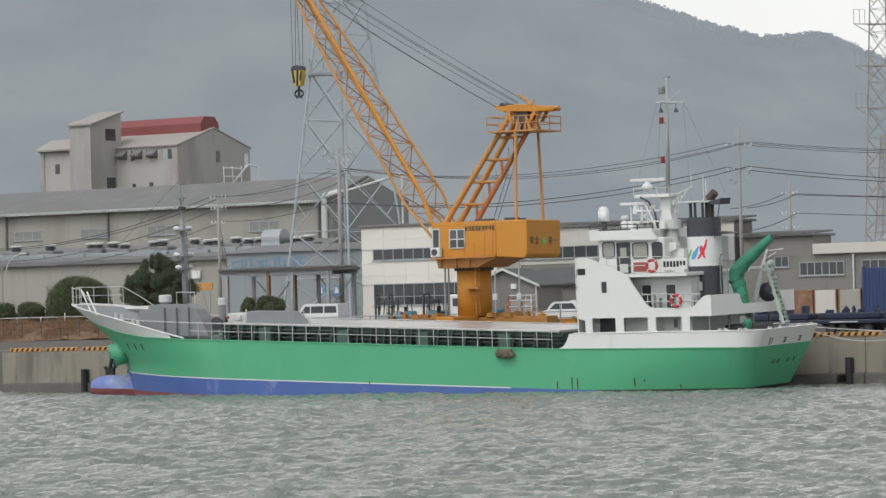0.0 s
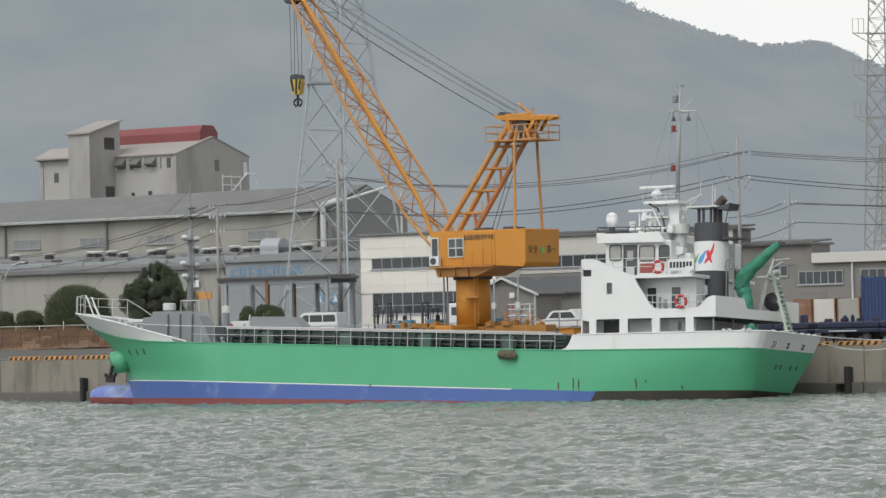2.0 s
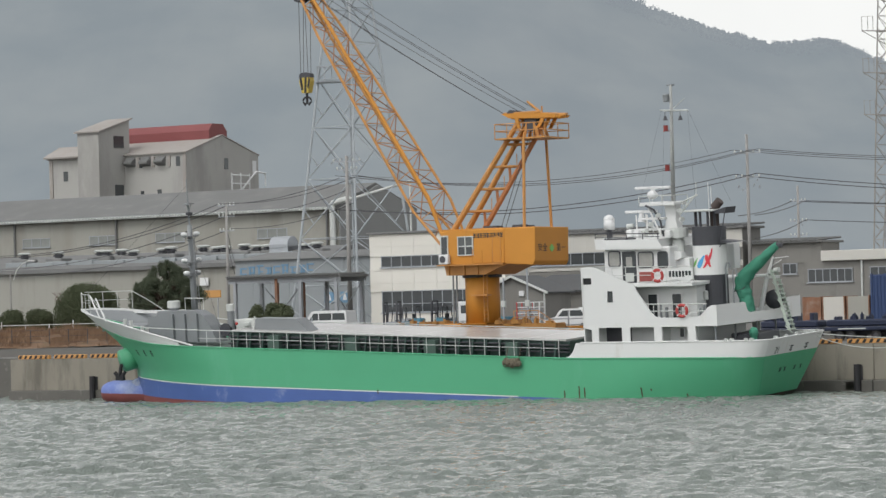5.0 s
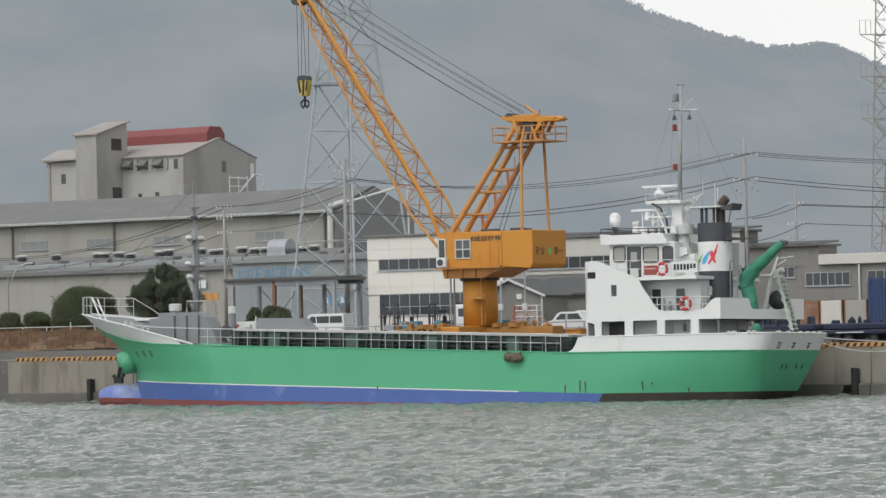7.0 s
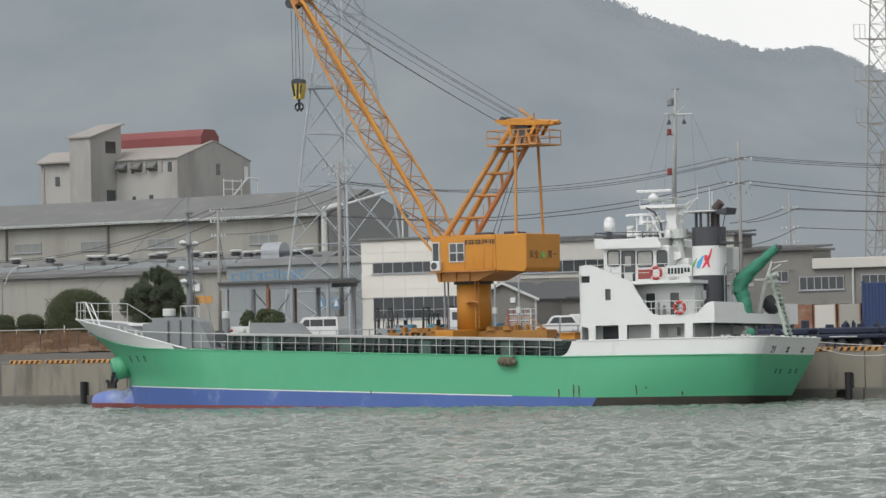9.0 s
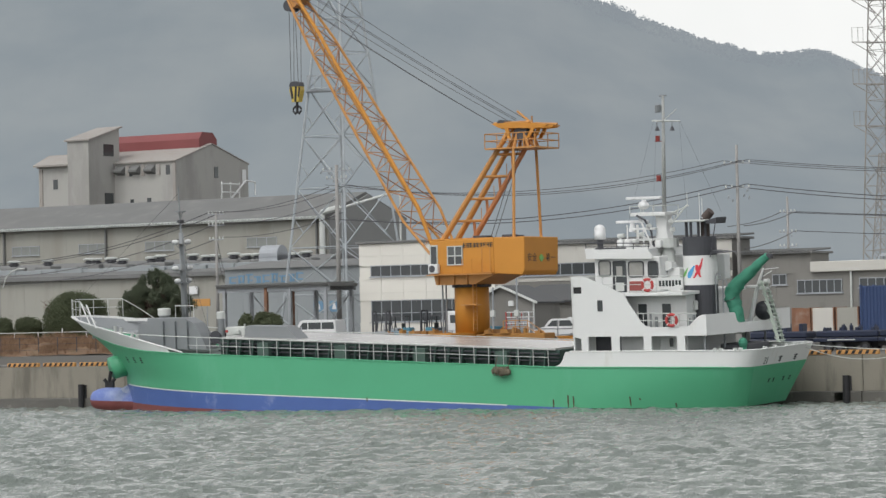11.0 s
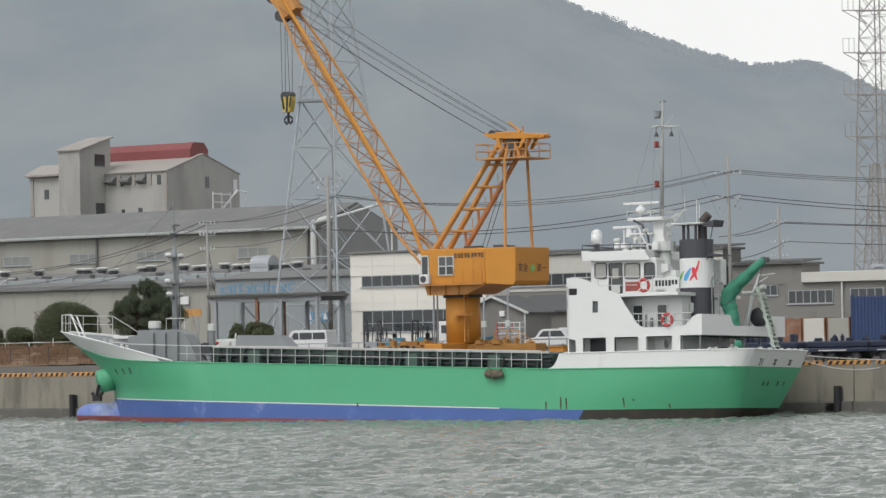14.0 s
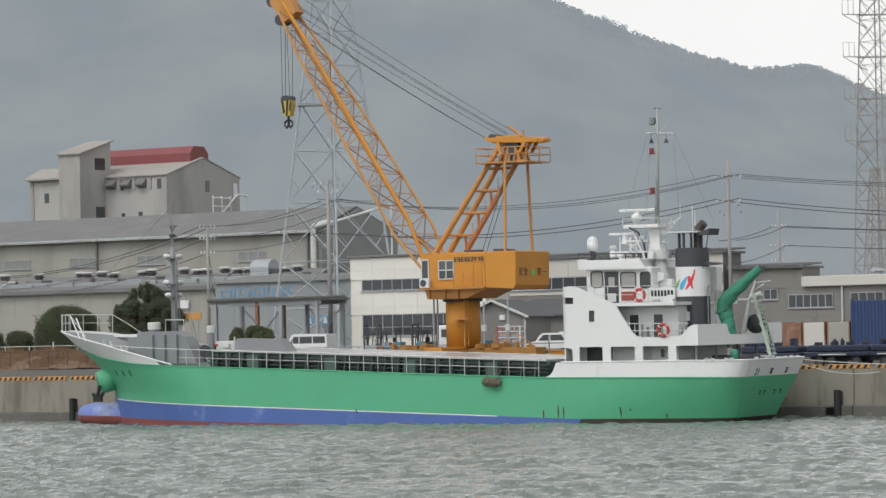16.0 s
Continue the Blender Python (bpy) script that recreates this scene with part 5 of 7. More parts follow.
ac = part("cooling_unit", bm, WHITE, crane, "white air-conditioner outdoor unit")
bm = B()
tube(bm, (-1.6, -2.77, 6.5), (-1.6, -2.75, 6.5), 0.25, 14)
part("fan_grille", bm, DARKGREY, ac)
bm = B()
panel(bm, rect(2.3, 3.0, 6.15, 8.0), [rect(2.34, 2.96, 6.2, 7.96)], -2.33, -2.29)
part("door_frame", bm, CRANE_FADED, crane)
for k in range(9):
    bm = B()
    x = 0.75 + 0.28 * k
    for z in (7.96, 8.08, 8.2):
        box(bm, x, x + 0.22, -2.325, -2.3, z, z + 0.055)
    box(bm, x + 0.04 + 0.1 * (k % 2), x + 0.1 + 0.1 * (k % 2), -2.324, -2.3, 7.94, 8.28)
    part("lettering_bar", bm, MARK, crane)
for y, ch in ((-1.65, "安"), (-0.95, "全"), (0.95, "第"), (1.65, "一")):
    lettering(crane, ch, 0.62, pose(5.835, y, 7.1, 90, 0, 90))
bm = B()
box(bm, 5.8, 5.86, -0.13, 0.13, 6.85, 7.35)
box(bm, 5.8, 5.858, -0.27, 0.27, 6.98, 7.22)
part("safety_cross", bm, LOGOGREEN, crane, "green safety cross")
for x, y, w in ((4.0, -1.2, 0.45), (3.2, 0.6, 0.7), (1.5, -0.8, 0.6)):
    bm = B()
    rbox(bm, x - w, x + w, y - 0.4, y + 0.4, 8.55, 8.8, 0.04)
    part("roof_hatch", bm, DARKGREY, crane)
bm = B()
rbox(bm, -1.9, 3.2, -2.25, 2.35, 8.5, 8.62, 0.04)
part("house_roof", bm, CRANE, crane)

LACING = mat("weathered_lacing", (0.3, 0.14, 0.065), 0.65, vary=0.25, scale=1.5)
OXIDE = mat("oxide_orange", (0.38, 0.15, 0.055), 0.6, vary=0.2, scale=1.2)
# gantry mast behind the jib
part("gantry_leg", tube(B(), (0.22, 0, 8.5), (5.3, 0, 15.7), 0.2, 8, 0.17), OXIDE, crane, "faded red-orange back leg")
for y in (-1, 1):
    part("gantry_leg", tube(B(), (-1.78, y * 0.95, 8.5), (3.8, y * 0.6, 16.2), 0.22, 8, 0.18), CRANE_FADED, crane)
    part("gantry_post", tube(B(), (4.75, y * 1.9, 8.5), (4.68, y * 1.58, 14.9), 0.11, 8), CRANE_FADED, crane)
for k in range(1, 5):
    z = 8.35 + 1.55 * k
    f, g = (z - 8.5) / 7.7, (z - 8.5) / 7.2
    xa, xb, w = -1.78 + 5.58 * f, 0.22 + 5.08 * g, 0.95 - 0.35 * f
    bm = B()
    tube(bm, (xa, -w, z), (xa, w, z), 0.07, 6)
    for s_ in (-1, 1):
        tube(bm, (xa, s_ * w, z), (xb, 0, z), 0.09, 6)
    tube(bm, (xb - 0.25, 0, z), (xb - 0.25, 0, z + 0.9), 0.03, 4)
    part("gantry_rung", bm, CRANE_FADED, crane)
    part("rung_strut", tube(B(), (xb - 0.75, -0.2, z), (xb - 0.75, -0.1, z - 1.05), 0.1, 6), OXIDE, crane)
bm = B()
for y in (-0.85, 0.0, 0.85):
    prism(bm, [(2.5, 16.72), (3.1, 16.4), (5.9, 16.25), (6.9, 16.3), (7.1, 16.45), (5.6, 16.66), (3.8, 16.74)], y - 0.06, y + 0.06)
    prism(bm, [(3.55, 16.4), (3.8, 15.6), (4.05, 15.6), (3.85, 16.4)], y - 0.06, y + 0.06)
    prism(bm, [(5.75, 16.3), (5.35, 15.6), (5.6, 15.6), (6.05, 16.3)], y - 0.06, y + 0.06)
rbox(bm, 3.2, 6.0, -0.8, 0.8, 16.32, 16.42, 0.03)
part("gantry_head", bm, CRANE, crane)
# Sheaves are dark grey to paint in the shade beneath the head.
for y in (-0.6, -0.25, 0.25, 0.6):
    part("sheave", tube(B(), (4.7, y - 0.06, 15.95), (4.7, y + 0.06, 15.95), 0.55, 16), DARKGREY, crane)
    part("sheave", tube(B(), (3.1, y - 0.06, 16.7), (3.1, y + 0.06, 16.7), 0.3, 14), DARKGREY, crane)
bm = B()
tube(bm, (5.6, -0.3, 16.55), (4.3, -0.3, 17.55), 0.1, 6, 0.08)
tube(bm, (4.2, 0.4, 16.7), (7.1, 0.5, 16.5), 0.13, 8)
tube(bm, (2.5, -0.5, 16.75), (5.4, -0.5, 16.75), 0.09, 6)
tube(bm, (5.2, 0.2, 16.4), (5.2, 0.2, 17.2), 0.06, 6)
for y in (-0.7, 0.0, 0.7):
    tube(bm, (4.2, y, 14.9), (4.4, y * 0.8, 16.0), 0.12, 6)
    tube(bm, (5.4, y, 14.9), (5.0, y * 0.8, 16.0), 0.12, 6)
part("head_strut", bm, CRANE_FADED, crane)
bm = B()
box(bm, 2.4, 6.5, -1.7, 1.7, 14.85, 14.95)
part("service_platform", bm, CRANE_FADED, crane)
bm = B()
for z in (15.45, 15.95):
    wire(bm, [(2.4, -1.7, z), (6.5, -1.7, z), (6.5, 1.7, z), (2.4, 1.7, z), (2.4, -1.7, z)], 0.035, 5)
for x in (2.4, 3.4, 5.6, 6.5):
    for y in (-1.7, 1.7):
        tube(bm, (x, y, 14.9), (x, y, 15.95), 0.035, 5)
part("platform_rail", bm, CRANE_FADED, crane)

# lattice jib
FOOT, HEAD = Vector((-2.3, 0, 7.7)), Vector((-15.2, 0, 27.7))
along = (HEAD - FOOT).normalized()
across = Vector((along.z, 0, -along.x))
LEN = (HEAD - FOOT).length


def jib_at(t, sy, sd):
    w = smooth_at((0, 0.12, 0.75, 1), (1.55, 1.5, 0.95, 0.5), t)
    d = smooth_at((0, 0.14, 0.8, 1), (0.2, 0.8, 0.62, 0.3), t)
    return FOOT + along * LEN * t + Vector((0, sy * w, 0)) + across * (sd * d)


for sy in (-1, 1):
    for sd in (-1, 1):
        part("jib_chord", wire(B(), [jib_at(t, sy, sd) for t in (0, 0.12, 0.14, 0.3, 0.5, 0.75, 0.8, 1)], 0.14 if (sy, sd) == (-1, 1) else 0.1, 8), CRANE if sy < 0 and sd > 0 else CRANE_FADED, crane)
n = 13
for k in range(n):
    a, b = 0.03 + 0.95 * k / n, 0.03 + 0.95 * (k + 1) / n
    flip = 1 if k % 2 else -1
    for sy in (-1, 1):
        part("lacing_bar", tube(B(), jib_at(a, sy, -flip), jib_at(b, sy, flip), 0.042, 5), LACING, crane)
        part("lacing_bar", tube(B(), jib_at(b, sy, -1), jib_at(b, sy, 1), 0.035, 5), CRANE_FADED, crane)
        part("lacing_bar", tube(B(), jib_at(a, -flip * sy, sy), jib_at(b, flip * sy, sy), 0.042, 5), LACING, crane)
        part("lacing_bar", tube(B(), jib_at(b, -1, sy), jib_at(b, 1, sy), 0.035, 5), CRANE_FADED, crane)
bm = B()
prism(bm, [(-14.6, 26.2), (-13.6, 26.9), (-14.6, 28.6), (-15.9, 28.4), (-15.9, 27.6)], -0.55, 0.55)
part("jib_head", bm, CRANE_FADED, crane)
for x, z, r in ((-15.7, 27.9, 0.55), (-15.1, 26.4, 0.42)):
    for y in (-0.45, 0.0, 0.45):
        bm = B()
        tube(bm, (x, y - 0.07, z), (x, y + 0.07, z), r, 16)
        part("head_sheave", bm, DARKGREY, crane)
# ropes
for y, x0, z0, x1, z1 in ((0.5, 4.5, 17.0, -14.7, 28.7), (0.2, 3.9, 17.05, -14.6, 27.9), (0.3, 3.8, 16.95, -14.6, 27.75), (-0.1, 3.55, 16.85, -14.6, 27.3), (-0.5, 2.5, 16.75, -14.4, 26.8), (-0.4, 2.55, 16.68, -14.4, 26.68)):
    part("luffing_rope", wire(B(), sag((x0, y, z0), (x1, y * 0.6, z1), 0.22, 10), 0.022, 5), ROPE, crane)
for y in (-0.3, 0.3):
    part("gantry_rope", tube(B(), (1.9, y, 8.7), (4.6, y, 15.6), 0.025, 4), ROPE, crane)
hook_x = -14.8
for x0, x1 in ((-15.36, -15.3), (-14.9, -15.05), (-14.86, -14.65), (-14.3, -14.4)):
    part("fall_rope", tube(B(), (x0, 0, 27.5), (x1, 0, 20.5), 0.022, 4), ROPE, crane)
bm = B()
prism(bm, [(-0.46, 1.05), (0.46, 1.05), (0.5, 0.7), (0.28, -0.15), (-0.28, -0.15), (-0.5, 0.7)], -0.26, 0.26)
hb = part("hook_block", bm, mat("block_yellow", (0.48, 0.36, 0.06), 0.5, vary=0.15, scale=3), crane, "yellow and black striped hook block")
hb.matrix_basis = pose(hook_x, 0, 19.4)
for pts in ([(-0.46, 0.95), (-0.28, 1.04), (-0.12, 0.1), (-0.3, 0.05)], [(0.0, 1.04), (0.2, 1.04), (0.12, -0.14), (-0.06, -0.14)], [(0.36, 1.04), (0.48, 0.8), (0.34, 0.1), (0.22, 0.3)]):
    bm = B()
    prism(bm, pts, -0.275, 0.275)
    part("block_stripe", bm, BLACK, hb)
bm = B()
prism(bm, [(-0.5, 1.0), (0.5, 1.0), (0.42, 1.28), (0.2, 1.36), (-0.2, 1.36), (-0.42, 1.28)], -0.3, 0.3)
part("block_head", bm, DARKGREY, hb)
bm = B()
tube(bm, (0, 0, -0.15), (0, 0, -0.5), 0.1, 8)
for s_ in (-1, 1):
    wire(bm, [(0, 0, -0.45), (s_ * 0.22, 0, -0.5), (s_ * 0.36, 0, -0.66), (s_ * 0.36, 0, -0.82), (s_ * 0.2, 0, -0.95), (s_ * 0.14, 0, -1.05)], 0.075, 7)
tube(bm, (0, 0, -0.5), (0, 0, -0.98), 0.1, 8)
part("hook", bm, BLACK, hb)

# Darker crane orange: the shade on the base is put into its colour.
BASE_SHADED = mat("base_orange_shaded", (0.32, 0.155, 0.035), 0.7, vary=0.25, scale=1.0, stain=(0.12, 0.065, 0.03), stain_at=0.52, stain_scale=0.9)
# base and pedestal fittings
bm = B()
rbox(bm, -7.0, 6.4, -0.75, 0.75, 0.75, 1.8, 0.05)
part("base_beam", bm, BASE_SHADED, crane)
bm = B()
rbox(bm, -0.75, 0.75, -4.2, 4.6, 0.75, 1.9, 0.05)
part("cross_beam", bm, CRANE, crane)
for x, y in ((-6.4, 0), (5.8, 0), (0, -3.7), (0, 4.1)):
    part("base_foot", rbox(B(), x - 0.8, x + 0.8, y - 0.6, y + 0.6, 0.0, 0.78, 0.05), CRANE_FADED, crane)
for x in (-4.6, -2.9, 1.8, 3.2):
    bm = B()
    prism(bm, [(x - 0.35, 1.8), (x + 0.35, 1.8), (x + 0.15, 2.1), (x - 0.25, 2.1)], -0.9, 0.9)
    part("base_bracket", bm, BASE_SHADED, crane)
rng = random.Random(41)
for k in range(14):
    x = -6.8 + 0.95 * k
    if abs(x) < 1.3:
        continue
    bm = B()
    h, w = rng.uniform(0.12, 0.42), rng.uniform(0.15, 0.5)
    rbox(bm, x, x + w, -0.7, -0.2, 1.79, 1.8 + h, 0.03)
    tube(bm, (x + w * 0.5, -0.6, 1.8 + h), (x + w * 0.5 + rng.uniform(-0.3, 0.3), -0.6, 1.9 + h), 0.05, 5)
    part("base_fitting", bm, BASE_SHADED, crane)
bm = B()
for z in (2.25, 2.7):
    wire(bm, [(3.0, -0.72, z), (5.0, -0.72, z), (6.4, -0.72, z - 0.9)], 0.03, 5)
for x in (3.0, 4.0, 5.0):
    tube(bm, (x, -0.72, 1.8), (x, -0.72, 2.7), 0.03, 5)
part("base_rail", bm, CRANE_FADED, crane)
for k in range(5):
    bm = B()
    x = -4.1 - 0.5 * k
    prism(bm, [(x, 0.95), (x + 0.25, 0.95), (x + 0.45, 1.75), (x + 0.2, 1.75)], -0.78, -0.74)
    part("warning_stripe", bm, BLACK, crane)
bm = B()
for y in (-1.55, -1.05):
    tube(bm, (1.05, y, 2.0), (1.05, y, 5.6), 0.04, 5)
for k in range(11):
    tube(bm, (1.05, -1.55, 2.2 + 0.3 * k), (1.05, -1.05, 2.2 + 0.3 * k), 0.025, 4)
box(bm, 0.2, 1.5, -1.9, -1.2, 3.85, 3.93)
part("pedestal_ladder", bm, CRANE_FADED, crane)
for x in (-1.9, -1.6):
    part("cable_pipe", tube(B(), (x, -0.9, 1.9), (x, -0.9, 5.5), 0.06, 6), SHIPGREY, crane)
bm = B()
rbox(bm, -0.6, 0.6, -0.5, 0.5, 0, 1.5, 0.04)
box(bm, -0.7, 0.7, -0.6, 0.6, 1.5, 1.56)
solid("yellow_locker", bm, CRANE, q(4.9, 4.5, QUAY_TOP), "yellow steel equipment locker on the apron", "locker")

# ---- buildings behind the quay ----
def window_band(parent, u0, u1, z0, z1, v, n, cross=None, glass_=None, name="window"):
    """A row of panes in a frame, set into the wall at v, facing the water."""
    bm = B()
    t = 0.07
    box(bm, u0 - t, u1 + t, v - 0.07, v + 0.05, z0 - t, z0)
    box(bm, u0 - t, u1 + t, v - 0.07, v + 0.05, z1, z1 + t)
    for k in range(n + 1):
        x = u0 + (u1 - u0) * k / n
        box(bm, x - t * 0.5, x + t * 0.5, v - 0.06, v + 0.05, z0, z1)
    if cross:
        box(bm, u0, u1, v - 0.05, v + 0.04, cross - 0.03, cross + 0.03)
    w = part(name, bm, GALV, parent)
    pane = B()
    box(pane, 0.035, (u1 - u0) / n - 0.035, 0, 0.02, z0 + 0.005, z1 - 0.005)
    pane = mesh_of("pane", pane, glass_ or GLASS)
    for k in range(n):
        piece("pane", pane, w, pose(u0 + (u1 - u0) * k / n, v - 0.02 + random.uniform(0, 0.012), 0))
    sill = B()
    box(sill, u0 - 0.15, u1 + 0.15, v - 0.16, v + 0.05, z0 - 0.14, z0 - t)
    part("sill", sill, GALV, w)
    return w


def clad(parent, u0, u1, z0, z1, v, du, dz, holes, material):
    """Facing panels with open joints, left out where windows are."""
    store = {}
    nu, nz = max(1, round((u1 - u0) / du)), max(1, round((z1 - z0) / dz))
    for i in range(nu):
        for k in range(nz):
            a, b = u0 + (u1 - u0) * i / nu, u0 + (u1 - u0) * (i + 1) / nu
            c, d = z0 + (z1 - z0) * k / nz, z0 + (z1 - z0) * (k + 1) / nz
            lo, hi = c, d
            for h in holes:
                if a < h[1] - 0.05 and b > h[0] + 0.05:
                    if h[2] < hi and h[3] > lo:
                        if h[3] >= d and h[2] <= c:
                            lo = hi
                        elif h[2] <= c:
                            lo = max(lo, h[3])
                        elif h[3] >= d:
                            hi = min(hi, h[2])
                        else:
                            hi = h[2]
            if hi - lo < 0.12:
                continue
            key = (round(b - a, 2), round(hi - lo, 2))
            if key not in store:
                bm = B()
                rbox(bm, 0.006, b - a - 0.006, -0.05, 0.05, 0.006, hi - lo - 0.006, 0.008)
                store[key] = mesh_of("panel", bm, material)
            piece("panel", store[key], parent, pose(a, v, lo))


def walled(name, u0, u1, v0, v1, z1, material, label, category="building", z0=None):
    t = thing(name, QUAY, label, category)
    bm = B()
    box(bm, u0, u1, v0, v1, (TERRACE - 0.2) if z0 is None else z0, z1)
    part("wall", bm, material, t)
    return t


# white two-storey office
OFFICE_PANEL = mat("office_facing", (0.66, 0.645, 0.59), 0.7, vary=0.04, scale=0.3, stain=(0.57, 0.55, 0.5), stain_at=0.58, stain_scale=0.35, streak=5, piece=0.025)
office = walled("office_building", -37.6, -24.0, 42.69, 46.5, 12.75, OFFICE_PANEL, "white two-storey panelled office with strip windows", "office")
bands = [(-36.45, -25.15, 9.92, 10.84), (-36.5, -25.15, 6.0, 7.82)]
window_band(office, -36.4, -25.2, 9.95, 10.8, 42.66, 11)
window_band(office, -36.4, -25.2, 6.05, 7.8, 42.66, 11, 6.75)
clad(office, -37.6, -24.0, TERRACE, 12.75, 42.66, 2.23, 1.06, bands, OFFICE_PANEL)
bm = B()
rbox(bm, -37.8, -23.8, 42.4, 46.7, 12.75, 12.95, 0.03)
part("roof", bm, ROOFGREY, office)

# grey works hall behind
hall = walled("works_hall", -36.3, -11.5, 62.05, 65.5, 12.6, WALLGREY, "low grey works hall with pale upper band and dark windows", "hall")
clad(hall, -36.3, -11.5, 10.95, 12.6, 62.02, 3.1, 1.65, [], OFFICEWHITE)
clad(hall, -36.3, -11.5, 9.35, 9.85, 62.02, 3.1, 0.5, [], OFFICEWHITE)
clad(hall, -36.3, -11.5, TERRACE, 9.3, 62.02, 1.55, 1.25, [], WALLGREY)
window_band(hall, -36.0, -11.8, 9.92, 10.88, 62.0, 20)
bm = B()
rbox(bm, -36.6, -11.2, 61.7, 65.8, 12.6, 12.82, 0.03)
roof = part("roof", bm, ROOFGREY, hall)
rib = mesh_of("rib", tube(B(), (0, 0, 0), (0, 4.4, 0.24), 0.09, 5), ROOFGREY)
for k in range(62):
    piece("rib", rib, roof, pose(-36.4 + 0.41 * k, 61.66, 12.86))

DARKSHEET = mat("dark_sheet_roof", (0.085, 0.088, 0.09), 0.75, vary=0.15, scale=0.3)
# small gabled shed beside the office, and a low building behind it
lean = thing("gabled_shed", QUAY, "small grey shed with a pale sloping verge", "shed")
bm = B()
prism(bm, [(-22.4, TERRACE - 0.1), (-16.2, TERRACE - 0.1), (-16.2, 7.35), (-19.3, 8.62), (-22.4, 7.35)], 36.0, 40.0)
part("wall", bm, WALLGREY, lean)
bm = B()
prism(bm, [(-22.7, 7.25), (-19.3, 8.64), (-15.9, 7.25), (-15.9, 7.37), (-19.3, 8.78), (-22.7, 7.37)], 35.75, 40.3)
part("roof", bm, DARKSHEET, lean, "dark grey sheet roof")
bm = B()
prism(bm, [(-22.75, 7.2), (-19.3, 8.6), (-15.85, 7.2), (-15.85, 7.38), (-19.3, 8.8), (-22.75, 7.38)], 35.6, 35.74)
part("verge_board", bm, STEELPALE, lean, "pale painted verge board")
bm = B()
rbox(bm, -18.7, -18.2, 35.85, 36.02, 7.05, 7.5, 0.04)
part("meter_box", bm, WHITE, lean)
bm = B()
tube(bm, (-16.3, 35.9, TERRACE), (-16.3, 35.9, 7.3), 0.08, 8)
part("downpipe", bm, STEELPALE, lean)
lowb = walled("low_workshop", -28.0, -17.0, 52.0, 60.0, 7.45, WALLGREY, "low grey workshop with a dark sheet roof", "workshop")
bm = B()
prism(bm, [(51.6, 7.4), (51.6, 7.57), (57.5, 9.0), (60.4, 7.55), (60.4, 7.4)], -28.2, -16.8, "x")
part("roof", bm, DARKSHEET, lowb, "dark grey sheet roof")
window_band(lowb, -25.1, -23.4, 6.3, 6.97, 51.96, 3)

# grey shed to the east, two roof heights
shed = walled("grey_warehouse", -10.6, -3.9, 62.0, 65.5, 11.1, WALLGREY, "weathered grey warehouse with a ribbed roof edge", "warehouse")
clad(shed, -10.6, -3.9, TERRACE, 11.1, 61.98, 3.35, 2.2, [(-7.75, -6.15, 8.4, 9.4)], WALLGREY)
window_band(shed, -7.6, -6.3, 8.5, 9.3, 61.96, 2)
bm = B()
rbox(bm, -10.9, -3.6, 61.5, 65.8, 11.1, 11.3, 0.03)
roof = part("roof", bm, ROOFGREY, shed)
for k in range(24):
    piece("rib", rib, roof, pose(-10.8 + 0.3 * k, 61.4, 11.33))
annex = walled("warehouse_annex", -5.6, 16.0, 61.9, 79, 9.45, WALLGREY, "lower grey warehouse wing with pale roof fascia", "warehouse")
clad(annex, -5.6, 16.0, TERRACE, 9.45, 61.84, 3.3, 2.6, [(-5.3, -0.8, 7.6, 8.9), (0.5, 4.0, 7.9, 8.9)], WALLGREY)
window_band(annex, -5.15, -1.0, 7.72, 8.75, 61.82, 6)
window_band(annex, 0.7, 3.7, 8.1, 8.8, 61.82, 4)
bm = B()
rbox(bm, -3.8, 16.2, 61.5, 79, 9.46, 10.35, 0.04)
part("fascia", bm, OFFICEWHITE, annex, "pale grey roof fascia")
bm = B()
tube(bm, (-0.05, 61.65, TERRACE), (-0.05, 61.65, 9.5), 0.09, 8)
part("downpipe", bm, STEELPALE, annex)
bm = B()
tube(bm, (1.4, 66, 10.3), (1.4, 66, 10.7), 0.4, 10)
tube(bm, (1.4, 66, 10.7), (1.4, 66, 10.95), 0.75, 10, 0.45)
part("roof_vent", bm, GALV, annex)

# open canopy on steel posts
canopy = thing("steel_canopy", QUAY, "open steel canopy with a corrugated roof on posts", "canopy")
bm = B()
box(bm, -50.0, -38.2, 38.7, 43.2, 9.2, 9.42)
roof = part("roof", bm, ROOFGREY, canopy)
for k in range(48):
    piece("rib", rib, roof, pose(-49.9 + 0.245 * k, 38.5, 9.45, -2))
for u in (-49.3, -44.9, -42.4, -38.7):
    for v in (39.0, 43.0):
        bm = B()
        box(bm, u - 0.14, u + 0.14, v - 0.14, v + 0.14, TERRACE, 9.2)
        part("post", bm, RUSTY if u == -44.9 else GALV, canopy)
bm = B()
for v in (39.0, 43.0):
    box(bm, -50, -38.3, v - 0.08, v + 0.08, 8.85, 9.2)
part("beam", bm, GALV, canopy)
for a, b in ((-49.3, -44.9), (-42.4, -38.7)):
    bm = B()
    tube(bm, (a, 43, TERRACE), (b, 43, 8.8), 0.06)
    tube(bm, (b, 43, TERRACE), (a, 43, 8.8), 0.06)
    part("brace", bm, GALV, canopy)

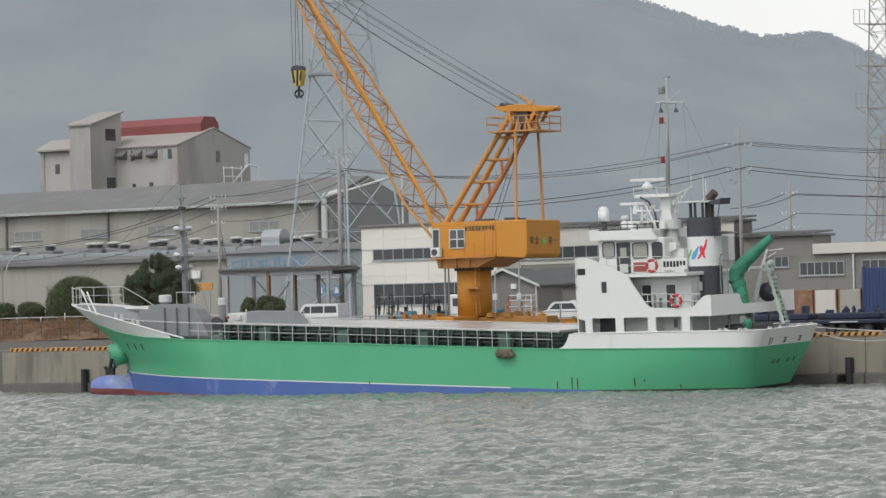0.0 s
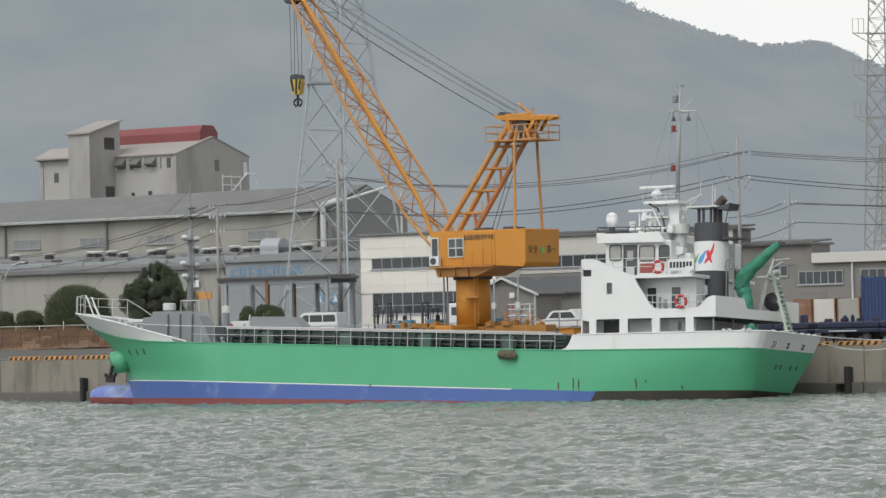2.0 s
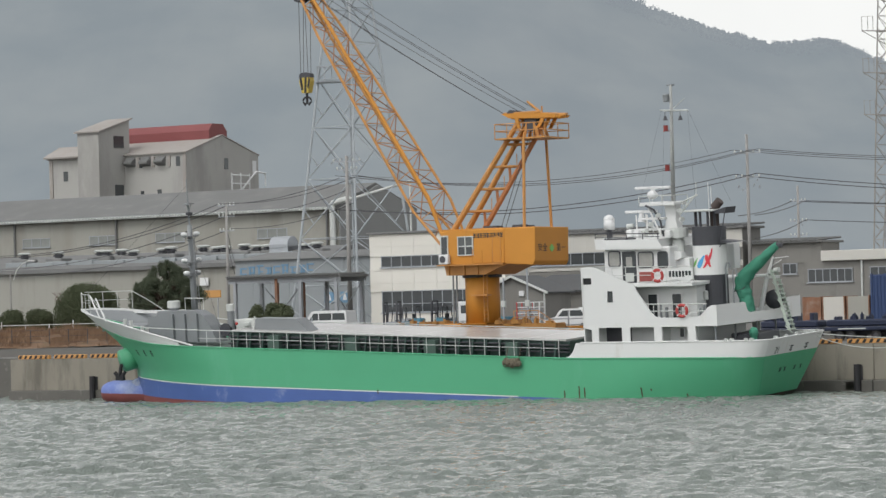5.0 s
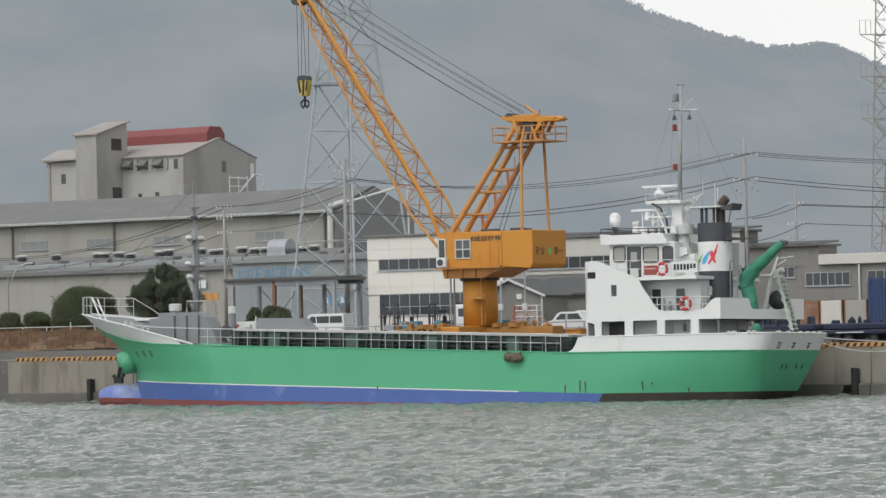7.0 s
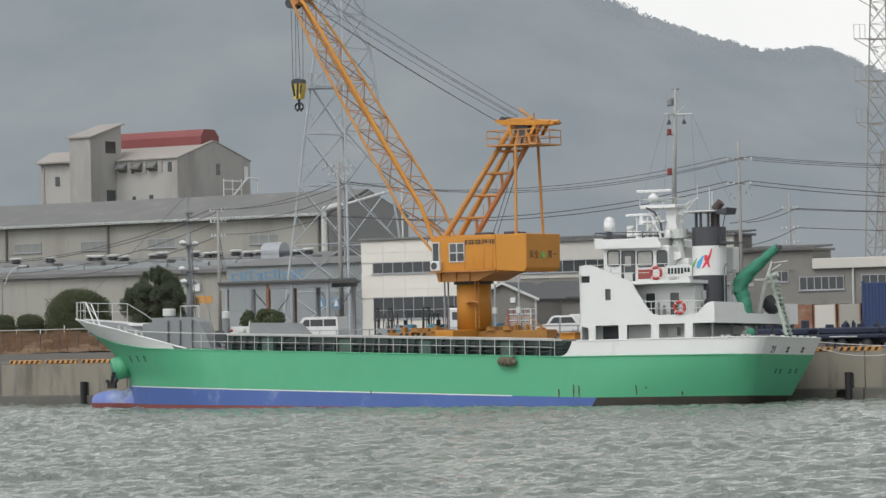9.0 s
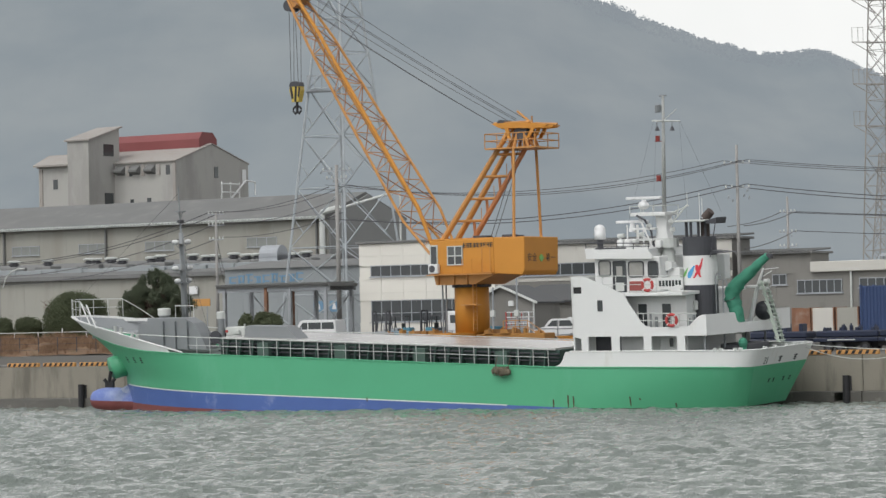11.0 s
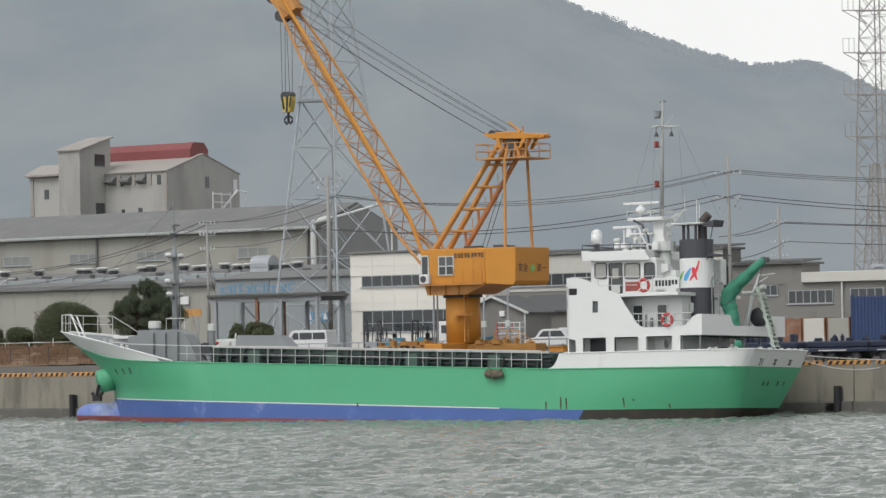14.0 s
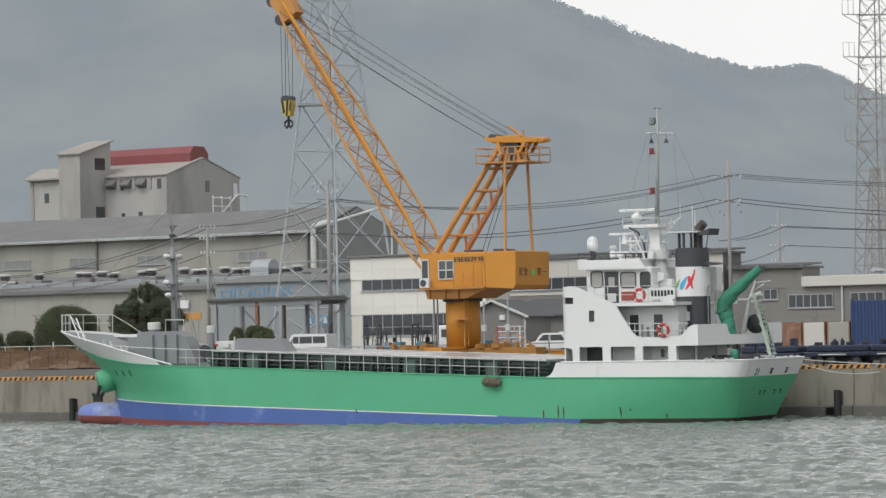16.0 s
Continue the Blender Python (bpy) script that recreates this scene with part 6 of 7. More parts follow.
# pale blue works with blue lettering
blue_works = walled("pale_blue_works", -78.6, -52.0, 80, 92, 11.75, PALEBLUE, "pale blue-grey clad works with faded blue lettering", "works")
clad(blue_works, -78.6, -52.0, TERRACE, 11.75, 79.97, 2.2, 1.5, [], PALEBLUE)
for k in range(9):
    bm = B()
    u = -78.0 + 1.03 * k
    h = 0.66 + 0.12 * (k % 3)
    box(bm, u, u + 0.85, 79.86, 79.94, 10.35 + h - 0.16, 10.35 + h)
    box(bm, u + 0.1 * (k % 4), u + 0.1 * (k % 4) + 0.2, 79.86, 79.938, 10.3, 10.35 + h)
    box(bm, u + 0.2, u + 0.8, 79.86, 79.936, 10.3 + 0.1 * (k % 3), 10.44 + 0.1 * (k % 3))
    if k % 2:
        box(bm, u + 0.6, u + 0.8, 79.86, 79.934, 10.35, 10.35 + h)
    part("lettering_bar", bm, SIGNBLUE, blue_works)
for u in (-67.66, -65.75):
    bm = B()
    box(bm, u, u + 1.1, 79.86, 79.94, 7.2, 8.3)
    part("sign_board", bm, SIGNBLUE, blue_works, "faded blue square sign")
    bm = B()
    prism(bm, [(u + 0.3, 7.45), (u + 0.8, 7.45), (u + 0.65, 8.05), (u + 0.45, 8.05)], 79.82, 79.87)
    part("sign_mark", bm, WHITE, blue_works)
bm = B()
prism(bm, [(80 - 0.4, 11.75), (86, 12.6), (92.4, 11.75)], -78.8, -51.8, "x")
part("roof", bm, ROOFGREY, blue_works)

# long low hall with roof ventilators
low = walled("long_low_hall", -175.0, -80.0, 95, 112, 11.75, WALLBEIGE, "long low beige factory hall with roof ventilators", "factory")
clad(low, -175, -80, TERRACE, 11.4, 94.97, 5.3, 3.6, [], WALLBEIGE)
bm = B()
prism(bm, [(94.5, 11.65), (94.5, 11.95), (103.5, 13.6), (112.5, 11.95), (112.5, 11.65)], -175.3, -79.7, "x")
part("roof", bm, ROOFGREY, low)
bm = B()
box(bm, -175.3, -79.7, 94.35, 94.52, 11.5, 11.72)
part("gutter", bm, ROOFGREY, low)
vent_base, vent_top = B(), B()
rbox(vent_base, -1.2, 1.2, -1.0, 1.0, -0.9, 0.45, 0.12)
vent_drum = B()
tube(vent_drum, (0, 0, 0.4), (0, 0, 1.0), 0.45, 12)
tube(vent_drum, (0, 0, 0.7), (0, 0, 0.85), 0.62, 12)
tube(vent_top, (0, 0, 1.0), (0, 0, 1.16), 0.7, 14, 0.78)
tube(vent_top, (0, 0, 1.16), (0, 0, 1.28), 0.78, 14, 0.45)
vent_drum = mesh_of("drum", vent_drum, DARKGREY)
vent_base, vent_top = mesh_of("base", vent_base, ROOFGREY), mesh_of("cowl", vent_top, STEELPALE)
VENTS = (-121.5, -117.0, -111.0, -109.6, -108.1, -106.1, -102.2, -100.9, -96.7, -94.8, -93.6, -91.0, -89.5, -88.2, -86.8, -83.2, -81.6)
for u in VENTS:
    t = thing("roof_ventilator", q(u + random.uniform(-0.1, 0.1), 99 + random.uniform(-0.3, 0.6), 12.75 + random.uniform(-0.1, 0.12)), "grey round-cowled ventilator on the low hall roof", "ventilator", "ventilators on the low hall")
    piece("base", vent_base, t, pose(0, 0, 0, 0, 0, random.uniform(-4, 4)))
    drop = random.uniform(-0.2, 0.0)
    piece("drum", vent_drum, t, pose(0, 0, drop))
    piece("cowl", vent_top, t, pose(0, 0, drop))
skirt = mesh_of("skylight_box", rbox(B(), -1.5, 1.5, -0.8, 0.8, -0.5, 0.35, 0.06), PALEBLUE)
for i in range(22):
    t = thing("roof_skylight", q(-121 + 1.9 * i + random.uniform(-0.4, 0.4), 97.2 + random.uniform(0, 0.5), 12.45 + random.uniform(-0.1, 0.15)), "low pale boxed rooflight on the hall roof", "rooflight", "rooflights on the low hall")
    piece("skylight_box", skirt, t, pose(0, 0, 0))
bm = B()
tube(bm, (-87.0, 99, 13.6), (-84.6, 99, 13.6), 1.05, 18)
box(bm, -87.0, -84.6, 98.0, 100.0, 12.3, 13.6)
solid("round_ventilator", bm, GALV, QUAY, "large domed ventilator on the low hall roof", "ventilator")

# tall long factory behind
MILLGLASS = mat("wired_glass", (0.2, 0.21, 0.2), 0.35, vary=0.3, scale=0.8)
mill = walled("long_mill", -235.0, -96.0, 125, 141.5, 18.5, WALLBEIGE, "long beige mill building with grey pitched roof", "factory")
clad(mill, -235, -96, TERRACE, 18.2, 124.96, 7.9, 6.9, [], WALLBEIGE)
for u0 in (-143.0, -132.6, -122.5, -107.5, -154, -165):
    window_band(mill, u0, u0 + 4.2, 15.35, 16.35, 124.9, 3, None, MILLGLASS)
bm = B()
prism(bm, [(124.2, 18.35), (124.2, 18.6), (133.3, 21.6), (142.3, 18.6), (142.3, 18.35)], -235.5, -96.2, "x")
part("roof", bm, ROOFGREY, mill)
bm = B()
prism(bm, [(125, 18.4), (133.3, 21.3), (141.5, 18.4), (141.5, TERRACE), (125, TERRACE)], -96.0, -95.8, "x")
part("gable", bm, mat("gable_sheet", (0.24, 0.245, 0.24), 0.75, vary=0.08, scale=0.3), mill, "grey sheeted gable end")
bm = B()
tube(bm, (-93.0, 124.0, 19.5), (-85.4, 124.0, 21.1), 0.16, 8)
tube(bm, (-93.0, 124.0, 19.5), (-96.4, 124.3, 19.2), 0.16, 8)
tube(bm, (-85.4, 124.0, 21.1), (-85.4, 124.0, TERRACE), 0.12, 8)
part("pale_duct", bm, STEELPALE, mill)
bm = B()
box(bm, -235, -96, 124.0, 124.2, 18.3, 18.4)
gut = part("gutter", bm, STEELPALE, mill)
clip = mesh_of("bracket", box(B(), 0, 0.3, 123.9, 124.18, 18.42, 18.62), STEELPALE)
for k in range(110):
    piece("bracket", clip, gut, pose(-148 + 0.47 * k, 0, 0))
for u in (-144.2, -128.4, -160, -97.5):
    bm = B()
    tube(bm, (u, 124.7, TERRACE), (u, 124.7, 18.3), 0.14, 8)
    part("downpipe", bm, ROOFGREY, mill)
bm = B()
tube(bm, (-96.4, 124.3, 12), (-96.4, 124.3, 19.0), 0.35, 8)
tube(bm, (-96.4, 124.3, 19.0), (-94.0, 124.3, 19.5), 0.35, 8)
part("exhaust_duct", bm, STEELPALE, mill)

# concrete grain silo house on the rise
SILOPALE = mat("silo_roof", (0.31, 0.29, 0.27), 0.85, vary=0.12, scale=0.2, stain=(0.28, 0.25, 0.22), stain_at=0.5, stain_scale=0.4)
silo = thing("silo_house", QUAY, "stained concrete silo house with red ridge roof and lift tower", "silo building")
bm = B()
box(bm, -187.7, -162.8, 186, 203.7, 4, 29.8)
prism(bm, [(186, 29.8), (194.8, 32.4), (203.7, 29.8)], -187.7, -162.8, "x")
part("wall", bm, SILO, silo)
bm = B()
prism(bm, [(185.7, 29.75), (185.7, 29.9), (194.8, 32.6), (203.9, 29.9), (203.9, 29.75), (194.8, 32.45)], -187.9, -162.7, "x")
part("roof", bm, SILOPALE, silo)
bm = B()
prism(bm, [(192.6, 31.8), (192.6, 33.2), (193.4, 34.2), (196.0, 34.2), (197, 33.2), (197, 31.8)], -181.5, -163.5, "x")
part("ridge_monitor", bm, ROOFRED, silo, "faded red ridge monitor")
bm = B()
prism(bm, [(180, 4), (187.2, 4), (187.2, 35.0), (180, 33.0)], -177.6, -173.8, "x")
part("lift_tower", bm, SILO, silo)
bm = B()
prism(bm, [(179.7, 32.98), (187.5, 35.1), (187.5, 35.3), (179.7, 33.2)], -178.0, -173.4, "x")
part("tower_roof", bm, SILOPALE, silo)
bm = B()
prism(bm, [(185.2, 29.9), (189, 31.5), (189, 31.75), (185.2, 30.15)], -188.1, -177.6, "x")
part("left_roof", bm, SILOPALE, silo)
for u, z0, z1, w in ((-171.4, 27.9, 29.3, 0.8), (-168.0, 22.9, 24.7, 0.7), (-164.6, 27.9, 29.3, 0.7), (-171.0, 23.2, 24.6, 0.6), (-185.0, 26.6, 28.0, 0.8), (-185, 20.5, 22, 0.8), (-181.8, 27.0, 28.4, 0.6)):
    bm = B()
    box(bm, u, u + w, 185.94, 186.05, z0, z1)
    part("window", bm, GLASS, silo)
for u in (-172.6, -169.9, -167.2):
    bm = B()
    prism(bm, [(186, 29.45), (185.0, 28.75), (185.0, 28.5), (186, 28.1)], u - 0.75, u + 0.75, "x")
    part("hood", bm, ROOFGREY, silo)
for u in (-174.0, -171.3, -168.6, -165.8, -163.0):
    bm = B()
    box(bm, u - 0.22, u + 0.22, 185.8, 186.05, 27.9, 29.5)
    part("pilaster", bm, SILOPALE, silo)
for u in (-187.2, -163.1):
    bm = B()
    box(bm, u - 0.25, u + 0.25, 185.85, 186.05, 6, 29.6)
    part("corner_strip", bm, SILOPALE, silo)
for v, z0, z1, w in ((183.5, 30.9, 32.6, 2.3), (183.6, 23.8, 25.6, 2.0), (183.6, 18.3, 20.4, 2.0)):
    bm = B()
    box(bm, -173.85, -173.74, v, v + w, z0, z1)
    part("tower_window", bm, GLASS, silo)
for v, z0, z1, w in ((195.2, 27.6, 29.2, 0.9), (195.2, 21.4, 23.0, 0.9), (202.2, 27.0, 29.0, 0.9)):
    bm = B()
    box(bm, -162.86, -162.74, v, v + w, z0, z1)
    part("gable_window", bm, GLASS if v < 200 else WHITE, silo)
bm = B()
for z in (24.3, 25.5, 26.7):
    tube(bm, (-161.5, 195.2, z), (-161.5, 199.6, z), 0.1, 5)
for v in (195.2, 197.4, 199.6):
    tube(bm, (-161.5, v, 24.3), (-161.5, v, 27), 0.1, 5)
tube(bm, (-161.5, 197.4, 24.5), (-161.5, 201.2, 27.3), 0.14, 5)
tube(bm, (-161.5, 201.2, 27.3), (-161.5, 203.6, 27.1), 0.12, 5)
tube(bm, (-161.5, 203.6, 27.1), (-161.5, 203.6, 25.3), 0.1, 5)
box(bm, -162.8, -161.4, 195.2, 199.8, 24.1, 24.3)
part("outside_stair", bm, WHITE, silo, "white outside stair landing")

# ---- steel towers, poles and cables ----
def lattice_tower(name, x, y, z0, height, base, top, yaw, steps, r, label, material=GALV, shrink=0.86, levels=()):
    t = thing(name, pose(x, y, z0, 0, 0, yaw), label, "pylon")
    zs, h = [0.0], height * (1 - shrink) / (1 - shrink ** steps)
    for _ in range(steps):
        zs.append(zs[-1] + h)
        h *= shrink
    zs = list(levels) or zs
    def c(k, z):
        w = base + (top - base) * z / height
        a = math.pi / 4 + math.pi / 2 * k
        return Vector((w * 0.7071 * math.cos(a), w * 0.7071 * math.sin(a), z))
    for k in range(4):
        part("leg", tube(B(), c(k, 0), c(k, height), r * 1.7, 6), material, t)
    for k in range(4):
        for za, zb in zip(zs, zs[1:]):
            bm = B()
            tube(bm, c(k, za), c(k + 1, zb), r * 0.75, 4)
            tube(bm, c(k + 1, za), c(k, zb), r * 0.75, 4)
            tube(bm, c(k, zb), c(k + 1, zb), r * 0.75, 4)
            if zb - za > 3.5:
                m0, m1 = c(k, za).lerp(c(k, zb), 0.5), c(k + 1, za).lerp(c(k + 1, zb), 0.5)
                tube(bm, m0, c(k, za).lerp(c(k + 1, zb), 0.25), r * 0.5, 4)
                tube(bm, m1, c(k + 1, za).lerp(c(k, zb), 0.25), r * 0.5, 4)
            part("bracing", bm, material, t)
    return t


PYLONGREY = mat("pylon_steel", (0.36, 0.39, 0.41), 0.6, metal=0.2, vary=0.2, scale=0.6)
pylon = lattice_tower("steel_pylon", -9.25, 330.0, TERRACE, 41.5, 9.3, 1.3, 48, 8, 0.075, "grey galvanised lattice power pylon behind the yard", PYLONGREY, 0.86, (0.0, 4.6, 9.2, 15.0, 20.1, 24.8, 28.3, 31.7, 34.9, 38.2, 41.5))
cage = pose(-9.25, 330.0, TERRACE, 0, 0, 48).inverted()
bm = B()
for x0, x1, z0, z1 in ((-12.5, -11.1, 24.55, 26.0),):
    for y in (326.9, 327.9):
        wire(bm, [(x0, y, z0), (x1, y, z0), (x1, y, z1), (x0, y, z1), (x0, y, z0)], 0.06, 4)
        tube(bm, (0.5 * (x0 + x1), y, z0), (0.5 * (x0 + x1), y, z1), 0.05, 4)
    for x in (x0, x1):
        for z in (z0, z1):
            tube(bm, (x, 326.9, z), (x, 327.9, z), 0.05, 4)
    box(bm, x0 - 0.2, x1 + 0.9, 326.9, 328.6, z0 - 0.1, z0)
bmesh.ops.transform(bm, matrix=cage @ Matrix.Translation((0, 1.6, TERRACE)), verts=bm.verts[:])
part("work_cage", bm, GALV, pylon)
PYLONPALE = mat("faded_steel", (0.27, 0.255, 0.235), 0.7, vary=0.15, scale=0.5)
pylon_e = lattice_tower("steel_pylon", 80.9, 600.0, TERRACE, 64.0, 8.0, 4.0, 45, 13, 0.075, "faded lattice power pylon far behind the warehouses", PYLONPALE, 0.95)
for z, w in ((35.0, 6.2), (42.5, 6.2), (50.0, 6.2), (57.6, 6.2)):
    for s_ in (-1, 1):
        bm = B()
        d = Vector((0.7071 * s_, -0.7071 * s_, 0))
        e = Vector((0.7071, 0.7071, 0))
        for k in (-0.8, 0.8):
            tube(bm, e * k, d * w + Vector((0, 0, 0.2)), 0.1, 4)
            tube(bm, d * 1.5 + e * k * 0.7, d * 3.4 + Vector((0, 0, -0.1)), 0.08, 4)
        tube(bm, d * 1.9 + Vector((0, 0, -2.4)), d * w + Vector((0, 0, 0.2)), 0.09, 4)
        tube(bm, d * 1.9 + Vector((0, 0, -2.4)), d * 3.8 + Vector((0, 0, 0.1)), 0.07, 4)
        tube(bm, d * 0.68 * w + Vector((0, 0, 2.75)), d * w + Vector((0, 0, 2.75)), 0.04, 4)
        bmesh.ops.translate(bm, verts=bm.verts[:], vec=(0, 0, z))
        arm = part("cross_arm", bm, PYLONPALE, pylon_e)
        for f in (1.0, 0.83, 0.68):
            p = d * w * f + Vector((0, 0, z + 0.1))
            part("insulator_string", tube(B(), p, p + Vector((0, 0, 2.7)), 0.055, 5), PYLONPALE, arm)
pylon_f = lattice_tower("steel_pylon", 157.0, 1180.0, TERRACE, 58.0, 10.0, 2.5, 15, 9, 0.13, "faint lattice pylon far off against the hill", PYLONPALE, 0.92)


def utility_pole(u, v, z0, z1, arms, label, r=0.19):
    t = thing("utility_pole", q(u, v, 0), label, "utility pole", "utility poles in the yard")
    part("shaft", tube(B(), (0, 0, z0), (0, 0, z1), r, 10, r * 0.6), WOODPOLE, t, "", True)
    for z, w in arms:
        bm = B()
        box(bm, -w, w, -0.05, 0.05, z - 0.05, z + 0.05)
        part("cross_arm", bm, GALV, t)
        for k in (-0.92, -0.45, 0.45, 0.92):
            bm = B()
            tube(bm, (k * w, 0, z + 0.05), (k * w, 0, z + 0.16), 0.07, 6)
            tube(bm, (k * w, 0, z + 0.16), (k * w, 0, z + 0.26), 0.08, 6, 0.05)
            part("insulator", bm, STEELPALE, t)
    return t


p_a = utility_pole(-58.0, 50, TERRACE, 16.5, ((16.2, 0.9), (15.2, 0.9), (13.9, 0.8)), "grey concrete utility pole with three cross-arms")
p_b = utility_pole(-9.8, 60, TERRACE, 20.6, ((19.0, 1.3), (16.9, 1.2)), "tall concrete utility pole with two cross-arms")
p_c = utility_pole(-32.7, 116.5, TERRACE, 18.2, ((16.6, 0.9), (14.5, 1.0), (13.0, 1.0)), "distant utility pole with small equipment boxes")
p_d = utility_pole(-42.0, 46, TERRACE, 19.9, ((19.4, 1.5), (18.7, 1.1)), "thick concrete utility pole carrying a transformer arm", 0.24)
for t, spots in ((p_b, ((-0.9, 16.0), (-0.5, 15.7), (0.6, 16.1), (0.9, 16.5), (1.1, 15.9))), (p_d, ((-1.6, 19.2), (-1.2, 19.5), (-0.8, 19.1), (-0.5, 19.5), (0.5, 19.5), (0.9, 19.2), (0.2, 18.2), (-0.3, 18.4))), (p_c, ((0.4, 14.0), (-0.3, 12.6), (0.6, 12.4), (0.2, 11.6), (-0.5, 11.4)))):
    for x_, z_ in spots:
        bm = B()
        tube(bm, (x_, -0.1, z_), (x_ + 0.12, -0.1, z_ + 0.24), 0.065, 6)
        tube(bm, (x_ + 0.12, -0.1, z_ + 0.24), (x_ + 0.3, -0.1, z_ + 0.05), 0.02, 4)
        part("switch", bm, GALV, t)


def at(u, v, z):
    return QUAY @ Vector((u, v, z))


def cable(a, b, drop, r=0.035, label="thin black overhead power cable between poles"):
    bm = B()
    wire(bm, sag(a, b, drop, 12), r, 4)
    return solid("power_cable", bm, ROPE, Matrix.Identity(4), label, "cable", "overhead cables")


for du, z, zr, drop in ((-1.2, 19.3, 18.0, 1.6), (1.2, 19.3, 17.9, 1.9), (0.5, 19.25, 17.95, 1.75)):
    cable(at(-10 + du, 60, z), at(-42.0 + du, 46, zr + 0.2), drop)
    cable(at(-10 + du, 60, z), at(30 + du, 78, z - 0.6 + du * 0.2), 1.2)
for du, z, zr, drop in ((-1.1, 17.2, 15.2, 1.4), (1.1, 17.2, 15.1, 1.6)):
    cable(at(-10 + du, 60, z), at(-42.0 + du, 46, zr), drop, 0.05)
    cable(at(-10 + du, 60, z), at(30 + du, 78, z - 1.5 + du * 0.2), 1.3, 0.05)
for du, z in ((-0.8, 16.6), (0.8, 16.6), (0.8, 14.6)):
    cable(at(-32.7 + du, 116.5, z), at(-10 + du, 60, z - 3.0), 0.25, 0.045)
    cable(at(-32.7 + du, 116.5, z), at(30, 160, z), 1.2, 0.05)
for du, z, zl in ((-0.8, 16.4, 13.0), (0.8, 16.4, 12.8), (0.0, 15.3, 11.6), (0.6, 14.1, 11.0)):
    cable(at(-58 + du, 50, z), at(-100, 62, zl), 1.6, 0.04)
    cable(at(-58 + du, 50, z), at(-42.0 + du, 46, z + 1.6), 0.6, 0.035)
for z in (12.4, 13.6):
    cable(at(-58, 50, z + 1.0), at(-78, 79, z - 2.0), 0.5, 0.035)

lamp = thing("street_lamp", q(-64.6, 27, 0), "slim grey street lamp with a curved arm", "street lamp")
part("pole", tube(B(), (0, 0, 5.1), (0, 0, 10.2), 0.09, 8, 0.07), WOODPOLE, lamp)
part("arm", wire(B(), [(0.35, 0, 9.7), (0.7, 0, 10.5), (1.3, 0, 11.05), (2.1, 0, 11.3)], 0.05, 6), STEELPALE, lamp)
part("head", rbox(B(), 2.0, 2.75, -0.14, 0.14, 11.22, 11.36, 0.04), STEELPALE, lamp)

# ---- trees and hedges ----
def leaf_crown(blobs, count, size, seed, needle=False):
    """Many small leaf clumps scattered through uneven lobes."""
    rng = random.Random(seed)
    verts, faces = [], []
    for _ in range(count):
        cx, cy, cz, rx, ry, rz = rng.choice(blobs)
        d = Vector((rng.gauss(0, 1), rng.gauss(0, 1), rng.gauss(0, 1))).normalized()
        k = rng.uniform(0.3, 1.05) ** 0.5
        p = Vector((cx + d.x * rx * k, cy + d.y * ry * k, cz + d.z * rz * k))
        p += Vector((rng.gauss(0, 0.07), rng.gauss(0, 0.07), rng.gauss(0, 0.07)))
        a = Vector((rng.gauss(0, 1), rng.gauss(0, 1), rng.gauss(0, 1))).normalized()
        b = a.orthogonal().normalized()
        s = size * rng.uniform(0.6, 1.4)
        w = 0.3 if needle else 0.6
        i = len(verts)
        verts += [p - a * s, p + b * s * w, p + a * s, p - b * s * w]
        faces.append((i, i + 1, i + 2, i + 3))
    me = bpy.data.meshes.new("crown")
    me.from_pydata([tuple(v) for v in verts], [], faces)
    return me


def tree(name, u, v, z0, trunk_h, blobs, count, size, leaf, label, seed, needle=False, category="tree"):
    t = thing(name, q(u, v, z0), label, category)
    bm = B()
    tube(bm, (0, 0, -0.2), (0.1, 0, trunk_h), 0.24, 8, 0.14)
    rng = random.Random(seed)
    for cx, cy, cz, rx, ry, rz in blobs:
        tube(bm, (0.05, 0, trunk_h * rng.uniform(0.4, 0.95)), (cx, cy, cz), 0.1, 6, 0.03)
    part("trunk", bm, BARK, t)
    me = leaf_crown(blobs, count, size, seed, needle)
    me.materials.append(leaf)
    c = new("crown", me)
    c.parent = t
    return t


def lobes(seed, n, rx, ry, z0, z1, r):
    rng = random.Random(seed)
    out = []
    for _ in range(n):
        a, k, f = rng.uniform(0, 6.28), rng.uniform(0.1, 1) ** 0.5, rng.random()
        w = math.sin(math.pi * (0.22 + 0.62 * f))
        out.append((rx * k * w * math.cos(a), ry * k * w * math.sin(a), z0 + (z1 - z0) * f, r * rng.uniform(0.7, 1.3), r * rng.uniform(0.7, 1.3), r * rng.uniform(0.55, 0.95)))
    return out


def tufts_up(seed, n, rx, ry, z0, z1):
    """Slim upright shoots that stand out of a crown."""
    rng = random.Random(seed)
    out = []
    for _ in range(n):
        a, k = rng.uniform(0, 6.28), rng.random() ** 0.6
        top = z1 - (z1 - z0) * k * rng.uniform(0.6, 1.0)
        out.append((rx * k * math.cos(a), ry * k * math.sin(a), top, rng.uniform(0.14, 0.3), rng.uniform(0.14, 0.3), rng.uniform(0.35, 0.7)))
    return out


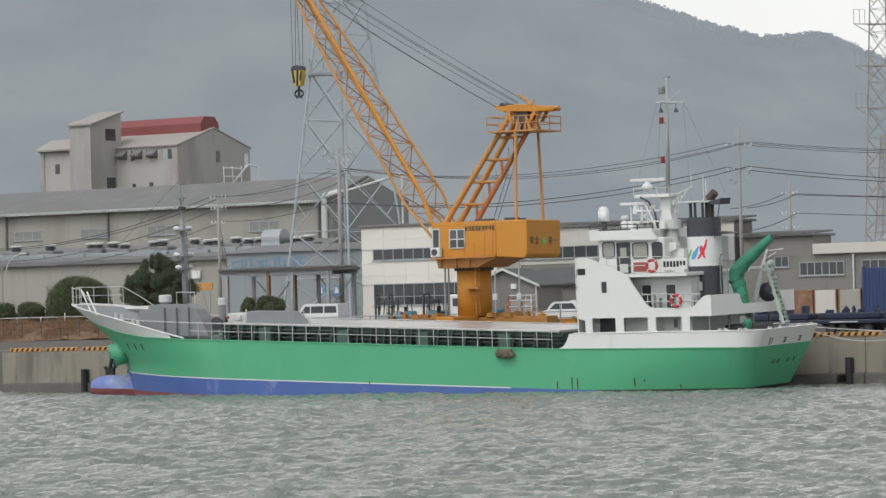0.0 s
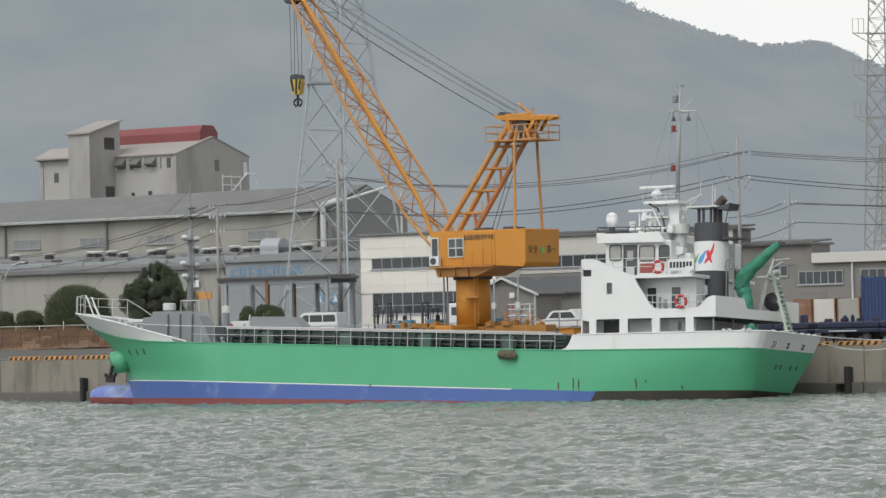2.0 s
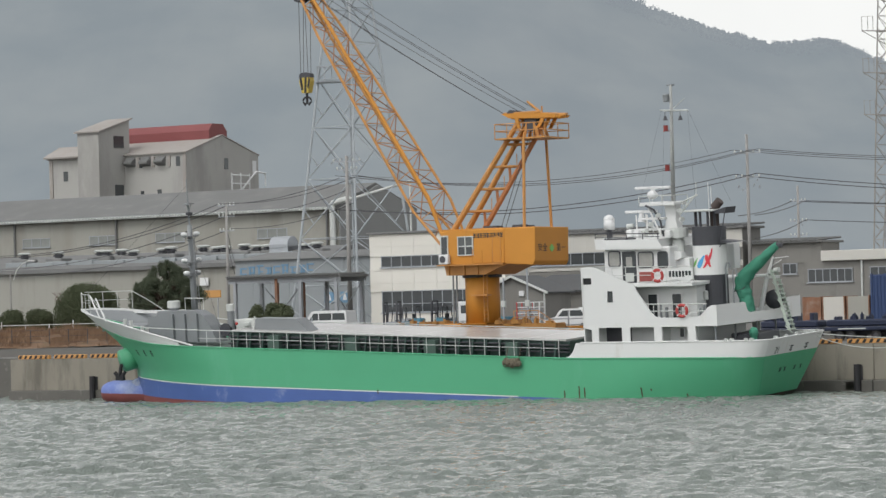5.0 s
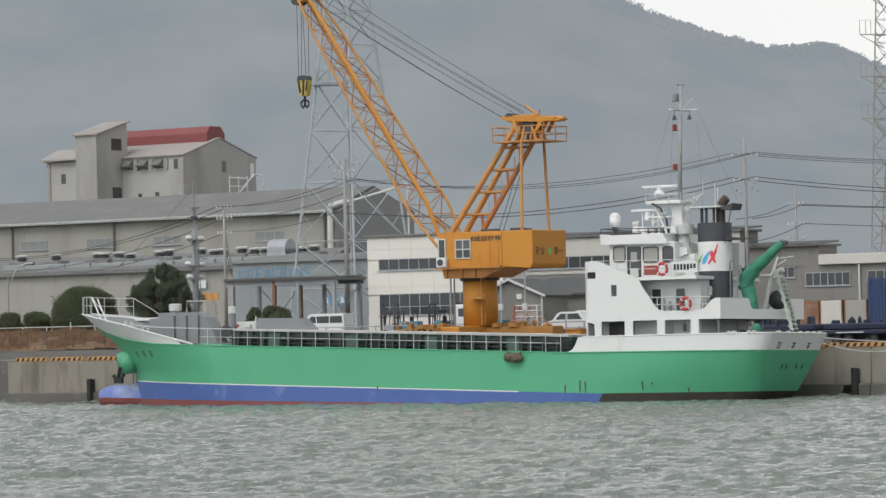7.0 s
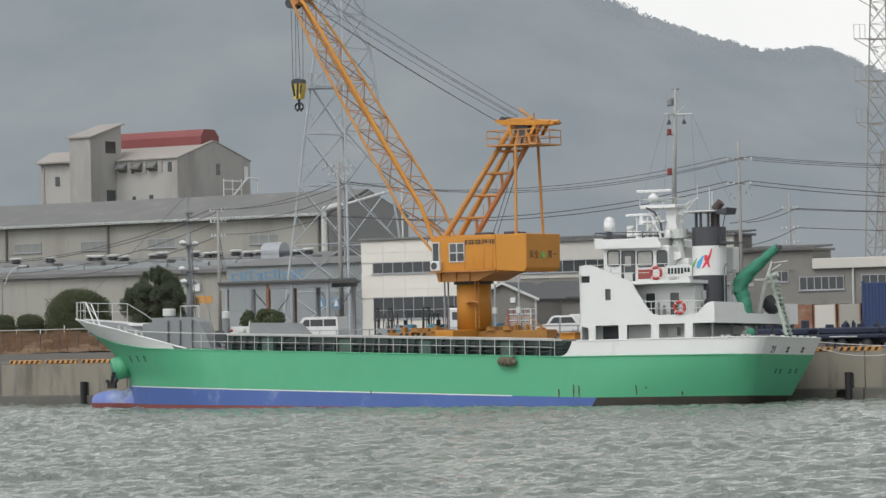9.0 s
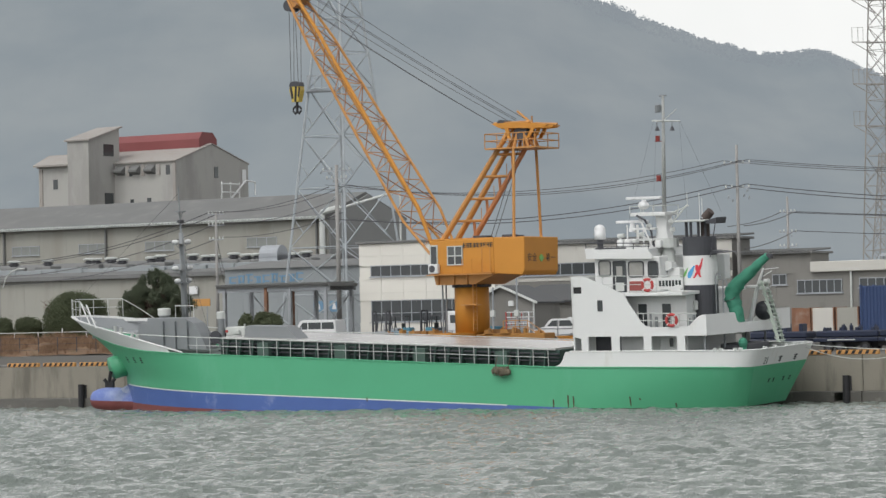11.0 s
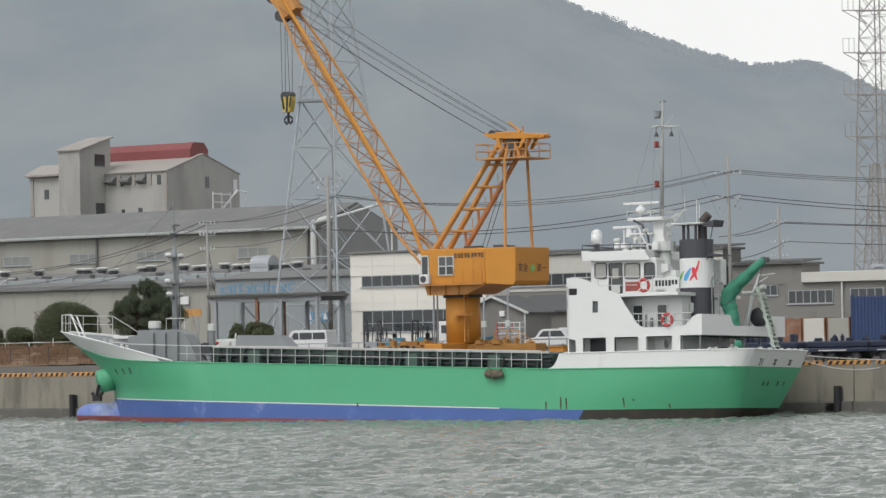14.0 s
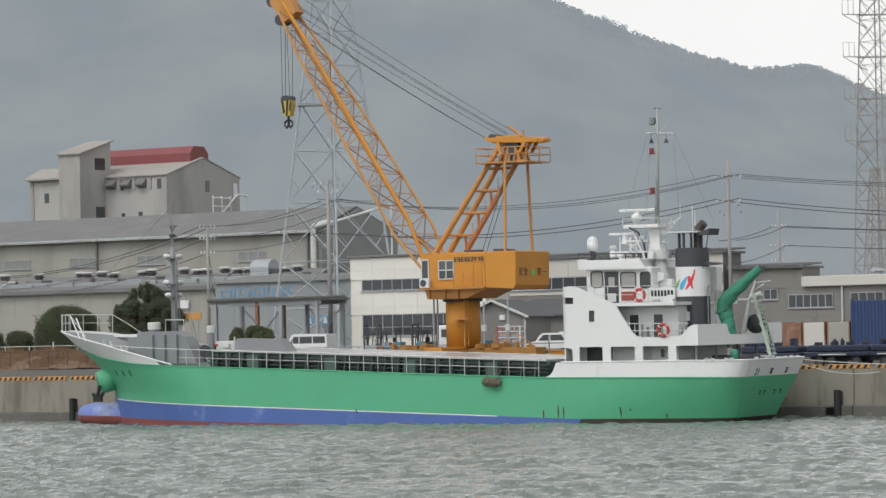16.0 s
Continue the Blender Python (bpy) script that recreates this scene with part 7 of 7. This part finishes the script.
tree("evergreen_tree", -57.5, 28.5, 5.1, 2.2, [(0, 0, 1.4, 3.1, 2.4, 2.7)] * 16 + lobes(4, 22, 2.7, 2.0, 0.0, 3.5, 1.15), 150000, 0.048, LEAFDARK, "dense dark rounded evergreen on the grass bank", 4)
tree("pine_tree", -48.9, 28.5, 5.2, 3.0, lobes(9, 60, 3.5, 2.2, 0.2, 4.4, 0.62) + tufts_up(33, 46, 3.4, 2.0, 2.2, 5.5), 120000, 0.06, LEAFPINE, "dark ragged pine on the grass bank", 9, True)
tree("shrub", -39.5, 30.0, TERRACE, 1.2, lobes(12, 12, 1.7, 1.2, 1.0, 2.8, 0.6), 12000, 0.08, LEAFDARK, "small dark shrub beside the canopy", 12, category="shrub")
tree("shrub", -43.2, 37.0, TERRACE, 1.2, lobes(15, 10, 1.4, 1.2, 0.8, 2.4, 0.6), 9000, 0.08, LEAFDARK, "low dark shrub under the canopy", 15, category="shrub")
for i, u in enumerate((-67.6, -64.5, -61.35)):
    t = tree("clipped_bush", u, 27.0, 5.1, 0.6, [(0, 0, 0.75, 1.25, 1.0, 0.9), (0, 0, 1.3, 1.05, 0.9, 0.75)] + [(random.uniform(-0.5, 0.5), random.uniform(-0.4, 0.4), 0.3 + 0.13 * k, 0.9, 0.75, 0.5) for k in range(10)], 26000, 0.05, LEAFDARK, "clipped round dark hedge bush on the bank", 20 + i, category="bush")
    t["group"] = "clipped bushes on the bank"
t = thing("bare_tree", q(-62.8, 33, 5.6), "leafless reddish tree behind the hedge bushes", "tree")
bm = B()
rng = random.Random(5)
tube(bm, (0, 0, -0.3), (0, 0, 1.2), 0.12, 6, 0.08)
for _ in range(16):
    a = rng.uniform(0, 6.28)
    e = Vector((1.7 * math.cos(a) * rng.uniform(0.4, 1), 1.4 * math.sin(a), rng.uniform(1.9, 3.1)))
    tube(bm, (0, 0, rng.uniform(0.7, 1.2)), e, 0.05, 5, 0.015)
    for _ in range(14):
        p = Vector((0, 0, 1.0)).lerp(e, rng.uniform(0.4, 1))
        tube(bm, p, p + Vector((rng.uniform(-0.5, 0.5), rng.uniform(-0.5, 0.5), rng.uniform(0.1, 0.6))), 0.014, 3, 0.006)
part("branches", bm, TWIG, t)

# fence along the bank
fence = thing("mesh_fence", QUAY, "thin dark wire fence along the grass bank", "fence")
for i in range(17):
    part("post", tube(B(), (-72 + 2 * i, 19.0, 3.8), (-72 + 2 * i, 19.0, 5.35), 0.035, 5), DARKGREY, fence)
for z in (4.3, 4.8, 5.3):
    part("rail", tube(B(), (-72, 19.0, z), (-40, 19.0, z), 0.016, 4), DARKGREY, fence)
fence = thing("bank_rail", QUAY, "white low pipe rail along the top of the bank", "rail")
for i in range(12):
    part("post", tube(B(), (-72 + 2.6 * i, 25.2, 5.1), (-72 + 2.6 * i, 25.2, 6.1 if i % 3 == 0 else 5.8), 0.045, 5), WHITE, fence)
part("rail", tube(B(), (-72, 25.2, 5.75), (-42, 25.2, 5.75), 0.035, 5), STEELPALE, fence)

# ---- vehicles and clutter in the yard ----
CARWHITE = mat("car_white", (0.6, 0.61, 0.61), 0.25, vary=0.03, scale=1, bump=0)
TYRE = mat("tyre", (0.02, 0.02, 0.021), 0.8, vary=0.2, scale=6)
STEELBLUE = mat("forklift_blue", (0.05, 0.17, 0.24), 0.5, vary=0.2, scale=2)


def wheels(t, xs, ys, r, w=0.22):
    for x in xs:
        for y in ys:
            wh = part("wheel", tube(B(), (x, y - w / 2, r), (x, y + w / 2, r), r, 16), TYRE, t)
            part("rim", tube(B(), (x, y - w / 2 - 0.01, r), (x, y + w / 2 + 0.01, r), r * 0.55, 12), DARKGREY, wh)


def car(name, m, body, cabin, panes, length, width, label):
    """A road vehicle seen from the side: sill line, cabin and panes are outlines in x, z."""
    t = thing(name, m, label, "car" if name == "car" else name)
    bm = B()
    prism(bm, body, -width / 2, width / 2)
    bmesh.ops.bevel(bm, geom=bm.edges[:], offset=0.07, segments=2, affect="EDGES", profile=0.6)
    part("body", bm, CARWHITE, t)
    bm = B()
    prism(bm, cabin, -width / 2 + 0.08, width / 2 - 0.08)
    bmesh.ops.bevel(bm, geom=bm.edges[:], offset=0.06, segments=2, affect="EDGES", profile=0.6)
    part("cabin", bm, CARWHITE, t)
    for p in panes:
        bm = B()
        prism(bm, p, -width / 2 + 0.06, width / 2 - 0.06)
        part("side_window", bm, GLASS, t)
    for x in (0.02, length - 0.02):
        bm = B()
        rbox(bm, x - 0.06, x + 0.06, -width / 2 + 0.05, width / 2 - 0.05, 0.32, 0.55, 0.04)
        part("bumper", bm, SHIPGREY, t)
        for y in (-width / 2 + 0.2, width / 2 - 0.2):
            bm = B()
            rbox(bm, x - 0.05, x + 0.05, y - 0.14, y + 0.14, 0.66, 0.84, 0.03)
            part("lamp_lens", bm, STEELPALE, t)
    wheels(t, (length * 0.19, length * 0.8), (-width / 2 + 0.12, width / 2 - 0.12), 0.32)
    return t


car("van", q(-34.2, 27.5, TERRACE + 0.02), [(0, 0.3), (4.7, 0.3), (4.7, 1.15), (0.9, 1.15), (0.15, 0.9), (0, 0.7)], [(0.55, 1.05), (4.68, 1.05), (4.6, 1.95), (1.5, 1.97), (1.2, 1.9)],
    [[(1.0, 1.2), (1.9, 1.2), (1.9, 1.75), (1.45, 1.75)], [(2.0, 1.2), (3.2, 1.2), (3.2, 1.75), (2.0, 1.75)], [(3.3, 1.2), (4.5, 1.2), (4.45, 1.75), (3.3, 1.75)]], 4.7, 1.7, "white delivery van parked in the yard")
car("car", q(-12.2, 29.5, TERRACE), [(0, 0.28), (4.4, 0.28), (4.4, 0.95), (3.6, 1.0), (0.9, 1.0), (0.05, 0.8)], [(0.95, 0.95), (4.0, 0.95), (3.5, 1.62), (1.7, 1.65), (1.4, 1.5)],
    [[(1.3, 1.05), (2.3, 1.05), (2.3, 1.5), (1.75, 1.5)], [(2.4, 1.05), (3.7, 1.05), (3.35, 1.5), (2.4, 1.5)]], 4.4, 1.7, "white hatchback parked behind the crane")
car("car", q(-15.5, 38, TERRACE + 0.1), [(0, 0.28), (4.0, 0.28), (4.0, 0.95), (3.3, 1.0), (0.9, 1.0), (0.05, 0.8)], [(0.85, 0.95), (3.7, 0.95), (3.2, 1.62), (1.6, 1.65)],
    [[(1.3, 1.05), (2.1, 1.05), (2.1, 1.5), (1.65, 1.5)], [(2.2, 1.05), (3.4, 1.05), (3.05, 1.5), (2.2, 1.5)]], 4.0, 1.65, "white small car in the yard behind")


def forklift(u, v, rz, material, label):
    t = thing("forklift", q(u, v, TERRACE, rz), label, "forklift", "forklifts before the office")
    bm = B()
    rbox(bm, 0, 1.7, -0.5, 0.5, 0.25, 0.95, 0.08)
    rbox(bm, 1.1, 1.95, -0.5, 0.5, 0.35, 1.2, 0.1)
    part("chassis", bm, material, t)
    bm = B()
    for x in (0.15, 1.5):
        for y in (-0.45, 0.45):
            tube(bm, (x, y, 0.9), (x * 0.85 + 0.15, y, 2.1), 0.045, 5)
    box(bm, 0.15, 1.5, -0.5, 0.5, 2.08, 2.15)
    part("overhead_guard", bm, DARKGREY, t)
    bm = B()
    for y in (-0.35, 0.35):
        box(bm, -0.3, -0.16, y - 0.07, y + 0.07, 0.1, 2.6)
    for z in (0.4, 1.5, 2.5):
        box(bm, -0.28, -0.18, -0.35, 0.35, z, z + 0.1)
    part("mast", bm, DARKGREY, t)
    for y in (-0.3, 0.3):
        bm = B()
        box(bm, -1.3, -0.3, y - 0.06, y + 0.06, 0.1, 0.15)
        part("fork", bm, DARKGREY, t)
    bm = B()
    rbox(bm, 0.7, 1.15, -0.25, 0.25, 0.95, 1.1, 0.04)
    rbox(bm, 1.05, 1.15, -0.25, 0.25, 1.05, 1.55, 0.04)
    part("seat", bm, BLACK, t)
    wheels(t, (0.2, 1.5), (-0.5, 0.5), 0.27, 0.18)


forklift(-27.0, 31, 10, STEELBLUE, "blue forklift truck with dark guard frame")
forklift(-24.2, 32, -8, GALV, "grey forklift truck with dark guard frame")
forklift(-21.6, 31, 172, STEELBLUE, "blue-grey forklift with its mast raised")
forklift(-29.6, 33, 12, GALV, "grey forklift standing by the office wall")

truck = thing("small_truck", q(-20.2, 29.5, TERRACE), "small white cab-over truck behind the crane pedestal", "truck")
part("cab", rbox(B(), 0, 1.6, -0.85, 0.85, 0.45, 2.45, 0.15, 3), CARWHITE, truck)
part("cab_window", rbox(B(), 0.35, 1.2, -0.87, 0.87, 1.45, 2.15, 0.05), GLASS, truck)
part("load_bed", rbox(B(), 1.7, 4.4, -0.85, 0.85, 0.75, 1.15, 0.04), STEELBLUE, truck)
wheels(truck, (0.7, 3.6), (-0.75, 0.75), 0.35)

# stacked crates and racks
for u, z0, mm, lab in ((-16.0, 0.0, ORANGE_RED, "red-edged"), (-14.9, 0.0, WHITE, "white")):
    rack = thing("wire_rack", q(u, 31, TERRACE), lab + " steel wire rack standing in the yard", "rack", "racks in the yard")
    for x in (0, 1.0):
        for y in (0, 0.8):
            part("upright", box(B(), x - 0.04, x + 0.04, y - 0.04, y + 0.04, 0, 2.25), mm, rack)
    for z in (0.3, 0.8, 1.3, 1.8, 2.2):
        part("shelf", box(B(), 0, 1.0, 0, 0.8, z, z + 0.07), WHITE, rack)
    for z in (0.4, 0.9, 1.4):
        part("load", rbox(B(), 0.1, 0.9, 0.1, 0.7, z, z + 0.32, 0.04), GALV, rack)
for u, v, w, h in ((-27.8, 12, 0.9, 0.9), (-26.4, 12.5, 0.8, 0.8), (-30, 13, 0.8, 0.8)):
    bm = B()
    rbox(bm, -w / 2, w / 2, -w / 2, w / 2, 0, h, 0.2, 3)
    solid("bulk_bag", bm, WHITE, q(u + 8, v, QUAY_TOP), "white filled bulk bag on the apron", "bag", "bulk bags")

# guard rail along the apron behind the crane
guard = thing("guard_rail", q(0, 11.5, QUAY_TOP), "galvanised pipe guard rail across the apron", "guard rail")
for i in range(24):
    part("post", tube(B(), (-30 + 1.5 * i, 0, 0), (-30 + 1.5 * i, 0, 2.1 if i % 5 else 2.6), 0.05, 6), GALV, guard)
for z in (1.1, 1.6, 2.05):
    part("rail", tube(B(), (-30, 0, z), (4.5, 0, z), 0.04, 6), GALV, guard)
for u, v, h in ((-19.0, 34, 8.6), (-12.6, 27, 10.4), (-15.4, 28, 8.3)):
    t = thing("yard_post", q(u, v, TERRACE), "slim galvanised lighting post in the yard", "post", "posts in the yard")
    part("shaft", tube(B(), (0, 0, 0), (0, 0, h - TERRACE), 0.07, 8), GALV, t)
    part("junction_box", rbox(B(), -0.2, 0.2, -0.15, 0.05, 1.9, 2.4, 0.03), STEELPALE, t)
for x_, z_ in ((-16.5, 4.9), (-13.2, 5.0), (-18, 4.8), (-10.2, 5.0)):
    bm = B()
    rbox(bm, 0, 1.6, 0, 0.8, 0, z_ - QUAY_TOP, 0.05)
    solid("equipment_case", bm, GALV, q(x_, 13.5, QUAY_TOP), "grey steel equipment case on the apron", "case", "cases on the apron")

# containers, rusty bins and navy trailers at the eastern end
cont = thing("shipping_container", q(14.0, 33, TERRACE), "dark blue corrugated shipping container", "container")
bm = B()
rbox(bm, 0.08, 6.0, 0.08, 2.4, 0.1, 3.6, 0.03)
part("shell", bm, BOXBLUE, cont)
rib_c = mesh_of("side_rib", prism(B(), [(0, 0), (0.16, 0), (0.12, -0.05), (0.04, -0.05)], 0.2, 3.5, "z"), BOXBLUE)
for k in range(21):
    piece("side_rib", rib_c, cont, pose(0.15 + 0.28 * k, 0.08, 0))
for k in range(8):
    piece("side_rib", rib_c, cont, pose(0.085, 0.2 + 0.28 * k + 0.16, 0, 0, 0, -90))
for x in (0, 5.92):
    for y in (0, 2.32):
        part("corner_post", box(B(), x, x + 0.16, y, y + 0.16, 0, 3.68), BOXBLUE, cont)
for u0, w, mm, lab in ((8.2, 1.55, RUSTY, "rust-brown steel bin"), (9.85, 1.9, OFFICEWHITE, "pale grey steel bin with rusty edges"), (11.9, 1.9, WALLBEIGE, "beige steel bin with rusty edges")):
    t = thing("steel_bin", q(u0, 33.2, TERRACE), lab + " standing in a row", "bin", "steel bins in a row")
    part("side_panel", rbox(B(), 0.04, w - 0.04, 0, 1.8, 0.05, 2.0, 0.04), mm, t)
    for x in (0, w - 0.1):
        part("edge_post", box(B(), x, x + 0.1, -0.03, 1.83, 0, 2.05), RUSTY, t)
for i in range(4):
    t = thing("flat_trailer", q(14.6 + 5.2 * i, 13.2 + 0.6 * (i % 2), QUAY_TOP), "navy blue flat trailer with stacked frames on the apron", "trailer", "trailers on the apron")
    part("bed", rbox(B(), 0, 4.9, -1.1, 1.1, 0.72, 1.0, 0.05), NAVY, t)
    part("stacked_frame", rbox(B(), 0.05, 4.85, -0.9, 0.9, 1.02, 1.5, 0.1), NAVY, t)
    part("side_stripe", box(B(), 0.6 + 0.5 * (i % 2), 3.2, -1.13, -1.1, 0.82, 0.9), STEELPALE, t, "pale stripe")
    for x in (0.5, 1.7, 2.9, 4.1):
        part("lug", rbox(B(), x, x + 0.3, -0.5, 0.3, 1.45, 1.72 + 0.16 * ((int(x * 10) + i) % 3), 0.05), NAVY, t)
    rng = random.Random(60 + i)
    for _ in range(9):
        x, y, h = rng.uniform(0.1, 4.5), rng.uniform(-0.8, 0.6), rng.uniform(0.12, 0.42)
        gear = B()
        rbox(gear, x, x + rng.uniform(0.12, 0.35), y, y + 0.3, 1.48, 1.5 + h, 0.03)
        tube(gear, (x + 0.08, y + 0.15, 1.5 + h), (x + 0.08, y + 0.15, 1.62 + h), 0.06, 6)
        part("clamp", gear, NAVY, t)
    wheels(t, (1.1, 2.0, 3.9), (-0.9, 0.9), 0.36, 0.26)
    part("chassis", box(B(), 0.2, 4.7, -0.5, 0.5, 0.4, 0.72), BLACK, t)

# signs by the low hall
bm = B()
box(bm, -93.9, -92.8, 94.6, 94.75, 9.55, 10.4)
solid("wall_sign", bm, WHITE, QUAY, "small white sign on the low hall wall", "sign")
board = thing("orange_board", q(-54.4, 40, 0), "orange board on posts below the hall wall", "board")
part("board", rbox(B(), 0, 2.8, -0.05, 0.05, 7.75, 8.4, 0.02), YELLOW, board)
for x in (0.2, 2.4):
    part("post", tube(B(), (x, 0.08, TERRACE), (x, 0.08, 8.1), 0.05, 6), GALV, board)

# mooring lines ashore
for a, b, drop in (((0.1, -3.2, 3.9), (40, 1.5), 0.3), ((0.1, -3.3, 3.7), (33, 1.5), 0.75)):
    p = pose(21.8, 213.6, 0, 0, 0, 148) @ Vector(a)
    bm = B()
    wire(bm, sag(p, at(b[0], b[1], QUAY_TOP + 0.35), drop, 10), 0.026, 6)
    solid("mooring_rope", bm, STEELPALE, Matrix.Identity(4), "pale mooring rope from the stern to the quay", "rope", "mooring ropes")
for u in (33, 40):
    bm = B()
    tube(bm, (0, 0, 0), (0, 0, 0.45), 0.22, 12)
    tube(bm, (0, 0, 0.4), (0, 0, 0.55), 0.34, 12)
    solid("mooring_bollard", bm, BLACK, q(u, 1.5, QUAY_TOP), "black cast mooring bollard on the quay", "bollard", "mooring bollards")
SHIP_ROWS = (
    (0.0, 21.76, 213.79, -0.08, -1.61, -0.16, 147.99),
    (0.5, 21.78, 213.87, -0.10, 0.11, -0.25, 147.95),
    (1.0, 21.80, 213.66, -0.11, 2.10, -0.23, 147.97),
    (1.5, 21.84, 213.44, -0.00, 3.38, -0.08, 148.03),
    (2.0, 21.87, 213.27, 0.05, 3.83, 0.06, 148.08),
    (2.5, 21.88, 213.29, 0.11, 3.15, 0.16, 148.10),
    (3.0, 21.87, 213.54, 0.09, 1.72, 0.12, 148.14),
    (3.5, 21.81, 213.66, 0.01, -0.13, 0.01, 148.03),
    (4.0, 21.74, 213.95, -0.10, -1.80, -0.20, 147.88),
    (4.5, 21.70, 214.15, -0.16, -2.97, -0.35, 147.76),
    (5.0, 21.70, 214.20, -0.15, -3.23, -0.40, 147.69),
    (5.5, 21.73, 214.15, -0.09, -2.76, -0.36, 147.67),
    (6.0, 21.78, 214.03, 0.00, -1.72, -0.25, 147.71),
    (6.5, 21.84, 213.89, 0.10, -0.26, -0.07, 147.82),
    (7.0, 21.89, 213.75, 0.19, 1.35, 0.14, 147.96),
    (7.5, 21.92, 213.55, 0.27, 2.61, 0.31, 148.00),
    (8.0, 21.98, 213.38, 0.32, 2.88, 0.41, 148.04),
    (8.5, 21.94, 213.34, 0.28, 2.94, 0.45, 148.02),
    (9.0, 21.88, 213.47, 0.17, 1.75, 0.30, 147.94),
    (9.5, 21.82, 213.65, 0.06, 0.45, 0.11, 147.85),
    (10.0, 21.77, 213.91, -0.04, -0.86, -0.12, 147.77),
    (10.5, 21.72, 214.17, -0.12, -1.92, -0.33, 147.69),
    (11.0, 21.69, 214.34, -0.16, -2.44, -0.48, 147.65),
    (11.5, 21.68, 214.35, -0.13, -2.16, -0.49, 147.63),
    (12.0, 21.68, 214.26, -0.07, -1.38, -0.43, 147.64),
    (12.5, 21.69, 213.80, 0.04, -0.43, -0.27, 147.73),
    (13.0, 21.76, 213.75, 0.16, 0.62, 0.01, 147.96),
    (13.5, 21.74, 213.37, 0.23, 1.58, 0.21, 148.03),
    (14.0, 21.76, 213.24, 0.25, 1.84, 0.34, 148.15),
    (14.5, 21.75, 213.38, 0.23, 1.62, 0.33, 148.15),
    (15.0, 21.70, 213.60, 0.16, 0.93, 0.15, 148.07),
    (15.5, 21.65, 213.80, 0.06, 0.38, -0.03, 147.95),
    (16.0, 21.60, 213.71, -0.02, -0.42, -0.25, 147.78),
)


def motions():
    walk(ship, [(t, pose(x, y, z, a, b, c)) for t, x, y, z, a, b, c in SHIP_ROWS])
    for sheet, dx, dy in ((water_far_drift, 2.2, -6.0), (water_cross_drift, -7.0, -3.0)):
        walk(sheet, [(0.0, pose(0, 0, 0)), (16.0, pose(dx, dy, 0))])


motions()
